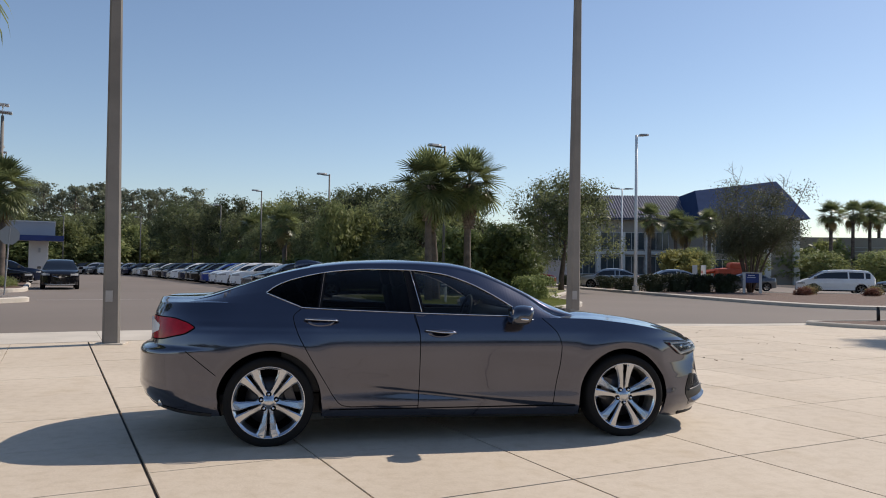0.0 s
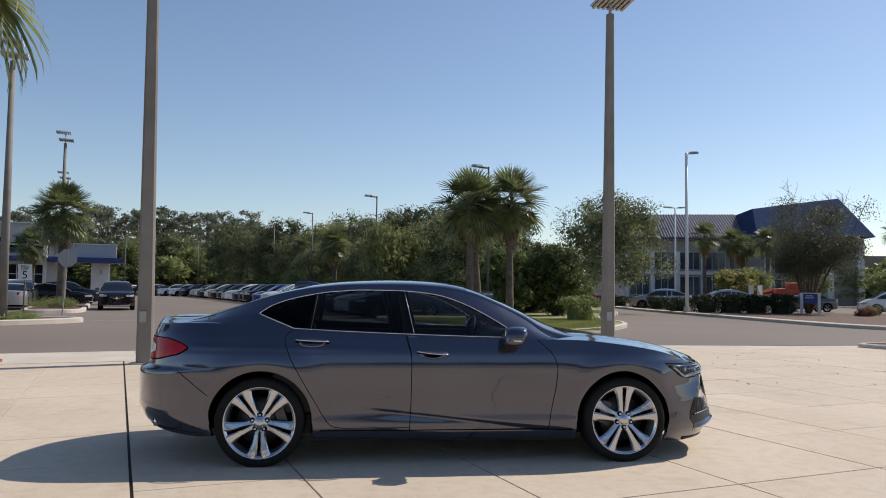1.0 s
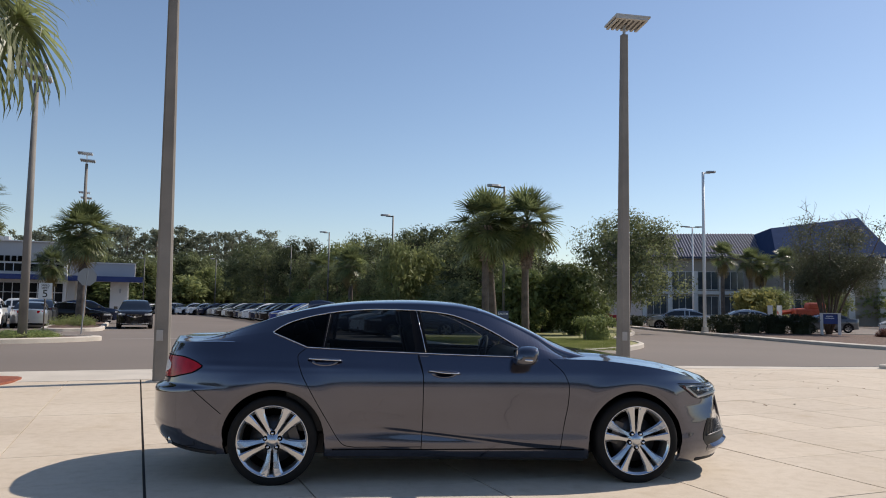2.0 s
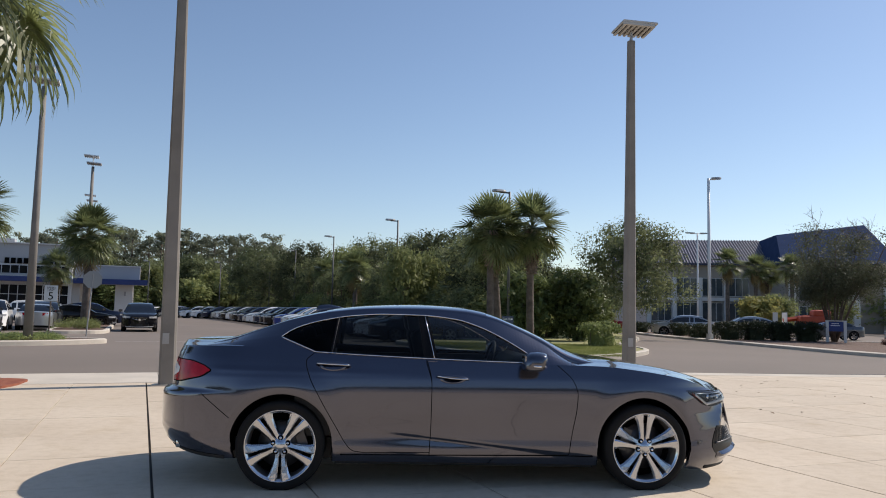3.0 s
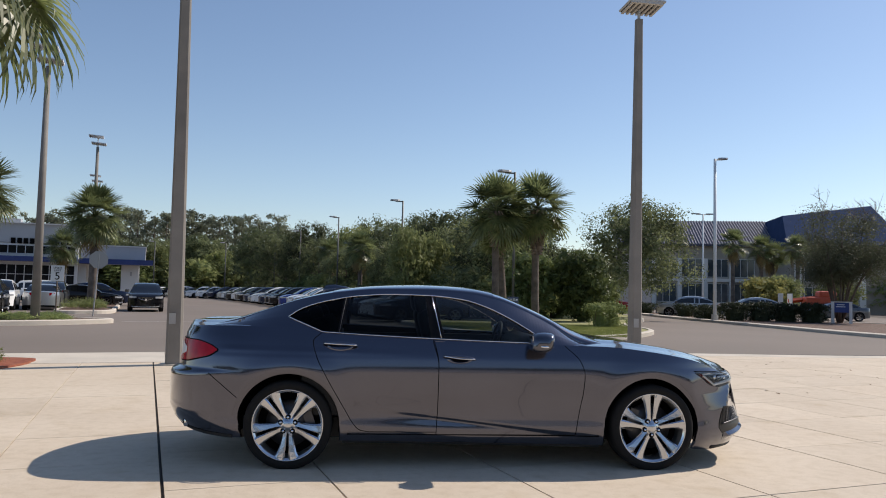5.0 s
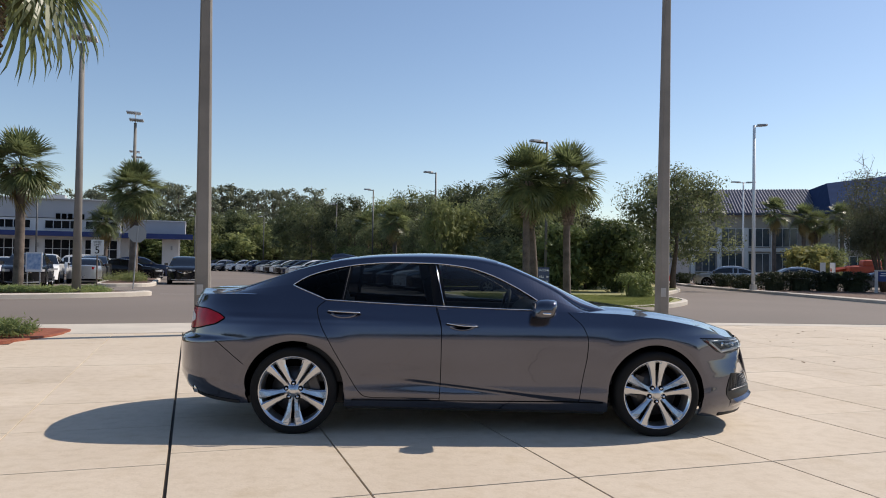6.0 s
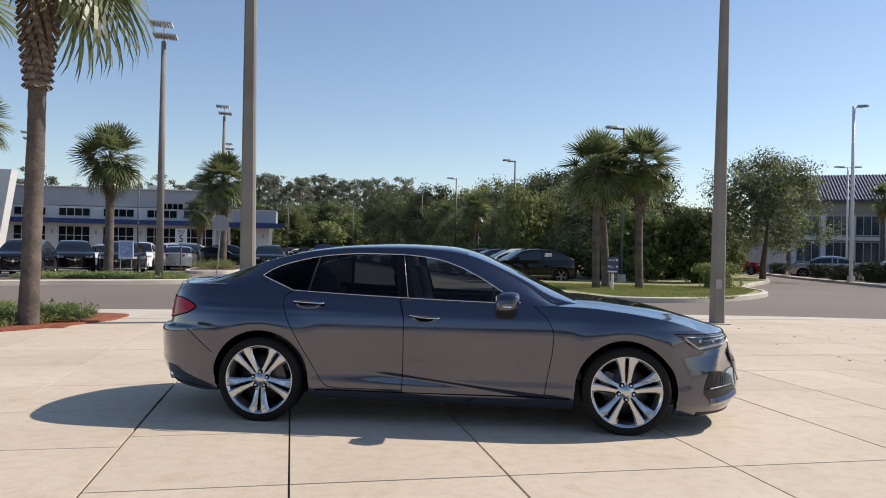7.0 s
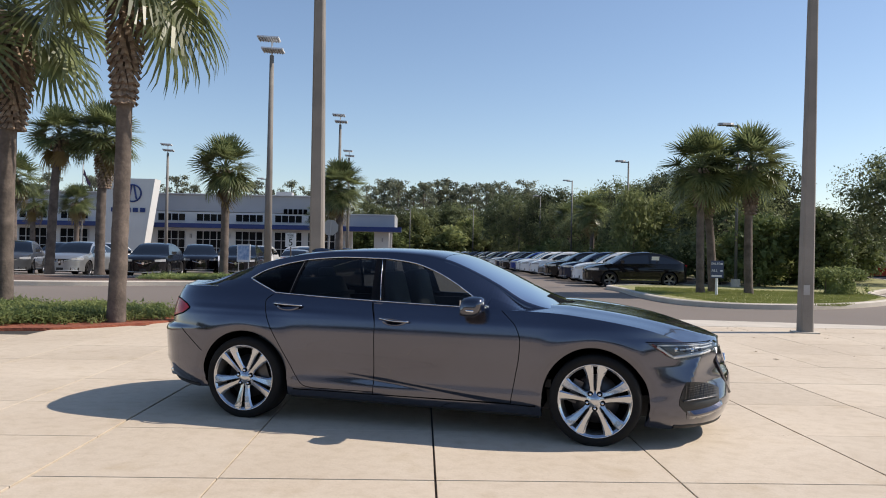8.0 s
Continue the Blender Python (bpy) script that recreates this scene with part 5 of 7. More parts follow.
# right-hand oak, the half-bare tree and shrubs by the access road
tree("oak_tree", broadleaf(151, 7.0, 4.0, 20000, 0.08, leaf_oak, 1.4, 0.26), (15.7, 40.2, 0.1), "spreading live oak beside the access road", "tree")
rd = random.Random(163)
chunks, cs = [], []
for i in range(9):
    # stems fan out from one stool; leaves sit in their middle, bare twigs at the ends
    a = 6.283 * i / 9 + rd.uniform(-0.25, 0.25)
    out_r, top_z = rd.uniform(1.5, 4.0), rd.uniform(5.8, 7.4)
    way = Vector((math.cos(a), math.sin(a), 0))
    stem = [way * 0.10, way * out_r * 0.30 + Vector((0, 0, top_z * 0.33)), way * out_r * 0.70 + Vector((0, 0, top_z * 0.66)), way * out_r + Vector((0, 0, top_z))]
    chunks.append(tube(stem, [0.085, 0.06, 0.035, 0.012], 6))
    for q in range(9):
        t = rd.uniform(0.42, 1.0)
        b = stem[1].lerp(stem[2], t * 2 - 0.7) if t < 0.8 else stem[2].lerp(stem[3], (t - 0.8) * 5)
        e = b + Vector((rd.uniform(-1, 1), rd.uniform(-1, 1), rd.uniform(0.1, 0.9))) * rd.uniform(0.6, 1.3)
        chunks.append(tube([b, b.lerp(e, 0.5) + Vector((0, 0, 0.08)), e], [0.022, 0.014, 0.005], 4))
        if e.z < 6.0 and e.z > 2.4:
            cs += [tuple(e), tuple(b.lerp(e, 0.6))]
        else:
            for _ in range(3):
                g = e + Vector((rd.uniform(-0.5, 0.5), rd.uniform(-0.5, 0.5), rd.uniform(0.2, 0.8)))
                chunks.append(tube([e, e.lerp(g, 0.5) + Vector((rd.uniform(-0.08, 0.08), 0, 0.05)), g], [0.014, 0.010, 0.005], 4))
                for _ in range(2):
                    f = g.lerp(e, rd.uniform(0.0, 0.5))
                    chunks.append(tube([f, f + Vector((rd.uniform(-0.35, 0.35), rd.uniform(-0.35, 0.35), rd.uniform(0.05, 0.45)))], [0.008, 0.004], 4))
            cs.append(tuple(b))
wood = merge(chunks)
half = (mesh_of("trunk", *wood, bark, True), mesh_of("crown", *leaf_cloud(cs, 260, 0.52, 0.066, 163), leaf_olive))
tree("half_bare_tree", half, (27.9, 38.0, 0.1), "half-bare tree with thin twigs above a rounded crown", "tree", "", (0.97, 0.97, 0.98))
tree("viburnum_bush", broadleaf(171, 3.55, 1.5, 7500, 0.075, leaf_hedge, 2.2, 0.04), (9.5, 30.6, 0.1), "large rounded clipped evergreen bush", "shrub")
tree("viburnum_bush", broadleaf(172, 3.3, 1.8, 5200, 0.075, leaf_hedge, 2.2, 0.04), (7.0, 31.2, 0.1), "large rounded clipped evergreen bush", "shrub")
tree("yellow_tree", broadleaf(181, 3.4, 2.4, 2200, 0.13, leaf_yellow, 1.0, 0.5), (34.5, 59.5, 0), "small tree with yellow-green blossom", "tree")
for i, (x, y) in enumerate(((39, 66), (47, 68), (52, 62), (57, 60), (63, 58), (68, 62), (36, 60.5), (74, 60))):
    tree("understorey_shrub", LIGHT[i % 2], (x, y, 0), "light-green shrub in front of the building", "shrub", "", (0.9, 0.9, 0.62))


for i in range(12):
    tree("understorey_shrub", FAR_BUSH[i % 2], (58 + 3.4 * i, 77 - 1.1 * i + 1.5 * (i % 3), 0), "grey-green bush beyond the far parking bays", "shrub", "", (1.0, 1.0, 0.72 + 0.1 * (i % 3)))


def hedge(name, a, b, w, h, z, seed, label, mat=leaf_hedge):
    """Clipped hedge: leaves all over a rounded block."""
    rd2 = random.Random(seed)
    a, b = Vector((*a, z)), Vector((*b, z))
    d = b - a
    s = Vector((-d.y, d.x, 0)).normalized()
    n = int(max(30, d.length * w * h * 46))
    cs = []
    for _ in range(n):
        t, q, r = rd2.random(), rd2.uniform(-0.5, 0.5), rd2.random()
        k = rd2.random()
        if k < 0.5:
            r = 1.0 - 0.9 * q * q
        elif k < 0.8:
            q = math.copysign(0.5, q) * (1 - 0.30 * r * r)
        end = 1 - 0.38 * max(0.0, abs(t - 0.5) * 2 - 0.45) ** 1.5
        cs.append(tuple(a + d * t + s * w * q * end + Vector((0, 0, h * (0.05 + 0.9 * r * end) + rd2.uniform(-0.05, 0.04)))))
    ob = empty(name, Matrix.Translation(a))
    rel = [tuple(Vector(c) - a) for c in cs]
    core = [[d * t + s * w * q * k + Vector((0, 0, z0)) for q, z0 in ((-0.30, 0.03), (-0.30, h * 0.45), (-0.16, h * 0.66), (0.16, h * 0.66), (0.30, h * 0.45), (0.30, 0.03))] for t, k in ((0.16, 0.5), (0.26, 1.0), (0.74, 1.0), (0.84, 0.5))]
    put("foliage", mesh_of("foliage", *merge([leaf_cloud(rel, 34, 0.115, 0.055, seed), rings(core)]), mat), ob)
    stems = [tube([tuple(d * t + Vector((0, 0, -0.05))), tuple(d * t + Vector((0.03, 0, h * 0.7)))], [0.02, 0.01], 4) for t in np.linspace(0.1, 0.9, max(3, int(d.length * 3)))]
    put("stem", mesh_of("stem", *merge(stems), bark), ob)["kind"] = "stuff"
    return tagged(ob, label, "hedge", "hedges")


hedge("clipped_hedge", (8.3, 24.6), (9.7, 25.3), 1.3, 0.95, 0.1, 201, "clipped low green hedge on the palm island", leaf_juniper)
for k in range(4):
    a, b = Vector((20.6, 38.6)).lerp(Vector((26.2, 36.9)), k / 4), Vector((20.6, 38.6)).lerp(Vector((26.2, 36.9)), (k + 1.03) / 4)
    hedge("clipped_hedge", a, b, 1.5, 1.06 + 0.06 * (k % 2), 0.1, 210 + k, "dark clipped hedge block beside the access road", leaf_dark)
for k, (x, y) in enumerate(((21.6, 55.0), (21.5, 50.5), (21.3, 46.5), (21.0, 43.0), (20.6, 40.6))):
    hedge("clipped_hedge", (x - 0.55, y), (x + 0.75, y - 0.3), 1.3, 0.85, 0.1, 220 + k, "rounded dark bush beside the kerb", leaf_dark)
for k in range(14):
    hedge("dry_grass_clump", (28.0 + 1.35 * k, 33.2 - 0.25 * k + 1.6 * (k % 3)), (28.6 + 1.35 * k, 33.4 - 0.25 * k + 1.6 * (k % 3)), 0.6, 0.34 + 0.08 * (k % 3), 0.1, 240 + k, "dry brown ornamental grass clump in mulch", (leaf_rust, leaf_dead, leaf_olive)[k % 3])


def ground_cover(name, spots, h, z, seed, label, mat):
    """Low spreading shrubs: sprays of short upright blades."""
    rg = np.random.default_rng(seed)
    vs, fs = [], []
    for x, y, r in spots:
        for _ in range(int(760 * r * r)):
            a, q = rg.uniform(0, 6.283), math.sqrt(rg.random()) * r
            hh = h * (1 - 0.55 * (q / r) ** 2) * rg.uniform(0.5, 1.05)
            c = Vector((x + q * math.cos(a), y + q * math.sin(a), z + hh * rg.uniform(0.25, 0.9)))
            d = Vector((rg.normal(), rg.normal(), abs(rg.normal()) * 0.5 + 0.2)).normalized() * 0.06
            w = Vector((rg.normal(), rg.normal(), rg.normal() * 0.3)).normalized() * 0.02
            o = len(vs)
            vs += [c - w, c + w, c + d]
            fs.append((o, o + 1, o + 2))
            for _ in range(3):
                e = Vector((rg.normal(), rg.normal(), rg.normal() * 0.6)) * 0.055
                d2 = (d + Vector((rg.normal(), rg.normal(), rg.normal() * 0.6)) * 0.045)
                o = len(vs)
                vs += [c + e - w, c + e + w, c + e + d2]
                fs.append((o, o + 1, o + 2))
    ob = put(name, mesh_of(name, vs, fs, mat))
    return tagged(ob, label, "ground cover", kind="stuff")


rd = random.Random(5)
spots = []
for i in range(300):
    x, y = rd.uniform(-14, -7.3), rd.uniform(0.5, 6.8)
    if y > 4.55 + 0.95 * (x + 7.9) + (0.3 if x > -8.3 else -0.12) and y < 6.95 + 0.2 * (x + 12) * 0.9 and math.hypot(x + 7.2, y - 5.1) > 0.62 and x < -7.3:
        spots.append((x, y, rd.uniform(0.3, 0.6)))
ground_cover("juniper_ground_cover", spots, 0.31, 0.03, 31, "low green juniper ground cover over red mulch", leaf_juniper)
spots = []
for i in range(46):
    p = uv(rd.uniform(-11.0, -5.6), rd.uniform(23.3, 25.3))
    spots.append((p.x, p.y, rd.uniform(0.35, 0.6)))
ground_cover("island_ground_cover", spots, 0.27, 0.12, 32, "low green ground cover in the roadside island", leaf_juniper)
spots = []
for i in range(26):
    p = uv(rd.uniform(-6.6, -4.9), rd.uniform(37.5, 48))
    spots.append((p.x, p.y, rd.uniform(0.3, 0.5)))
ground_cover("stop_island_cover", spots, 0.62, 0.12, 33, "dry green and tan shrubs in the parking island", leaf_light)
vs, fs = [], []
rg = np.random.default_rng(9)
for i in range(26000):
    x, y = rg.uniform(1.5, 10.0), rg.uniform(16.6, 26)
    if abs(x - 5.6) > 1.4 + 0.42 * (y - 16.2):
        continue
    h = rg.uniform(0.03, 0.075)
    dx, dy = rg.normal(0, 0.02, 2)
    o = len(vs)
    vs += [(x - 0.008, y, 0.10), (x + 0.008, y, 0.10), (x + dx, y + dy, 0.10 + h)]
    fs.append((o, o + 1, o + 2))
tagged(put("grass_blades", mesh_of("grass_blades", vs, fs, leaf_grass)), "short sunlit grass on the palm island", "grass", kind="stuff")

# unseen tree line added behind the camera to darken the horizon in car reflections
rd = random.Random(21)
for i in range(26):
    x, y = -95 + 7.5 * i, -70 + rd.uniform(-4, 4)
    s = rd.uniform(1.3, 1.6)
    tree("oak_tree", OAK_BACK, (x, y, 0), "unseen broadleaf tree added beyond the plaza for dark reflections", "tree", "trees beyond the plaza", (s, s, s))

# ---- lamp posts and signs ----


def flood_pole(at, height, heads, yaw=0.0, k=1.0):
    pole = empty("floodlight_pole", pose(*at, 0, 0, yaw))
    rows = [[Vector((math.cos(a) * r, math.sin(a) * r, z)) for a in np.linspace(0, 6.283, 11)[:-1]] for z, r in ((0, 0.16 * k), (height, 0.085 * k))]
    put("shaft", mesh_of("shaft", *rings(rows), pole_concrete, True), pole)
    put("mast_neck", mesh_of("mast_neck", *tube([(0, 0, height), (0, 0, height + 0.62)], 0.035, 8), sign_white), pole)
    for i in range(heads):
        z, x = height + 0.18 + 0.45 * i, 0.08 - 0.17 * i
        head = put("lamp_head", mesh_of("lamp_head", *moved(boxvf((0, 0, 0), (0.86, 0.45, 0.05)), pose(x, -0.15, z, -9, 3, 0)), sign_white), pole)
        for j in range(8):
            put("cooling_fin", mesh_of("cooling_fin", *moved(boxvf((-0.36 + 0.103 * j, -0.02, -0.05), (0.035, 0.42, 0.05)), pose(x, -0.15, z, -9, 3, 0)), steel_grey), head)
    return tagged(pole, "tapered concrete floodlight pole with twin LED heads", "light pole", "floodlight poles")


flood_pole((-12.64, 20.65, 0.1), 9.0, 2, 14)
flood_pole((-18.6, 42.0, 0), 10.1, 2, 14)
flood_pole((-24.7, 58.8, 0), 10.0, 2, 14)
flood_pole((-34.8, 45.7, 0), 8.9, 2, 20)


def street_lamp(at, height, reach, yaw, mat, r=0.075, double=False, label="dark square lamp post with a flat shoebox head"):
    lamp = empty("street_lamp", pose(*at, 0, 0, yaw))
    put("post", mesh_of("post", *tube([(0, 0, 0), (0, 0, height)], [r * 1.15, r * 0.85], 8), mat, True), lamp)
    put("base_plate", mesh_of("base_plate", *tube([(0, 0, -0.02), (0, 0, 0.35)], [0.22, 0.2], 12), kerb_concrete), lamp)
    for s in ((1, -1) if double else (1,)):
        arm = put("arm", mesh_of("arm", *boxvf((s * reach * 0.3, 0, height - 0.06), (reach * 0.6, 0.06, 0.07)), mat), lamp)
        rows = [[Vector((s * (reach * 0.25 + 0.75 * reach * t), y * w, height + 0.03 + dz)) for y, dz in ((-1, -0.07), (-0.8, 0.03), (0.8, 0.03), (1, -0.07))] for t, w in ((0, 0.10), (0.25, 0.19), (0.8, 0.20), (1.0, 0.14))]
        put("lamp_head", mesh_of("lamp_head", *rings(rows), steel_grey), lamp)
    return tagged(lamp, label, "street lamp", "street lamps")


for u, v, h in ((13.25, 42.3, 7.6), (13.25, 60.9, 8.1), (13.3, 79.5, 8.1), (13.3, 98, 8.1)):
    p = uv(u, v)
    street_lamp((p.x, p.y, 0), h, 0.85, YAW + 176, dark_post, 0.065)
street_lamp((5.85, 29.9, 0.1), 7.35, 0.9, YAW + 178, dark_post, 0.065)
street_lamp((19.78, 37.85, 0.1), 9.95, 0.75, -8, sign_white, 0.10, False, "pale round lamp post with a short arm")
street_lamp((31.5, 66.0, 0), 9.9, 1.2, 0, sign_white, 0.09, True, "pale twin-arm lamp post by the far building")
for u, v in ((-2, 104), (7, 100), (-14, 60)):
    p = uv(u, v)
    street_lamp((p.x, p.y, 0), 7.6, 0.8, YAW + 176, dark_post, 0.065)


def flat_sign(name, at, yaw, post_h, post_r, parts, label, category="sign", post_mat=None, tilt=0.0):
    """Post with boards; parts: (shape verts-faces, material, name)."""
    ob = empty(name, pose(*at, 0, tilt, yaw))
    put("post", mesh_of("post", *tube([(0, 0, -0.02), (0, 0, post_h)], post_r, 6), post_mat or steel_grey), ob)
    board = None
    for i, (vf, mat, nm) in enumerate(parts):
        p = put(nm, mesh_of(nm, *vf, mat), board if (board and i) else ob)
        board = board or p
    return tagged(ob, label, category)


def oct_board(r, z, t=0.012):
    ring = [[Vector((r * math.cos(a + 0.3927), y, z + r * math.sin(a + 0.3927))) for a in np.linspace(0, 6.2832, 9)[:-1]] for y in (-t / 2, t / 2)]
    return rings(ring)


flat_sign("stop_sign", (-13.6, 28.7, 0.0), 20, 2.85, 0.03, [(oct_board(0.42, 2.55), sign_back, "board")], "grey back of an octagonal traffic sign on a leaning post", "traffic sign", None, 3.0)
guide_sign = flat_sign("direction_sign", (4.25, 21.1, 0.1), 8, 0.70, 0.045, [(boxvf((0, -0.04, 0.90), (0.42, 0.05, 0.60)), sign_slate, "board")] + [(boxvf((dx, -0.07, z), (w, 0.006, 0.055)), sign_white, "lettering_bar") for dx, z, w in ((0.14, 1.09, 0.08), (0.14, 0.85, 0.08), (-0.02, 0.67, 0.34))], "small blue direction sign with white lettering bars", "sign", sign_white)
pylon = empty("parking_sign", pose(27.0, 36.4, 0.1, 0, 0, -28))
for x in (-0.48, 0.48):
    put("post", mesh_of("post", *boxvf((x, 0, 0.62), (0.16, 0.2, 1.3)), white_paint), pylon)
board = put("board", mesh_of("board", *boxvf((0, 0, 0.95), (0.78, 0.12, 0.58)), sign_blue), pylon)
for z, w in ((1.12, 0.4), (1.0, 0.5)):
    put("lettering_bar", mesh_of("lettering_bar", *boxvf((-0.05, -0.066, z), (w, 0.008, 0.04)), sign_white), board)
put("top_rail", mesh_of("top_rail", *boxvf((0, 0, 1.285), (1.16, 0.2, 0.05)), white_paint), pylon)
tagged(pylon, "white-framed blue parking sign in the mulch bed", "sign")


def words(text, size, mat, parent, m, name="lettering", depth=0.003):
    c = bpy.data.curves.new(name, "FONT")
    c.body, c.size, c.extrude, c.align_x, c.align_y = text, size, depth, "CENTER", "CENTER"
    c.materials.append(mat)
    ob = new(name, c)
    ob.parent = parent
    ob.matrix_basis = m
    return ob


words("SALES", 0.115, sign_white, guide_sign, pose(-0.06, -0.071, 1.09, 90, 0, 0))
words("ALL", 0.125, sign_white, guide_sign, pose(-0.09, -0.071, 0.85, 90, 0, 0))
speed = flat_sign("speed_limit_sign", (-13.4, 24.2, 0.0), 16, 2.05, 0.028, [(boxvf((0, -0.03, 1.82), (0.48, 0.012, 0.62)), sign_white, "board")], "white speed limit sign on a brown post", "traffic sign", bark)
words("5", 0.42, gap_black, speed, pose(0, -0.04, 1.70, 90, 0, 0))
words("SPEED", 0.11, gap_black, speed, pose(0, -0.04, 2.03, 90, 0, 0))
words("LIMIT", 0.11, gap_black, speed, pose(0, -0.04, 1.93, 90, 0, 0))
bollard = empty("bollard", pose(14.5, 11.4, 0.1))
put("post", mesh_of("post", *tube([(0, 0, 0), (0, 0, 0.36)], 0.045, 10), black_plastic, True), bollard)
put("cap", mesh_of("cap", *tube([(0, 0, 0.36), (0, 0, 0.38)], [0.05, 0.035], 10), black_plastic, True), bollard)
tagged(bollard, "short black bollard light in a mulch island", "bollard")
# window card on an easel board
easel = empty("price_board", pose(-17.2, 26.8, 0, 0, 0, 10))
put("board", mesh_of("board", *boxvf((0, 0, 1.18), (0.66, 0.04, 0.86)), sign_white), easel)
put("print_panel", mesh_of("print_panel", *boxvf((0, -0.024, 1.20), (0.56, 0.006, 0.70)), surf("print_blue", (0.16, 0.28, 0.52), (0.42, 0.54, 0.72), 7, 0.5)), easel)
for x in (-0.25, 0.25):
    put("leg", mesh_of("leg", *boxvf((x, 0, 0.38), (0.04, 0.04, 0.76)), steel_grey), easel)
tagged(easel, "white and blue price board standing before a car", "sign")

# ---- buildings ----
glass_store = surf("shop_glass", (0.006, 0.007, 0.009), (0.012, 0.013, 0.015), 1.5, 0.10, spread=0.1, spec=0.12)
# Office panes: blue-grey base colour stands in for reflected sky.
glass_office_sky = surf("sky_tinted_office_glass", (0.045, 0.060, 0.075), (0.07, 0.09, 0.105), 0.8, 0.08, spread=0.1, spec=0.5)
white_frame = plain("white_frame", (0.6, 0.6, 0.6), 0.5)


def window_grid(parent, c, w, h, cols_n, rows_n, depth=0.12, frame=white_frame, name="window", glass=glass_store):
    """Recessed panes in a frame of mullions; c: centre on the wall face, facing -y."""
    win = put(name, mesh_of(name, *boxvf((c[0], c[1] + 0.05, c[2]), (w, 0.06, h)), gap_black), parent)
    bars = []
    for i in range(cols_n + 1):
        bars.append(boxvf((c[0] - w / 2 + w * i / cols_n, c[1] - 0.02, c[2]), (0.055, depth, h + 0.055)))
    for j in range(rows_n + 1):
        bars.append(boxvf((c[0], c[1] - 0.018, c[2] - h / 2 + h * j / rows_n), (w + 0.055, depth - 0.01, 0.055)))
    put("frame", mesh_of("frame", *merge(bars), frame), win)
    for i in range(cols_n):
        for j in range(rows_n):
            pw, ph = w / cols_n - 0.055, h / rows_n - 0.055
            put("pane", mesh_of("pane", *boxvf((c[0] - w / 2 + w * (i + 0.5) / cols_n, c[1] + 0.005, c[2] - h / 2 + h * (j + 0.5) / rows_n), (pw, 0.012, ph)), glass), win)
    return win


dealer = empty("dealership_building", YARD @ Matrix.Translation((0, 68.7, 0)) @ Matrix.Diagonal((1, 1, 0.935, 1)))
put("wall", mesh_of("wall", *merge([boxvf((-31.3, 6, 2.1), (45.4, 12, 4.2)), boxvf((-31.3, 6.02, 4.75), (45.36, 12, 1.1))]), white_paint), dealer)
put("upper_wall", mesh_of("upper_wall", *boxvf((-31.3, 6.0, 6.25), (45.5, 12.1, 1.8)), grey_panel), dealer)
put("parapet", mesh_of("parapet", *boxvf((-31.3, 5.9, 7.18), (45.8, 12.4, 0.10)), white_paint), dealer)
put("roof", mesh_of("roof", *boxvf((-32.5, 6.2, 7.04), (42.4, 11.5, 0.06)), stucco), dealer)
put("blue_canopy_band", mesh_of("blue_canopy_band", *boxvf((-26.3, -0.6, 3.82), (35.4, 1.3, 0.46)), blue_band), dealer)
put("roof_unit", mesh_of("roof_unit", *boxvf((-14.5, 3.4, 7.45), (1.6, 1.4, 0.7)), grey_panel), dealer)
for u in (-25.0, -21.2, -17.35, -13.5, -10.2, -30.5, -34.5, -38.5, -42.5):
    window_grid(dealer, (u, -0.03, 4.72), 2.7, 0.78, 4, 1)
    window_grid(dealer, (u, -0.03, 1.95), 2.7, 2.7, 4, 3, name="shop_window")
for u in (-27.2, -23.1, -19.3, -15.4):
    wl = put("wall_lamp", mesh_of("wall_lamp", *boxvf((u, -0.1, 2.75), (0.16, 0.18, 0.4)), steel_grey), dealer)
for k, u in enumerate(np.linspace(-12.2, -7.3, 11)):
    if k != 5:
        put("lettering_bar", mesh_of("lettering_bar", *boxvf((float(u) - 1.6, -0.08, 5.52), (0.36, 0.08, 0.52)), gap_black), dealer)
# service canopy wing
put("canopy_wing", mesh_of("canopy_wing", *boxvf((-5.75, 5.5, 4.72), (5.5, 9, 1.30)), grey_panel), dealer)
put("canopy_cap", mesh_of("canopy_cap", *boxvf((-5.75, 5.5, 5.415), (5.6, 9.2, 0.09)), white_paint), dealer)
put("canopy_band", mesh_of("canopy_band", *boxvf((-5.4, 0.4, 3.82), (6.2, 1.6, 0.5)), blue_band), dealer)
put("canopy_wall", mesh_of("canopy_wall", *boxvf((-8.3, 5.5, 2.07), (0.6, 8.8, 4.12)), white_paint), dealer)
for y in (1.7, 9.0):
    col = put("canopy_column", mesh_of("canopy_column", *boxvf((-4.3, y, 2.07), (1.5, 0.9, 4.12)), white_paint), dealer)
    put("wall_lamp", mesh_of("wall_lamp", *boxvf((-4.2, y - 0.52, 2.7), (0.16, 0.14, 0.42)), steel_grey), col)
# slanted entrance tower
tower = [(-29.9, 0.0), (-26.0, 0.0), (-24.9, 8.2), (-29.6, 8.2)]
tv = [(x, -5.2, z) for x, z in tower] + [(x, -3.6, z) for x, z in tower]
tw = put("entrance_tower", mesh_of("entrance_tower", tv, [(0, 1, 2, 3), (7, 6, 5, 4), (1, 5, 6, 2), (3, 2, 6, 7), (0, 3, 7, 4), (0, 4, 5, 1)], white_paint), dealer, "white slanted entrance tower")
ring = [(-26.9 + 0.76 * math.cos(a), -5.24, 6.75 + 0.82 * math.sin(a)) for a in np.linspace(0, 6.2832, 33)]
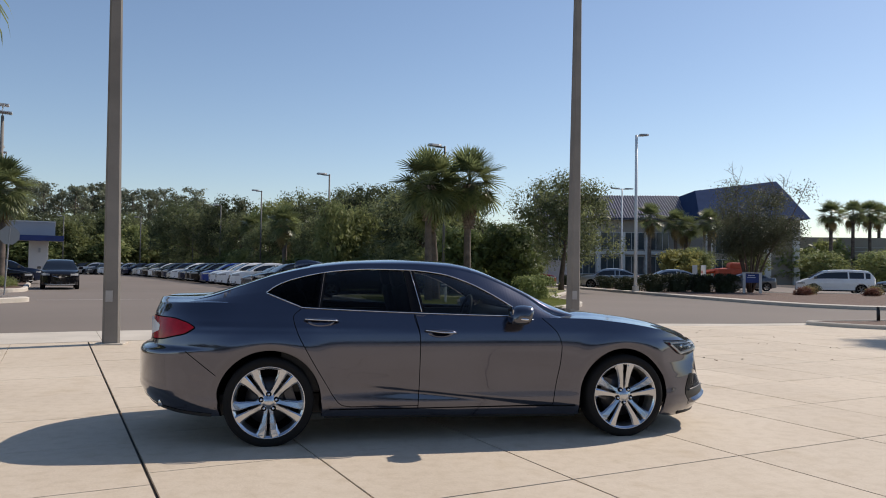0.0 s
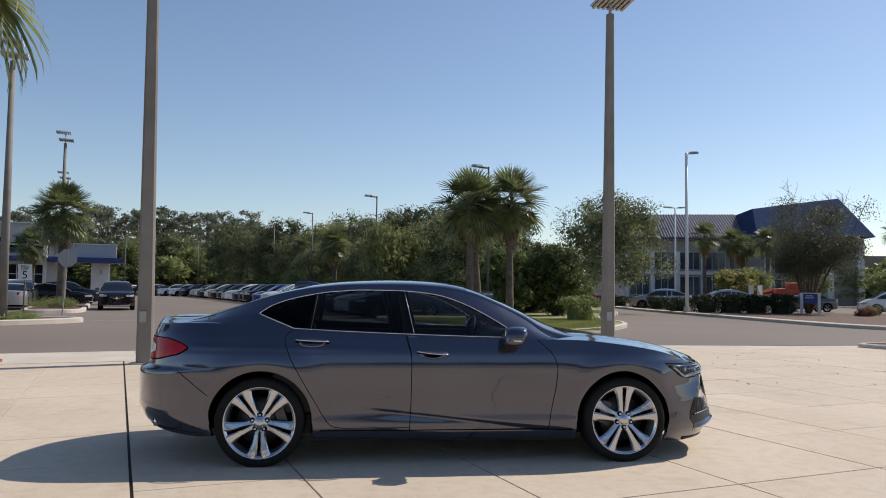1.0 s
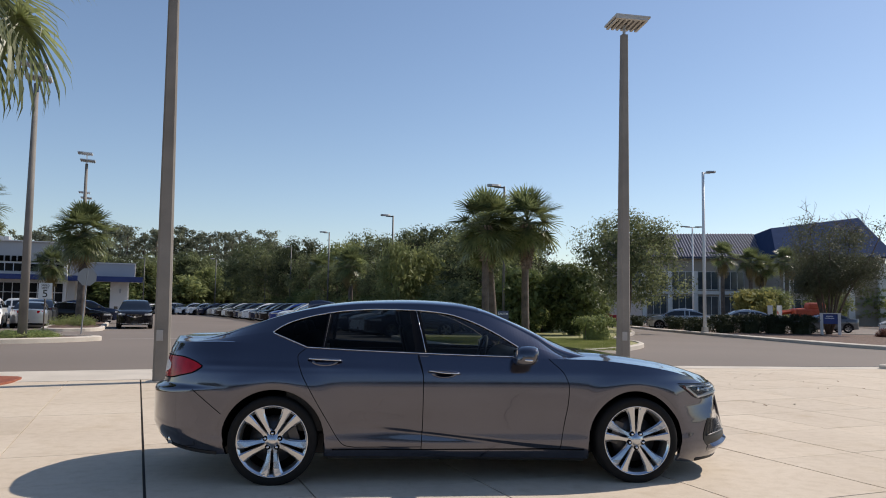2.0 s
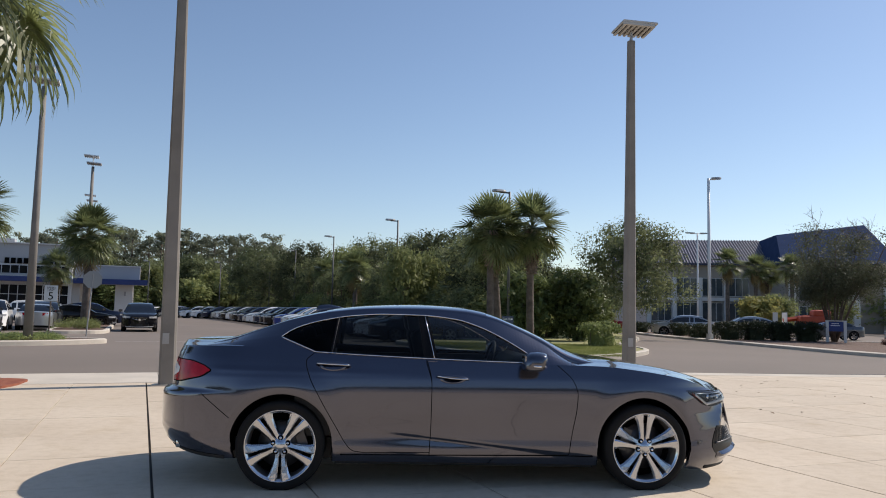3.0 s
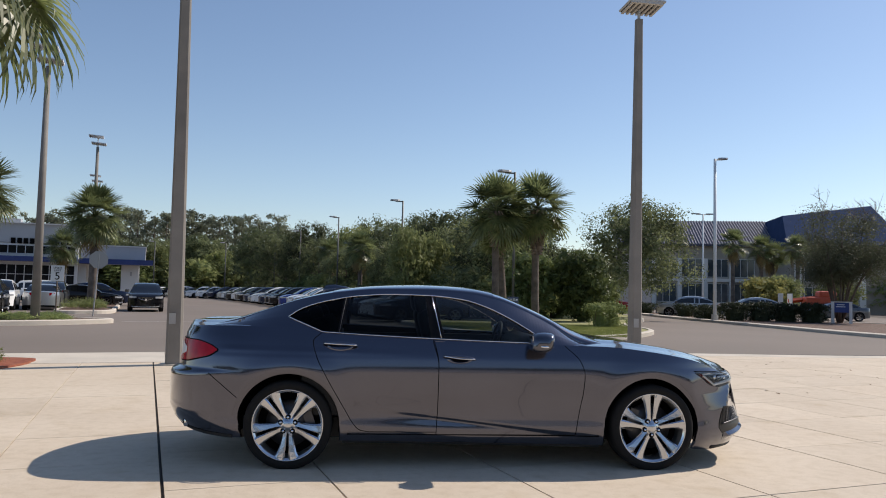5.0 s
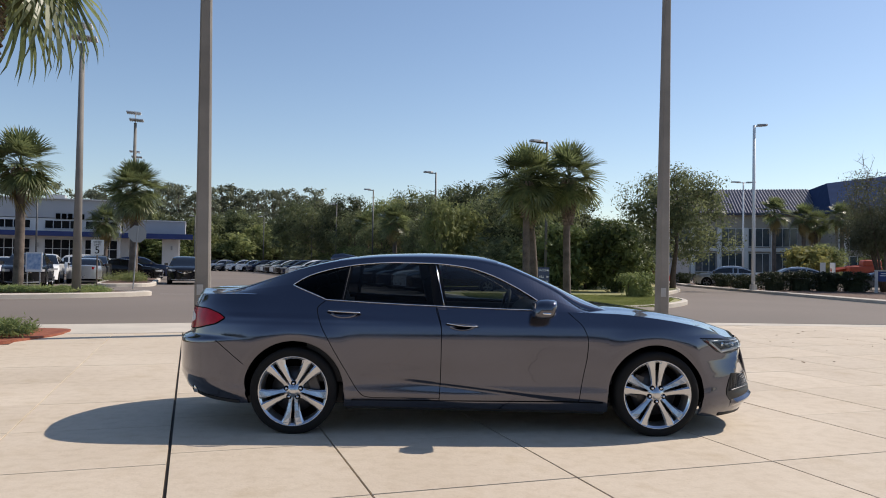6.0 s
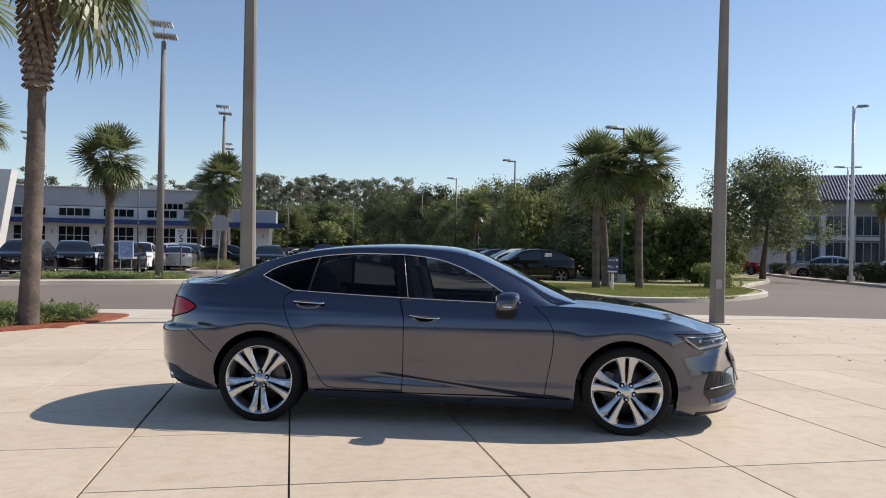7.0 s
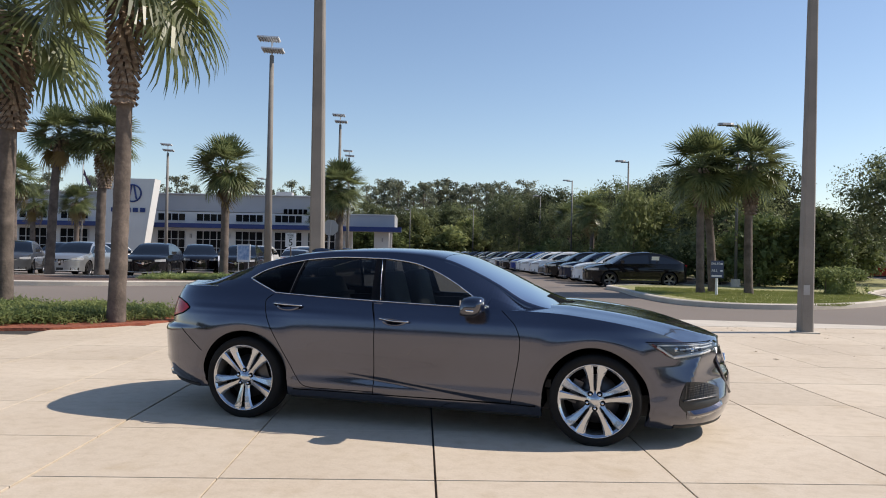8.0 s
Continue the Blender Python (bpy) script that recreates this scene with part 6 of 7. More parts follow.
put("emblem_ring", mesh_of("emblem_ring", *tube(ring, 0.085, 6), blue_band, True), tw)
for s in (-1, 1):
    put("emblem_bar", mesh_of("emblem_bar", *tube([(-26.9 + s * 0.36, -5.24, 6.15), (-26.9 + s * 0.11, -5.24, 7.48)], 0.085, 6), blue_band), tw)
for k in range(5):
    put("lettering_bar", mesh_of("lettering_bar", *boxvf((-28.6 + 0.66 * k, -5.23, 5.1), (0.46, 0.08, 0.42)), blue_band), tw)
tagged(dealer, "white and grey car showroom with a blue canopy band", "building")
flag = empty("flag_pole", pose(*uv(-30.8, 62).to_tuple()))
put("pole", mesh_of("pole", *tube([(0, 0, 0), (0, 0, 9)], 0.05, 8), steel_grey, True), flag)
fv = [(0.05 + 0.08 * i, 0.06 * math.sin(0.9 * i), 8.3 - 0.14 * i - 0.55 * (1 - j / 5) * (1 - 0.02 * i)) for i in range(10) for j in range(6)]
put("flag", mesh_of("flag", fv, grid_faces(10, 6), surf("flag_cloth", (0.04, 0.05, 0.12), (0.14, 0.05, 0.07), 3, 0.8), True), flag)
tagged(flag, "slack flag hanging on a thin steel pole", "flag")

# two-storey building with blue tiled roofs beyond the access road
office = empty("office_building", pose(32.4, 89.4, 0, 0, 0, -14))


def office_wall(x0, x1, y0, y1, h):
    return boxvf(((x0 + x1) / 2, (y0 + y1) / 2, h / 2), (x1 - x0, y1 - y0, h))


put("wall", mesh_of("wall", *merge([office_wall(-1.5, 17.5, 0, 16, 8.5)]), stucco), office)
put("gable_wall", mesh_of("gable_wall", *office_wall(17.5, 29.2, -7, 16, 7.9), stucco), office)
put("side_wing", mesh_of("side_wing", *office_wall(29.2, 45, 0, 14, 6.2), stucco), office)
for k in range(7):
    put("cornice_line", mesh_of("cornice_line", *boxvf((37.1, -0.05, 3.4 + 0.5 * k), (15.7, 0.06, 0.05)), white_paint), office) if k < 4 else None
# tiled roof slopes with raised rolls
slope = [(-2.5, -0.9, 8.4), (18.2, -0.9, 8.4), (18.2, 7.5, 12.2), (-2.5, 7.5, 12.2)]
sv = slope + [(x, y, z - 0.2) for x, y, z in slope]
roof1 = put("tiled_roof", mesh_of("tiled_roof", sv, [(0, 1, 2, 3), (7, 6, 5, 4), (0, 4, 5, 1), (1, 5, 6, 2), (2, 6, 7, 3), (3, 7, 4, 0)], blue_tile), office, "blue-grey barrel-tile roof slope")
rolls = [tube([(x, -0.95, 8.44), (x, 7.5, 12.24)], 0.07, 5) for x in np.arange(-2.3, 18.2, 0.36)]
tr = put("tile_roll", mesh_of("tile_roll", *merge(rolls), surf("tile_light", (0.11, 0.11, 0.165), (0.16, 0.16, 0.215), 2, 0.6)), roof1)
tr["kind"] = "stuff"
gp = [(16.8, -8.2, 8.0), (30.0, -8.2, 8.0), (28.6, -1.0, 13.4), (18.2, -1.0, 12.1)]
gv2 = gp + [(16.8, 14, 8.0), (30.0, 14, 8.0), (28.6, 10, 13.4), (18.2, 10, 12.1)]
# Blue darkened: the hip slope's shade is put into its colour.
put("hip_roof", mesh_of("hip_roof", gv2, [(0, 1, 2, 3), (1, 5, 6, 2), (5, 4, 7, 6), (4, 0, 3, 7), (3, 2, 6, 7), (4, 5, 1, 0)], surf("shaded_blue_metal_roof", (0.024, 0.045, 0.105), (0.032, 0.055, 0.125), 1, 0.85, spec=0.03)), office, "blue standing-seam hip roof")
put("eaves", mesh_of("eaves", *boxvf((7.9, -0.6, 8.3), (19.4, 0.5, 0.22)), white_paint), office)
for x in (1.0, 4.2, 7.4, 10.6, 13.8):
    put("column", mesh_of("column", *boxvf((x - 1.6, -0.25, 3.3), (0.5, 0.5, 6.6)), white_paint), office)
    window_grid(office, (x, -0.04, 5.4), 2.5, 2.3, 3, 1, glass=glass_office_sky)
    window_grid(office, (x, -0.04, 2.2), 2.5, 2.4, 3, 1, glass=glass_office_sky)
put("floor_band", mesh_of("floor_band", *boxvf((8.0, -0.2, 3.85), (18.8, 0.4, 0.45)), white_paint), office)
window_grid(office, (21.6, -7.04, 5.0), 5.2, 2.6, 6, 1, glass=glass_office_sky)
window_grid(office, (21.6, -7.04, 1.9), 5.2, 2.2, 6, 1, glass=glass_office_sky)
for x in (18.2, 25.2, 28.6):
    put("column", mesh_of("column", *boxvf((x, -7.25, 3.6), (0.7, 0.6, 7.2)), white_paint), office)
tagged(office, "two-storey beige office building with blue tiled roofs", "building")
# plain pale building across the road behind the plaza
back = empty("roadside_building", pose(4, -44, 0, 0, 0, 4))
put("wall", mesh_of("wall", *boxvf((0, 0, 2.1), (74, 9, 4.2)), white_paint), back)
put("roof", mesh_of("roof", *boxvf((0, 0, 4.32), (75, 10, 0.24)), grey_panel), back)
tagged(back, "long low pale building across the road", "building")
# low utility box at the far end of the access road
ub = empty("utility_shed", pose(22.5, 63, 0, 0, 0, -10))
put("wall", mesh_of("wall", *boxvf((0, 0, 1.1), (4.5, 2.5, 2.2)), grey_panel), ub)
put("roof", mesh_of("roof", *boxvf((0, 0, 2.26), (4.8, 2.8, 0.12)), grey_panel), ub)
tagged(ub, "low grey utility shed at the road's end", "building")

# orange boom lift behind the hedges
lift = empty("boom_lift", pose(33.2, 50.2, -0.03, 0, 0, -15))
bm = bmesh.new()
box(bm, (0.7, 0, 1.30), (2.3, 1.5, 0.95), 0.15)
box(bm, (1.2, 0, 1.95), (1.3, 1.3, 0.6), 0.18)
part("counterweight", bm, orange_paint, lift, smooth=False)
bm = bmesh.new()
box(bm, (-0.6, 0, 0.75), (3.4, 1.6, 0.4), 0.06)
part("chassis", bm, black_plastic, lift)
put("boom", mesh_of("boom", *tube([(0.6, 0.3, 1.7), (-1.5, 0.3, 1.4)], 0.18, 4), orange_paint), lift)
put("basket", mesh_of("basket", *merge([boxvf((-1.8, 0, 1.0), (0.8, 1.4, 0.1)), boxvf((-2.15, 0, 1.5), (0.05, 1.4, 1.0)), boxvf((-1.45, 0, 1.5), (0.05, 1.4, 1.0))]), white_paint), lift)
for x in (-1.7, 0.7):
    for y in (-0.8, 0.8):
        put("wheel", mesh_of("wheel", *moved(lathe([(0.05, -0.16), (0.40, -0.16), (0.45, -0.1), (0.45, 0.1), (0.40, 0.16), (0.05, 0.16)], 16), pose(x, y, 0.45)), rubber, True), lift)
tagged(lift, "orange boom lift parked behind the hedges", "machinery")

# ---- parked vehicles ----
grey_alloy = plain("grey_alloy", (0.17, 0.17, 0.18), 0.3, 0.9)
parked_lamp = plain("parked_lamp", (0.55, 0.56, 0.58), 0.2, 0.4)


def vehicle_kind(L, W, H, base, R, belt, hood, nose_h, ws, rw, tailgate, roof_w=0.70):
    """Meshes of a parked vehicle. ws, rw: x of the screens' foot and top; tailgate: x of the tail at the belt."""
    xf, xr = L / 2, -L / 2
    hubs = (-base / 2, base / 2)
    hub_z, ar = R, R + 0.05

    def plan(x):
        if x > xf - 1.1:
            return W * max(0.0, 1 - ((x - xf + 1.1) / 1.1) ** 3.2) ** 0.42
        if x < xr + 0.8:
            return W * max(0.0, 1 - ((xr + 0.8 - x) / 0.8) ** 3.6) ** 0.36
        return W
    top = curve([xr, xr + 0.25, ws[0] - 0.2, ws[0] + 0.1, xf - 0.35, xf - 0.1, xf], [belt + 0.02, belt + 0.05, belt, hood, nose_h, nose_h - 0.12, nose_h - 0.2])
    wz = curve([0.15, 0.3, 0.5, 0.75, belt, belt + 0.1], [0.92, 0.985, 0.985, 1.0, 0.94, 0.9])
    xs = set()
    for h in hubs:
        for i in range(13):
            xs.add(round(h + ar * math.cos(math.pi * i / 12), 3))
    for i in range(11):
        s = math.sin(math.pi / 2 * i / 10)
        xs.add(round(xf - 1.0 + 1.0 * s, 3))
        xs.add(round(xr + 0.8 - 0.8 * s, 3))
    for x in np.linspace(hubs[0] + ar + 0.1, hubs[1] - ar - 0.1, 8):
        xs.add(round(float(x), 3))
    xs = sorted(xs)

    def low(x):
        for h in hubs:
            if abs(x - h) < ar - 1e-3:
                return hub_z + math.sqrt(ar * ar - (x - h) ** 2)
        return 0.24 if abs(x) < xf - 0.5 else 0.24 + 0.1 * (abs(x) - xf + 0.5)
    m = 9
    body = []
    for s in (-1, 1):
        vs = []
        for x in xs:
            for j in range(m):
                z = low(x) + (top(x) - low(x)) * j / (m - 1)
                vs.append((x, s * plan(x) * wz(z), z))
        f = grid_faces(len(xs), m)
        body.append((vs, [q[::-1] for q in f] if s < 0 else f))
    deck = []
    for x in xs:
        for j in range(9):
            s = -1 + j / 4
            z = top(x)
            deck.append((x, plan(x) * wz(z) * s, z + 0.04 * (1 - s * s)))
    body.append((deck, grid_faces(len(xs), 9)))
    # cabin sections
    roof = curve([rw[0], rw[1], (rw[1] + ws[1]) / 2, ws[1], ws[0]], [belt + 0.03, H - 0.07, H, H - 0.05, hood + 0.02])
    n = 44
    cx = np.linspace(rw[0], ws[0], n)
    ts = [0, 0.08, 0.80, 1.0, 1.12, 1.5, 2.0]

    def sec(x, t, s):
        zb, yb = min(belt, top(x)) - 0.01, plan(x) * 0.93
        zr = max(roof(x) - 0.06, zb + 0.002)
        k = (zr - zb) / max(H - 0.06 - zb, 0.1)
        yr = yb + (W * roof_w - yb) * min(1.0, k)
        if t <= 1:
            return Vector((x, s * (yb + (yr - yb) * t), zb + (zr - zb) * t))
        a = (t - 1) * math.pi / 2
        return Vector((x, s * yr * math.cos(a), zr + (max(roof(x), zr + 0.001) - zr) * math.sin(a) ** 0.7))
    glass = {"side_window_a": [], "side_window_b": [], "windscreen": [], "rear_window": []}
    pillars = (rw[1] * 0.5 + ws[1] * 0.5 - 0.05, rw[1] + 0.25)
    for s in (-1, 1):
        for i in range(n - 1):
            a, b = cx[i], cx[i + 1]
            mid = (a + b) / 2
            for j in range(len(ts) - 1):
                quad = [sec(a, ts[j], s), sec(b, ts[j], s), sec(b, ts[j + 1], s), sec(a, ts[j + 1], s)]
                if s > 0:
                    quad = quad[::-1]
                vf = (quad, [(0, 1, 2, 3)])
                tall = roof(mid) - belt
                if j == 1 and tall > 0.2 and mid > rw[0] + 0.42 and not any(abs(mid - p) < 0.05 for p in pillars):
                    glass["side_window_a" if s < 0 else "side_window_b"].append(vf)
                elif j >= 4 and mid > ws[1]:
                    glass["windscreen"].append(vf)
                elif j >= 4 and mid < rw[1] - 0.02:
                    glass["rear_window"].append(vf)
                else:
                    body.append(vf)
    out = {k: mesh_of(k[:11], *merge(v), glass_parked) for k, v in glass.items() if v}
    out["body"] = merge(body)
    out["underbody"] = mesh_of("underbody", *boxvf((0, 0, 0.36), (L - 0.9, W * 1.5, 0.3)), gap_black)
    out["arch_liner"] = []
    for h in hubs:
        for s in (-1, 1):
            v = [(h + (ar + 0.01) * math.cos(a), s * y, hub_z + (ar + 0.01) * math.sin(a)) for a in np.linspace(0, math.pi, 13) for y in (W * 0.97, W * 0.5)]
            out["arch_liner"].append(mesh_of("arch_liner", v, grid_faces(13, 2), gap_black))
    out["tyre"] = mesh_of("tyre", *lathe([(R * 0.72, -0.10), (R * 0.93, -0.115), (R, -0.09), (R, 0.09), (R * 0.9, 0.11)], 28), rubber, True)
    out["wheel"] = mesh_of("wheel", *lathe([(R * 0.74, -0.105), (R * 0.68, -0.09), (R * 0.66, 0.05)], 28), grey_alloy, True)
    out["hub_cap"] = mesh_of("hub_cap", *lathe([(0.001, -0.088), (0.07, -0.086), (0.075, -0.05)], 12), grey_alloy)
    out["spoke"] = mesh_of("spoke", *rings([[Vector((r, y, -w)), Vector((r, y, w)), Vector((r, y + 0.03, w)), Vector((r, y + 0.03, -w))] for r, w, y in ((0.04, 0.03, -0.075), (R * 0.72, 0.045, -0.095))]), grey_alloy)
    zl = nose_h - 0.16

    def on_nose(y, z):
        x = xf
        for _ in range(40):
            if plan(x) * wz(z) >= abs(y):
                break
            x -= 0.02
        return x
    lampv = {}
    for s in (-1, 1):
        v = []
        for y0 in np.linspace(W * 0.52, W * 0.93, 7):
            for dz in (-0.055, 0.055):
                v.append((on_nose(y0, zl) + 0.02, s * y0, zl + dz * (0.6 + 0.5 * y0 / W) + 0.03 * y0))
        lampv[s] = mesh_of("head_lamp", v, grid_faces(7, 2), parked_lamp)
    out["head_lamp"] = lampv
    tl = {}
    for s in (-1, 1):
        v = []
        for y0 in np.linspace(W * 0.45, W * 0.9, 6):
            x = xr
            while plan(x) * wz(belt) < y0:
                x += 0.02
            for dz in (-0.07, 0.07):
                v.append((x - 0.015, s * y0, belt - 0.08 + dz))
        tl[s] = mesh_of("tail_lamp", v, grid_faces(6, 2), lamp_red)
    out["tail_lamp"] = tl
    g = []
    for y0 in np.linspace(-W * 0.42, W * 0.42, 9):
        for z in (zl - 0.27, zl + 0.02):
            g.append((on_nose(y0, z) + 0.012, y0 * (1.0 if z > zl - 0.1 else 0.7), z))
    out["grille"] = mesh_of("grille", g, grid_faces(9, 2), gloss_black)
    out["badge"] = mesh_of("badge", *moved(tube([(0, 0, 0), (0.03, 0, 0)], 0.06, 10), Matrix.Translation((on_nose(0, zl - 0.12) + 0.01, 0, zl - 0.12))), chrome)
    lo = []
    for y0 in np.linspace(-W * 0.8, W * 0.8, 11):
        for z in (0.30, 0.42):
            lo.append((on_nose(y0, z) + 0.012, y0, z))
    out["lower_intake"] = mesh_of("lower_intake", lo, grid_faces(11, 2), black_plastic)
    out["mirror"] = mesh_of("door_mirror", *moved(boxvf((0, 0, 0), (0.16, 0.2, 0.14)), pose(ws[0] - 0.45, 0, belt + 0.1)), gloss_black)
    sill = [tube([(hubs[0] + ar, s * W * 0.985, 0.27), (hubs[1] - ar, s * W * 0.985, 0.27)], 0.04, 6) for s in (-1, 1)]
    out["cladding"] = [mesh_of("cladding", *bar, black_plastic) for bar in sill]
    wing = [tube([(on_nose(s * W * q * 0.40 / 6, zl - 0.02) + 0.03, s * W * 0.40 * q / 6, zl - 0.16 + 0.018 * q) for q in range(7)], 0.013, 5) for s in (-1, 1)]
    out["grille_wing"] = [mesh_of("grille_wing", *bar, chrome) for bar in wing]
    out["bumper_strip"] = mesh_of("bumper_strip", *tube([(on_nose(y0, 0.27) + 0.02, y0, 0.27 + 0.03 * abs(y0)) for y0 in np.linspace(-W * 0.75, W * 0.75, 13)], 0.022, 5), parked_lamp)
    out["geo"] = (hubs, R, W, ws)
    return out


SUV = vehicle_kind(4.72, 0.95, 1.64, 2.75, 0.36, 1.06, 1.05, 0.95, (1.30, 0.25), (-2.28, -1.08), -2.3, 0.68)
SEDAN = vehicle_kind(4.75, 0.92, 1.45, 2.78, 0.335, 0.96, 0.94, 0.80, (1.15, 0.30), (-1.75, -0.95), -2.2)
VAN = vehicle_kind(5.1, 0.99, 1.74, 3.03, 0.35, 1.06, 1.02, 0.90, (1.85, 0.55), (-2.5, -1.95), -2.45, 0.74)
PAINT = {n: surf("car_" + n, c, tuple(k * 1.08 for k in c), 2, 0.30, metal=mt, coat=0.8, spread=0.04, fine=300, spec=0.04 if n == "black" else 0.08) for n, c, mt in (("white", (0.84, 0.84, 0.83), 0), ("black", (0.005, 0.005, 0.007), 0), ("navy", (0.012, 0.02, 0.05), 0.3), ("blue", (0.015, 0.045, 0.25), 0.3), ("silver", (0.42, 0.43, 0.44), 0.7), ("grey", (0.10, 0.105, 0.115), 0.6), ("red", (0.25, 0.01, 0.012), 0))}
BODIES = {}


def park(kind, kname, colour, x, y, heading, label, z=-0.03, group=""):
    key = (kname, colour)
    if key not in BODIES:
        BODIES[key] = mesh_of("body", *kind["body"], PAINT[colour], True)
    ob = empty("minivan" if kname == "van" else kname, pose(x, y, z, 0, 0, heading))
    put("body", BODIES[key], ob)
    for k in ("side_window_a", "side_window_b", "windscreen", "rear_window", "underbody", "grille", "badge", "lower_intake", "bumper_strip"):
        if k in kind:
            put("side_window" if k[:4] == "side" else k, kind[k], ob)
    for k in ("arch_liner", "cladding", "grille_wing"):
        for piece in kind[k]:
            put(k, piece, ob)
    hubs, R, W, ws = kind["geo"]
    for s in (-1, 1):
        put("head_lamp", kind["head_lamp"][s], ob)
        put("tail_lamp", kind["tail_lamp"][s], ob)
        put("door_mirror", kind["mirror"], ob, at=pose(0, s * (W + 0.08), 0))
        for h in hubs:
            w = put("wheel", kind["wheel"], ob, at=pose(h, s * (W - 0.12), R, 0, 0, 0 if s < 0 else 180))
            put("tyre", kind["tyre"], w)
            put("hub_cap", kind["hub_cap"], w)
            for k in range(5):
                put("spoke", kind["spoke"], w, at=pose(0, 0, 0, 0, 72 * k + 20, 0))
    tagged(ob, label, "minivan" if kname == "van" else "car", group)
    return ob


WORD = {"white": "white", "black": "glossy black", "navy": "dark navy", "blue": "bright blue", "silver": "silver", "grey": "dark grey", "red": "red"}
ROW = ("black", "white", "navy", "black", "grey", "white", "white", "white", "blue", "black", "black", "navy", "white", "silver", "navy", "black", "grey", "white", "black", "navy", "white", "silver")
for k, c in enumerate(ROW):
    p = uv(9.7 - 0.085 * k + (0.2 if k % 3 else 0.0), 28.1 + 3.15 * k)
    kind, nm = (SEDAN, "sedan") if k in (4, 13) else (SUV, "suv")
    row_car = park(kind, nm, c, p.x, p.y, YAW + 180 + (-2 if k % 4 == 1 else 1), WORD[c] + (" sedan" if nm == "sedan" else " crossover") + " parked in the long row of bays", group="parked row")
    if k == 0:
        put("window_sticker", mesh_of("window_sticker", *moved(boxvf((0, 0, 0), (0.34, 0.01, 0.26)), pose(-0.75, 0.80, 1.30, -16, 0, 0)), sign_white), row_car)
        put("sill_strip", mesh_of("sill_strip", *boxvf((0, 0.965, 0.36), (1.7, 0.02, 0.03)), chrome), row_car)
# cars facing the road behind the front island
for u, v, c, nm, hd in ((-19.6, 30.0, "grey", "suv", -72), (-16.6, 30.1, "silver", "suv", -88), (-13.0, 30.0, "black", "suv", -84), (-12.4, 35.2, "black", "suv", -74), (-9.8, 34.2, "black", "suv", -86), (-23.2, 30.3, "black", "suv", -88), (-26.3, 30.2, "white", "suv", -90), (-12.2, 41.2, "white", "sedan", -84), (-19.5, 40, "white", "suv", -90), (-22.6, 41, "silver", "suv", -90), (-10.2, 40.4, "white", "suv", -86)):
    p = uv(u, v)
    park(SUV if nm == "suv" else SEDAN, nm, c, p.x, p.y, YAW + hd, WORD[c] + (" crossover" if nm == "suv" else " sedan") + " facing the roadside island", group="cars before the showroom")
p = uv(-8.1, 41.6)
park(SEDAN, "sedan", "silver", p.x, p.y, YAW + 92, "silver sedan parked tail to the road", group="cars before the showroom")
p = uv(-8.3, 47.6)
park(SUV, "suv", "grey", p.x, p.y, YAW + 92, "dark grey crossover parked tail to the road", group="cars before the showroom")
p = uv(-2.75, 41.2)
park(SUV, "suv", "black", p.x, p.y, YAW - 90, "black crossover standing in the aisle, nose to the road")
for u, v, c, nm, hd in ((-6.6, 49.0, "black", "sedan", 2), (-6.0, 52.5, "navy", "suv", 2), (-9.5, 58, "white", "van", 0)):
    p = uv(u, v)
    park(SUV if nm == "suv" else SEDAN if nm == "sedan" else VAN, nm, c, p.x, p.y, YAW + hd, WORD[c] + " vehicle parked at the back of the lot", group="cars at the back")
for k, c in enumerate(("navy", "white", "white", "grey", "silver", "black", "white", "grey", "black")):
    p = uv(7.0 - 1.3 * k, 100.2 + 1.7 * k)
    park(SEDAN if k in (3, 6) else SUV, "sedan" if k in (3, 6) else "suv", c, p.x, p.y, YAW + 196, WORD[c] + " vehicle parked along the far edge of the lot", group="cars at the back")
# beyond the access road
park(VAN, "van", "white", 36.2, 40.6, 152, "white minivan parked beyond the mulch bed")
park(SUV, "suv", "silver", 23.1, 49.8, 158, "silver crossover parked behind the hedge", group="cars by the hedge")
park(SUV, "suv", "silver", 27.5, 48.5, 170, "silver crossover parked behind the hedge", group="cars by the hedge")
park(SEDAN, "sedan", "grey", 33.5, 47.4, 170, "dark grey sedan parked behind the hedge", group="cars by the hedge")
park(SUV, "suv", "red", 18.8, 57.0, -20, "red crossover parked beside the oak", group="cars by the hedge")
park(SEDAN, "sedan", "black", 48.0, 47.0, 172, "black sedan parked beyond the mulch bed")

# ---- concrete slabs of the plaza, last ----
U_CUTS = [-24, -20.2, -16.6, -13.0, -10.2, -7.6, -6.3, -5.06, -3.71, -2.53, -1.395, -0.065, 1.46, 2.885, 3.98, 5.06, 6.18, 7.4, 8.6, 9.8, 11.0, 12.2, 13.4, 16, 19, 23, 30]
V_RIGHT = [-20, -17, -14, -11, -8.5, -7.2, -5.95, -4.7, -3.43, -2.165, -0.885, 0.36, 1.6, 2.88, 4.2, 5.5, 6.5, 7.48, 8.42]
V_LEFT = [-20, -17, -14, -11, -8.5, -7.25, -6.0, -4.8, -3.58, -2.36, -1.17, 0.055, 1.26, 2.6, 3.95, 5.1, 6.7, 8.42]
STRONG_U = {-2.53: 0.011, -1.395: 0.006, -0.065: 0.007, 1.46: 0.0055, 2.885: 0.0075, 3.98: 0.006, 6.18: 0.005}
STRONG_V = {-2.165: 0.006, 0.36: 0.0045, 8.42: 0.009, -2.36: 0.005}


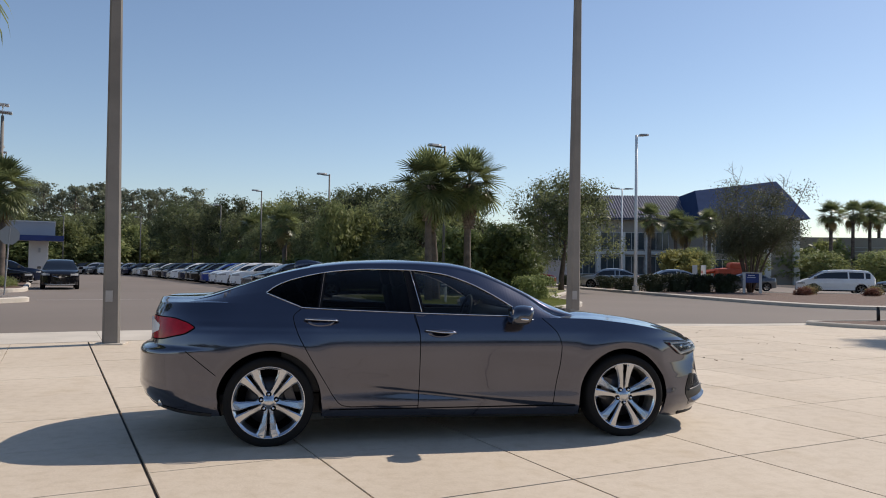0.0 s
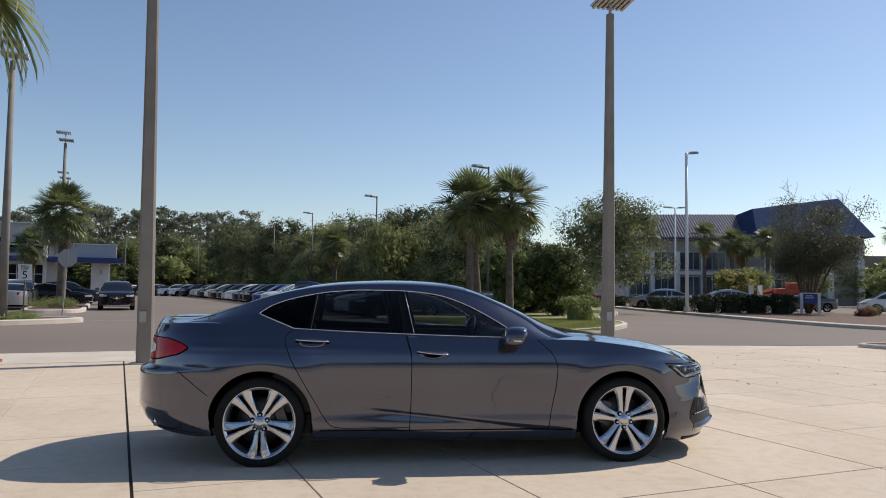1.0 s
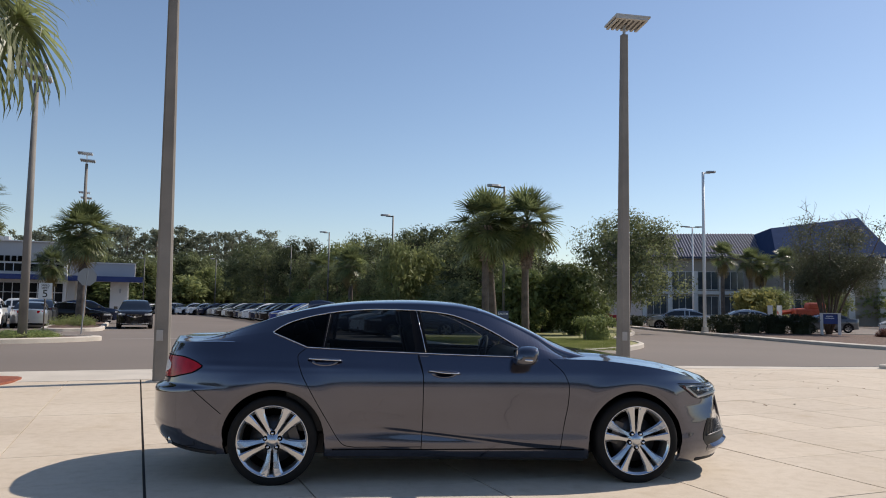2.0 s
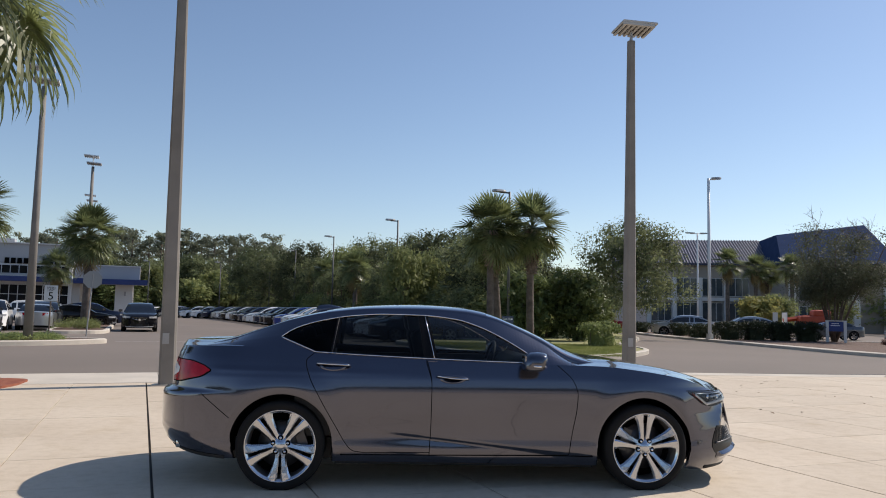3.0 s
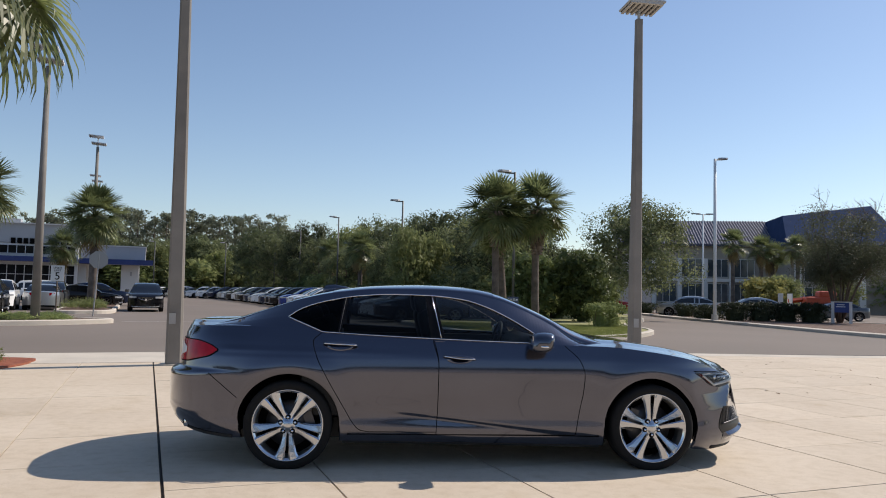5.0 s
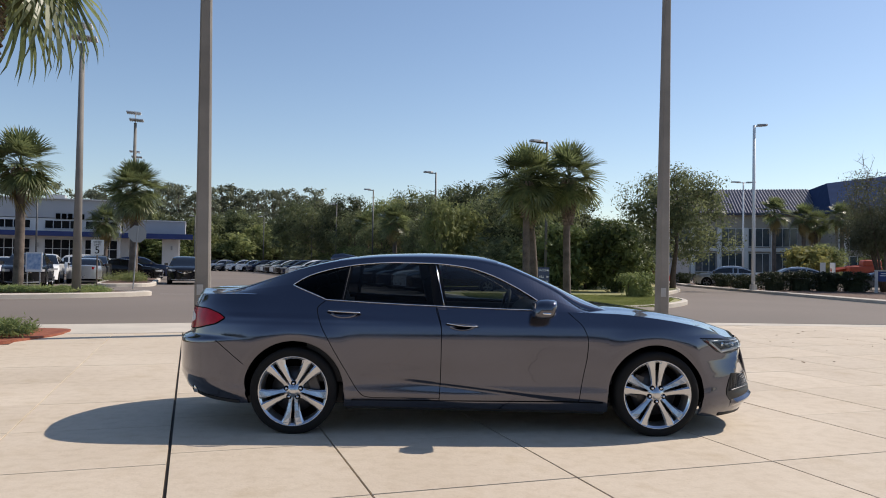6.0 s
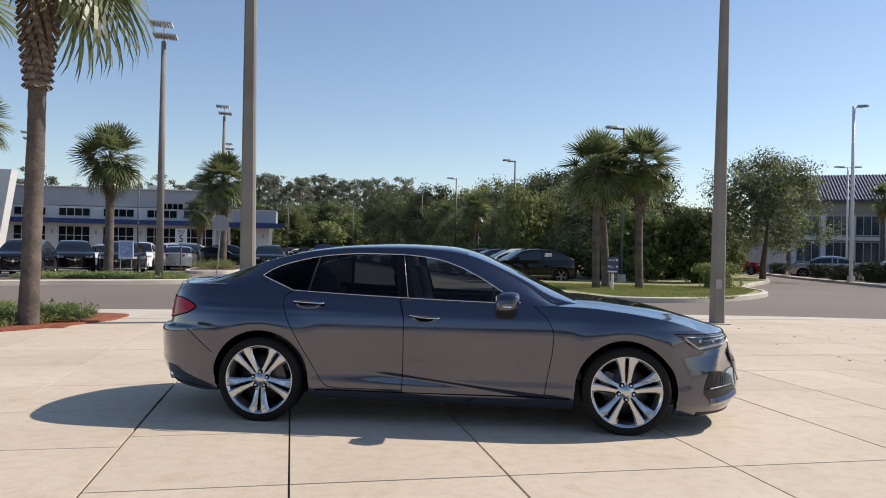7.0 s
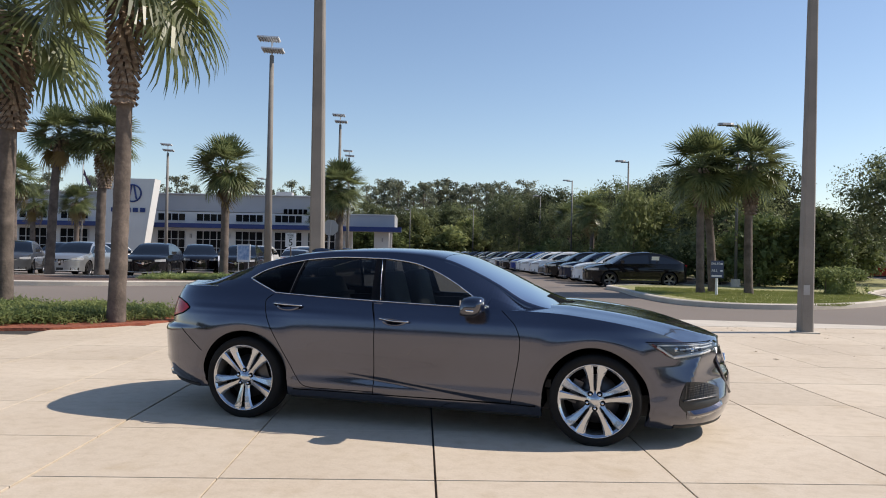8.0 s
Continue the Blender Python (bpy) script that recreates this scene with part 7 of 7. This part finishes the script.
def slab(u0, u1, v0, v1, gaps, rise):
    """One slab with worn, chamfered edges; corners in the plan, top near zero."""
    g0, g1, h0, h1 = gaps
    c = 0.0012
    a = [(u0 + g0, v0 + h0), (u1 - g1, v0 + h0), (u1 - g1, v1 - h1), (u0 + g0, v1 - h1)]
    b = [(u0 + g0 + c, v0 + h0 + c), (u1 - g1 - c, v0 + h0 + c), (u1 - g1 - c, v1 - h1 - c), (u0 + g0 + c, v1 - h1 - c)]
    rows = [[uv(*q, -0.03) for q in a], [uv(*q, rise - 0.005) for q in a], [uv(*q, rise) for q in b]]
    return rings(rows)


plaza = put("plaza", mesh_of("plaza", *prism([tuple(uv(u, v).xy) for u, v in ((-24, -20), (30, -20), (30, 6), (10, 8.3), (-24, 8.3))], -0.16, -0.018), joint_dark))
tagged(plaza, "pale sandy concrete plaza of cast slabs with dark joints", "pavement", kind="structure")
rest = []
rd = random.Random(3)


EDGE = ((-24.0, 10.2), (-14.0, 10.4), (-9.8, 10.55), (-4.7, 10.65), (-2.3, 10.7), (2.5, 10.3), (6.5, 9.85), (10.0, 9.2), (13.4, 8.2), (16.4, 7.6), (23, 6.4), (30, 5.0))


def slab_end(u):
    """Where the cast slabs stop before the apron."""
    return min(8.435, float(np.interp(u, [e[0] for e in EDGE], [e[1] for e in EDGE])) - 0.7)


def in_beds(u, v):
    p = uv(u, v)
    return (p.x < -6.6 and p.y > 3.4 + 0.9 * (p.x + 8.2)) or (p.x > 12.6 and p.y > 9.0)


for i, (u0, u1) in enumerate(zip(U_CUTS[:-1], U_CUTS[1:])):
    vc = V_LEFT if u1 <= -2.52 else V_RIGHT
    for v0, v1 in zip(vc[:-1], vc[1:]):
        if in_beds((u0 + u1) / 2, (v0 + v1) / 2):
            continue
        e0, e1 = slab_end(u0) - 0.006, slab_end(u1) - 0.006
        if u0 > 7 and v1 > min(e0, e1) + 0.02:
            # slabs cut off along the slanting apron
            if min(e0, e1) > v0 + 0.05:
                rows = [[uv(u0 + 0.004, v0 + 0.004, z), uv(u1 - 0.004, v0 + 0.004, z), uv(u1 - 0.004, min(v1, e1), z), uv(u0 + 0.004, min(v1, e0), z)] for z in (-0.03, 0.0)]
                put("slab", mesh_of("slab", *rings(rows), concrete), plaza)
            elif max(e0, e1) > v0 + 0.05:
                m = u0 + (u1 - u0) * (e0 - v0) / (e0 - e1)
                rows = [[uv(u0 + 0.004, v0 + 0.004, z), uv(m, v0 + 0.004, z), uv(u0 + 0.004, min(v1, e0), z)] for z in (-0.03, 0.0)]
                put("slab", mesh_of("slab", *rings(rows), concrete), plaza)
            continue
        gaps = (STRONG_U.get(u0, 0.0035), STRONG_U.get(u1, 0.0035), STRONG_V.get(v0, 0.0028), STRONG_V.get(v1, 0.0028))
        vf = slab(u0, u1, v0, v1, gaps, rd.uniform(-0.0012, 0.0012))
        if -8 < u0 < 13 and -6 < v0:
            put("slab", mesh_of("slab", *vf, concrete), plaza)
        else:
            rest.append(vf)
far = put("slabs_far", mesh_of("slabs_far", *merge(rest), concrete), plaza)
far["kind"] = "stuff"
# apron and gutter strip between the slabs and the road
apron = []
for (ua, va), (ub, vb) in zip(EDGE[:-1], EDGE[1:]):
    n = max(1, int((ub - ua) / 2.4))
    for k in range(n):
        t0, t1 = k / n, (k + 1) / n
        a0, a1 = ua + (ub - ua) * t0 + 0.004, ua + (ub - ua) * t1 - 0.004
        b0, b1 = va + (vb - va) * t0, va + (vb - va) * t1
        lo0, lo1 = min(8.435, b0 - 0.7), min(8.435, b1 - 0.7)
        if a0 < -8:
            lo0 = lo1 = 9.4
        rows = [[uv(a0, lo0, z), uv(a1, lo1, z), uv(a1, b1 + 0.02 * (z < 0), z), uv(a0, b0 + 0.02 * (z < 0), z)] for z in (-0.04, 0.001)]
        put("apron_slab", mesh_of("apron_slab", *rings(rows), kerb_concrete), plaza)
# fallen leaves on the slabs
bits = []
rd = random.Random(8)
for k in range(46):
    u, v = rd.uniform(3, 11), rd.uniform(1.5, 8.5)
    p = uv(u, v, 0.004)
    a, s = rd.uniform(0, 6.28), rd.uniform(0.02, 0.06)
    d, e = Vector((math.cos(a), math.sin(a), 0.15)) * s, Vector((-math.sin(a), math.cos(a), 0.2)) * s * 0.4
    bits.append(([p - d, p + e, p + d, p - e + Vector((0, 0, 0.01))], [(0, 1, 2, 3)]))
tagged(put("leaf_litter", mesh_of("leaf_litter", *merge(bits), surf("dry_leaf", (0.16, 0.10, 0.05), (0.22, 0.14, 0.08), 5, 0.8))), "scattered dry leaves on the concrete", "leaf litter", kind="stuff")
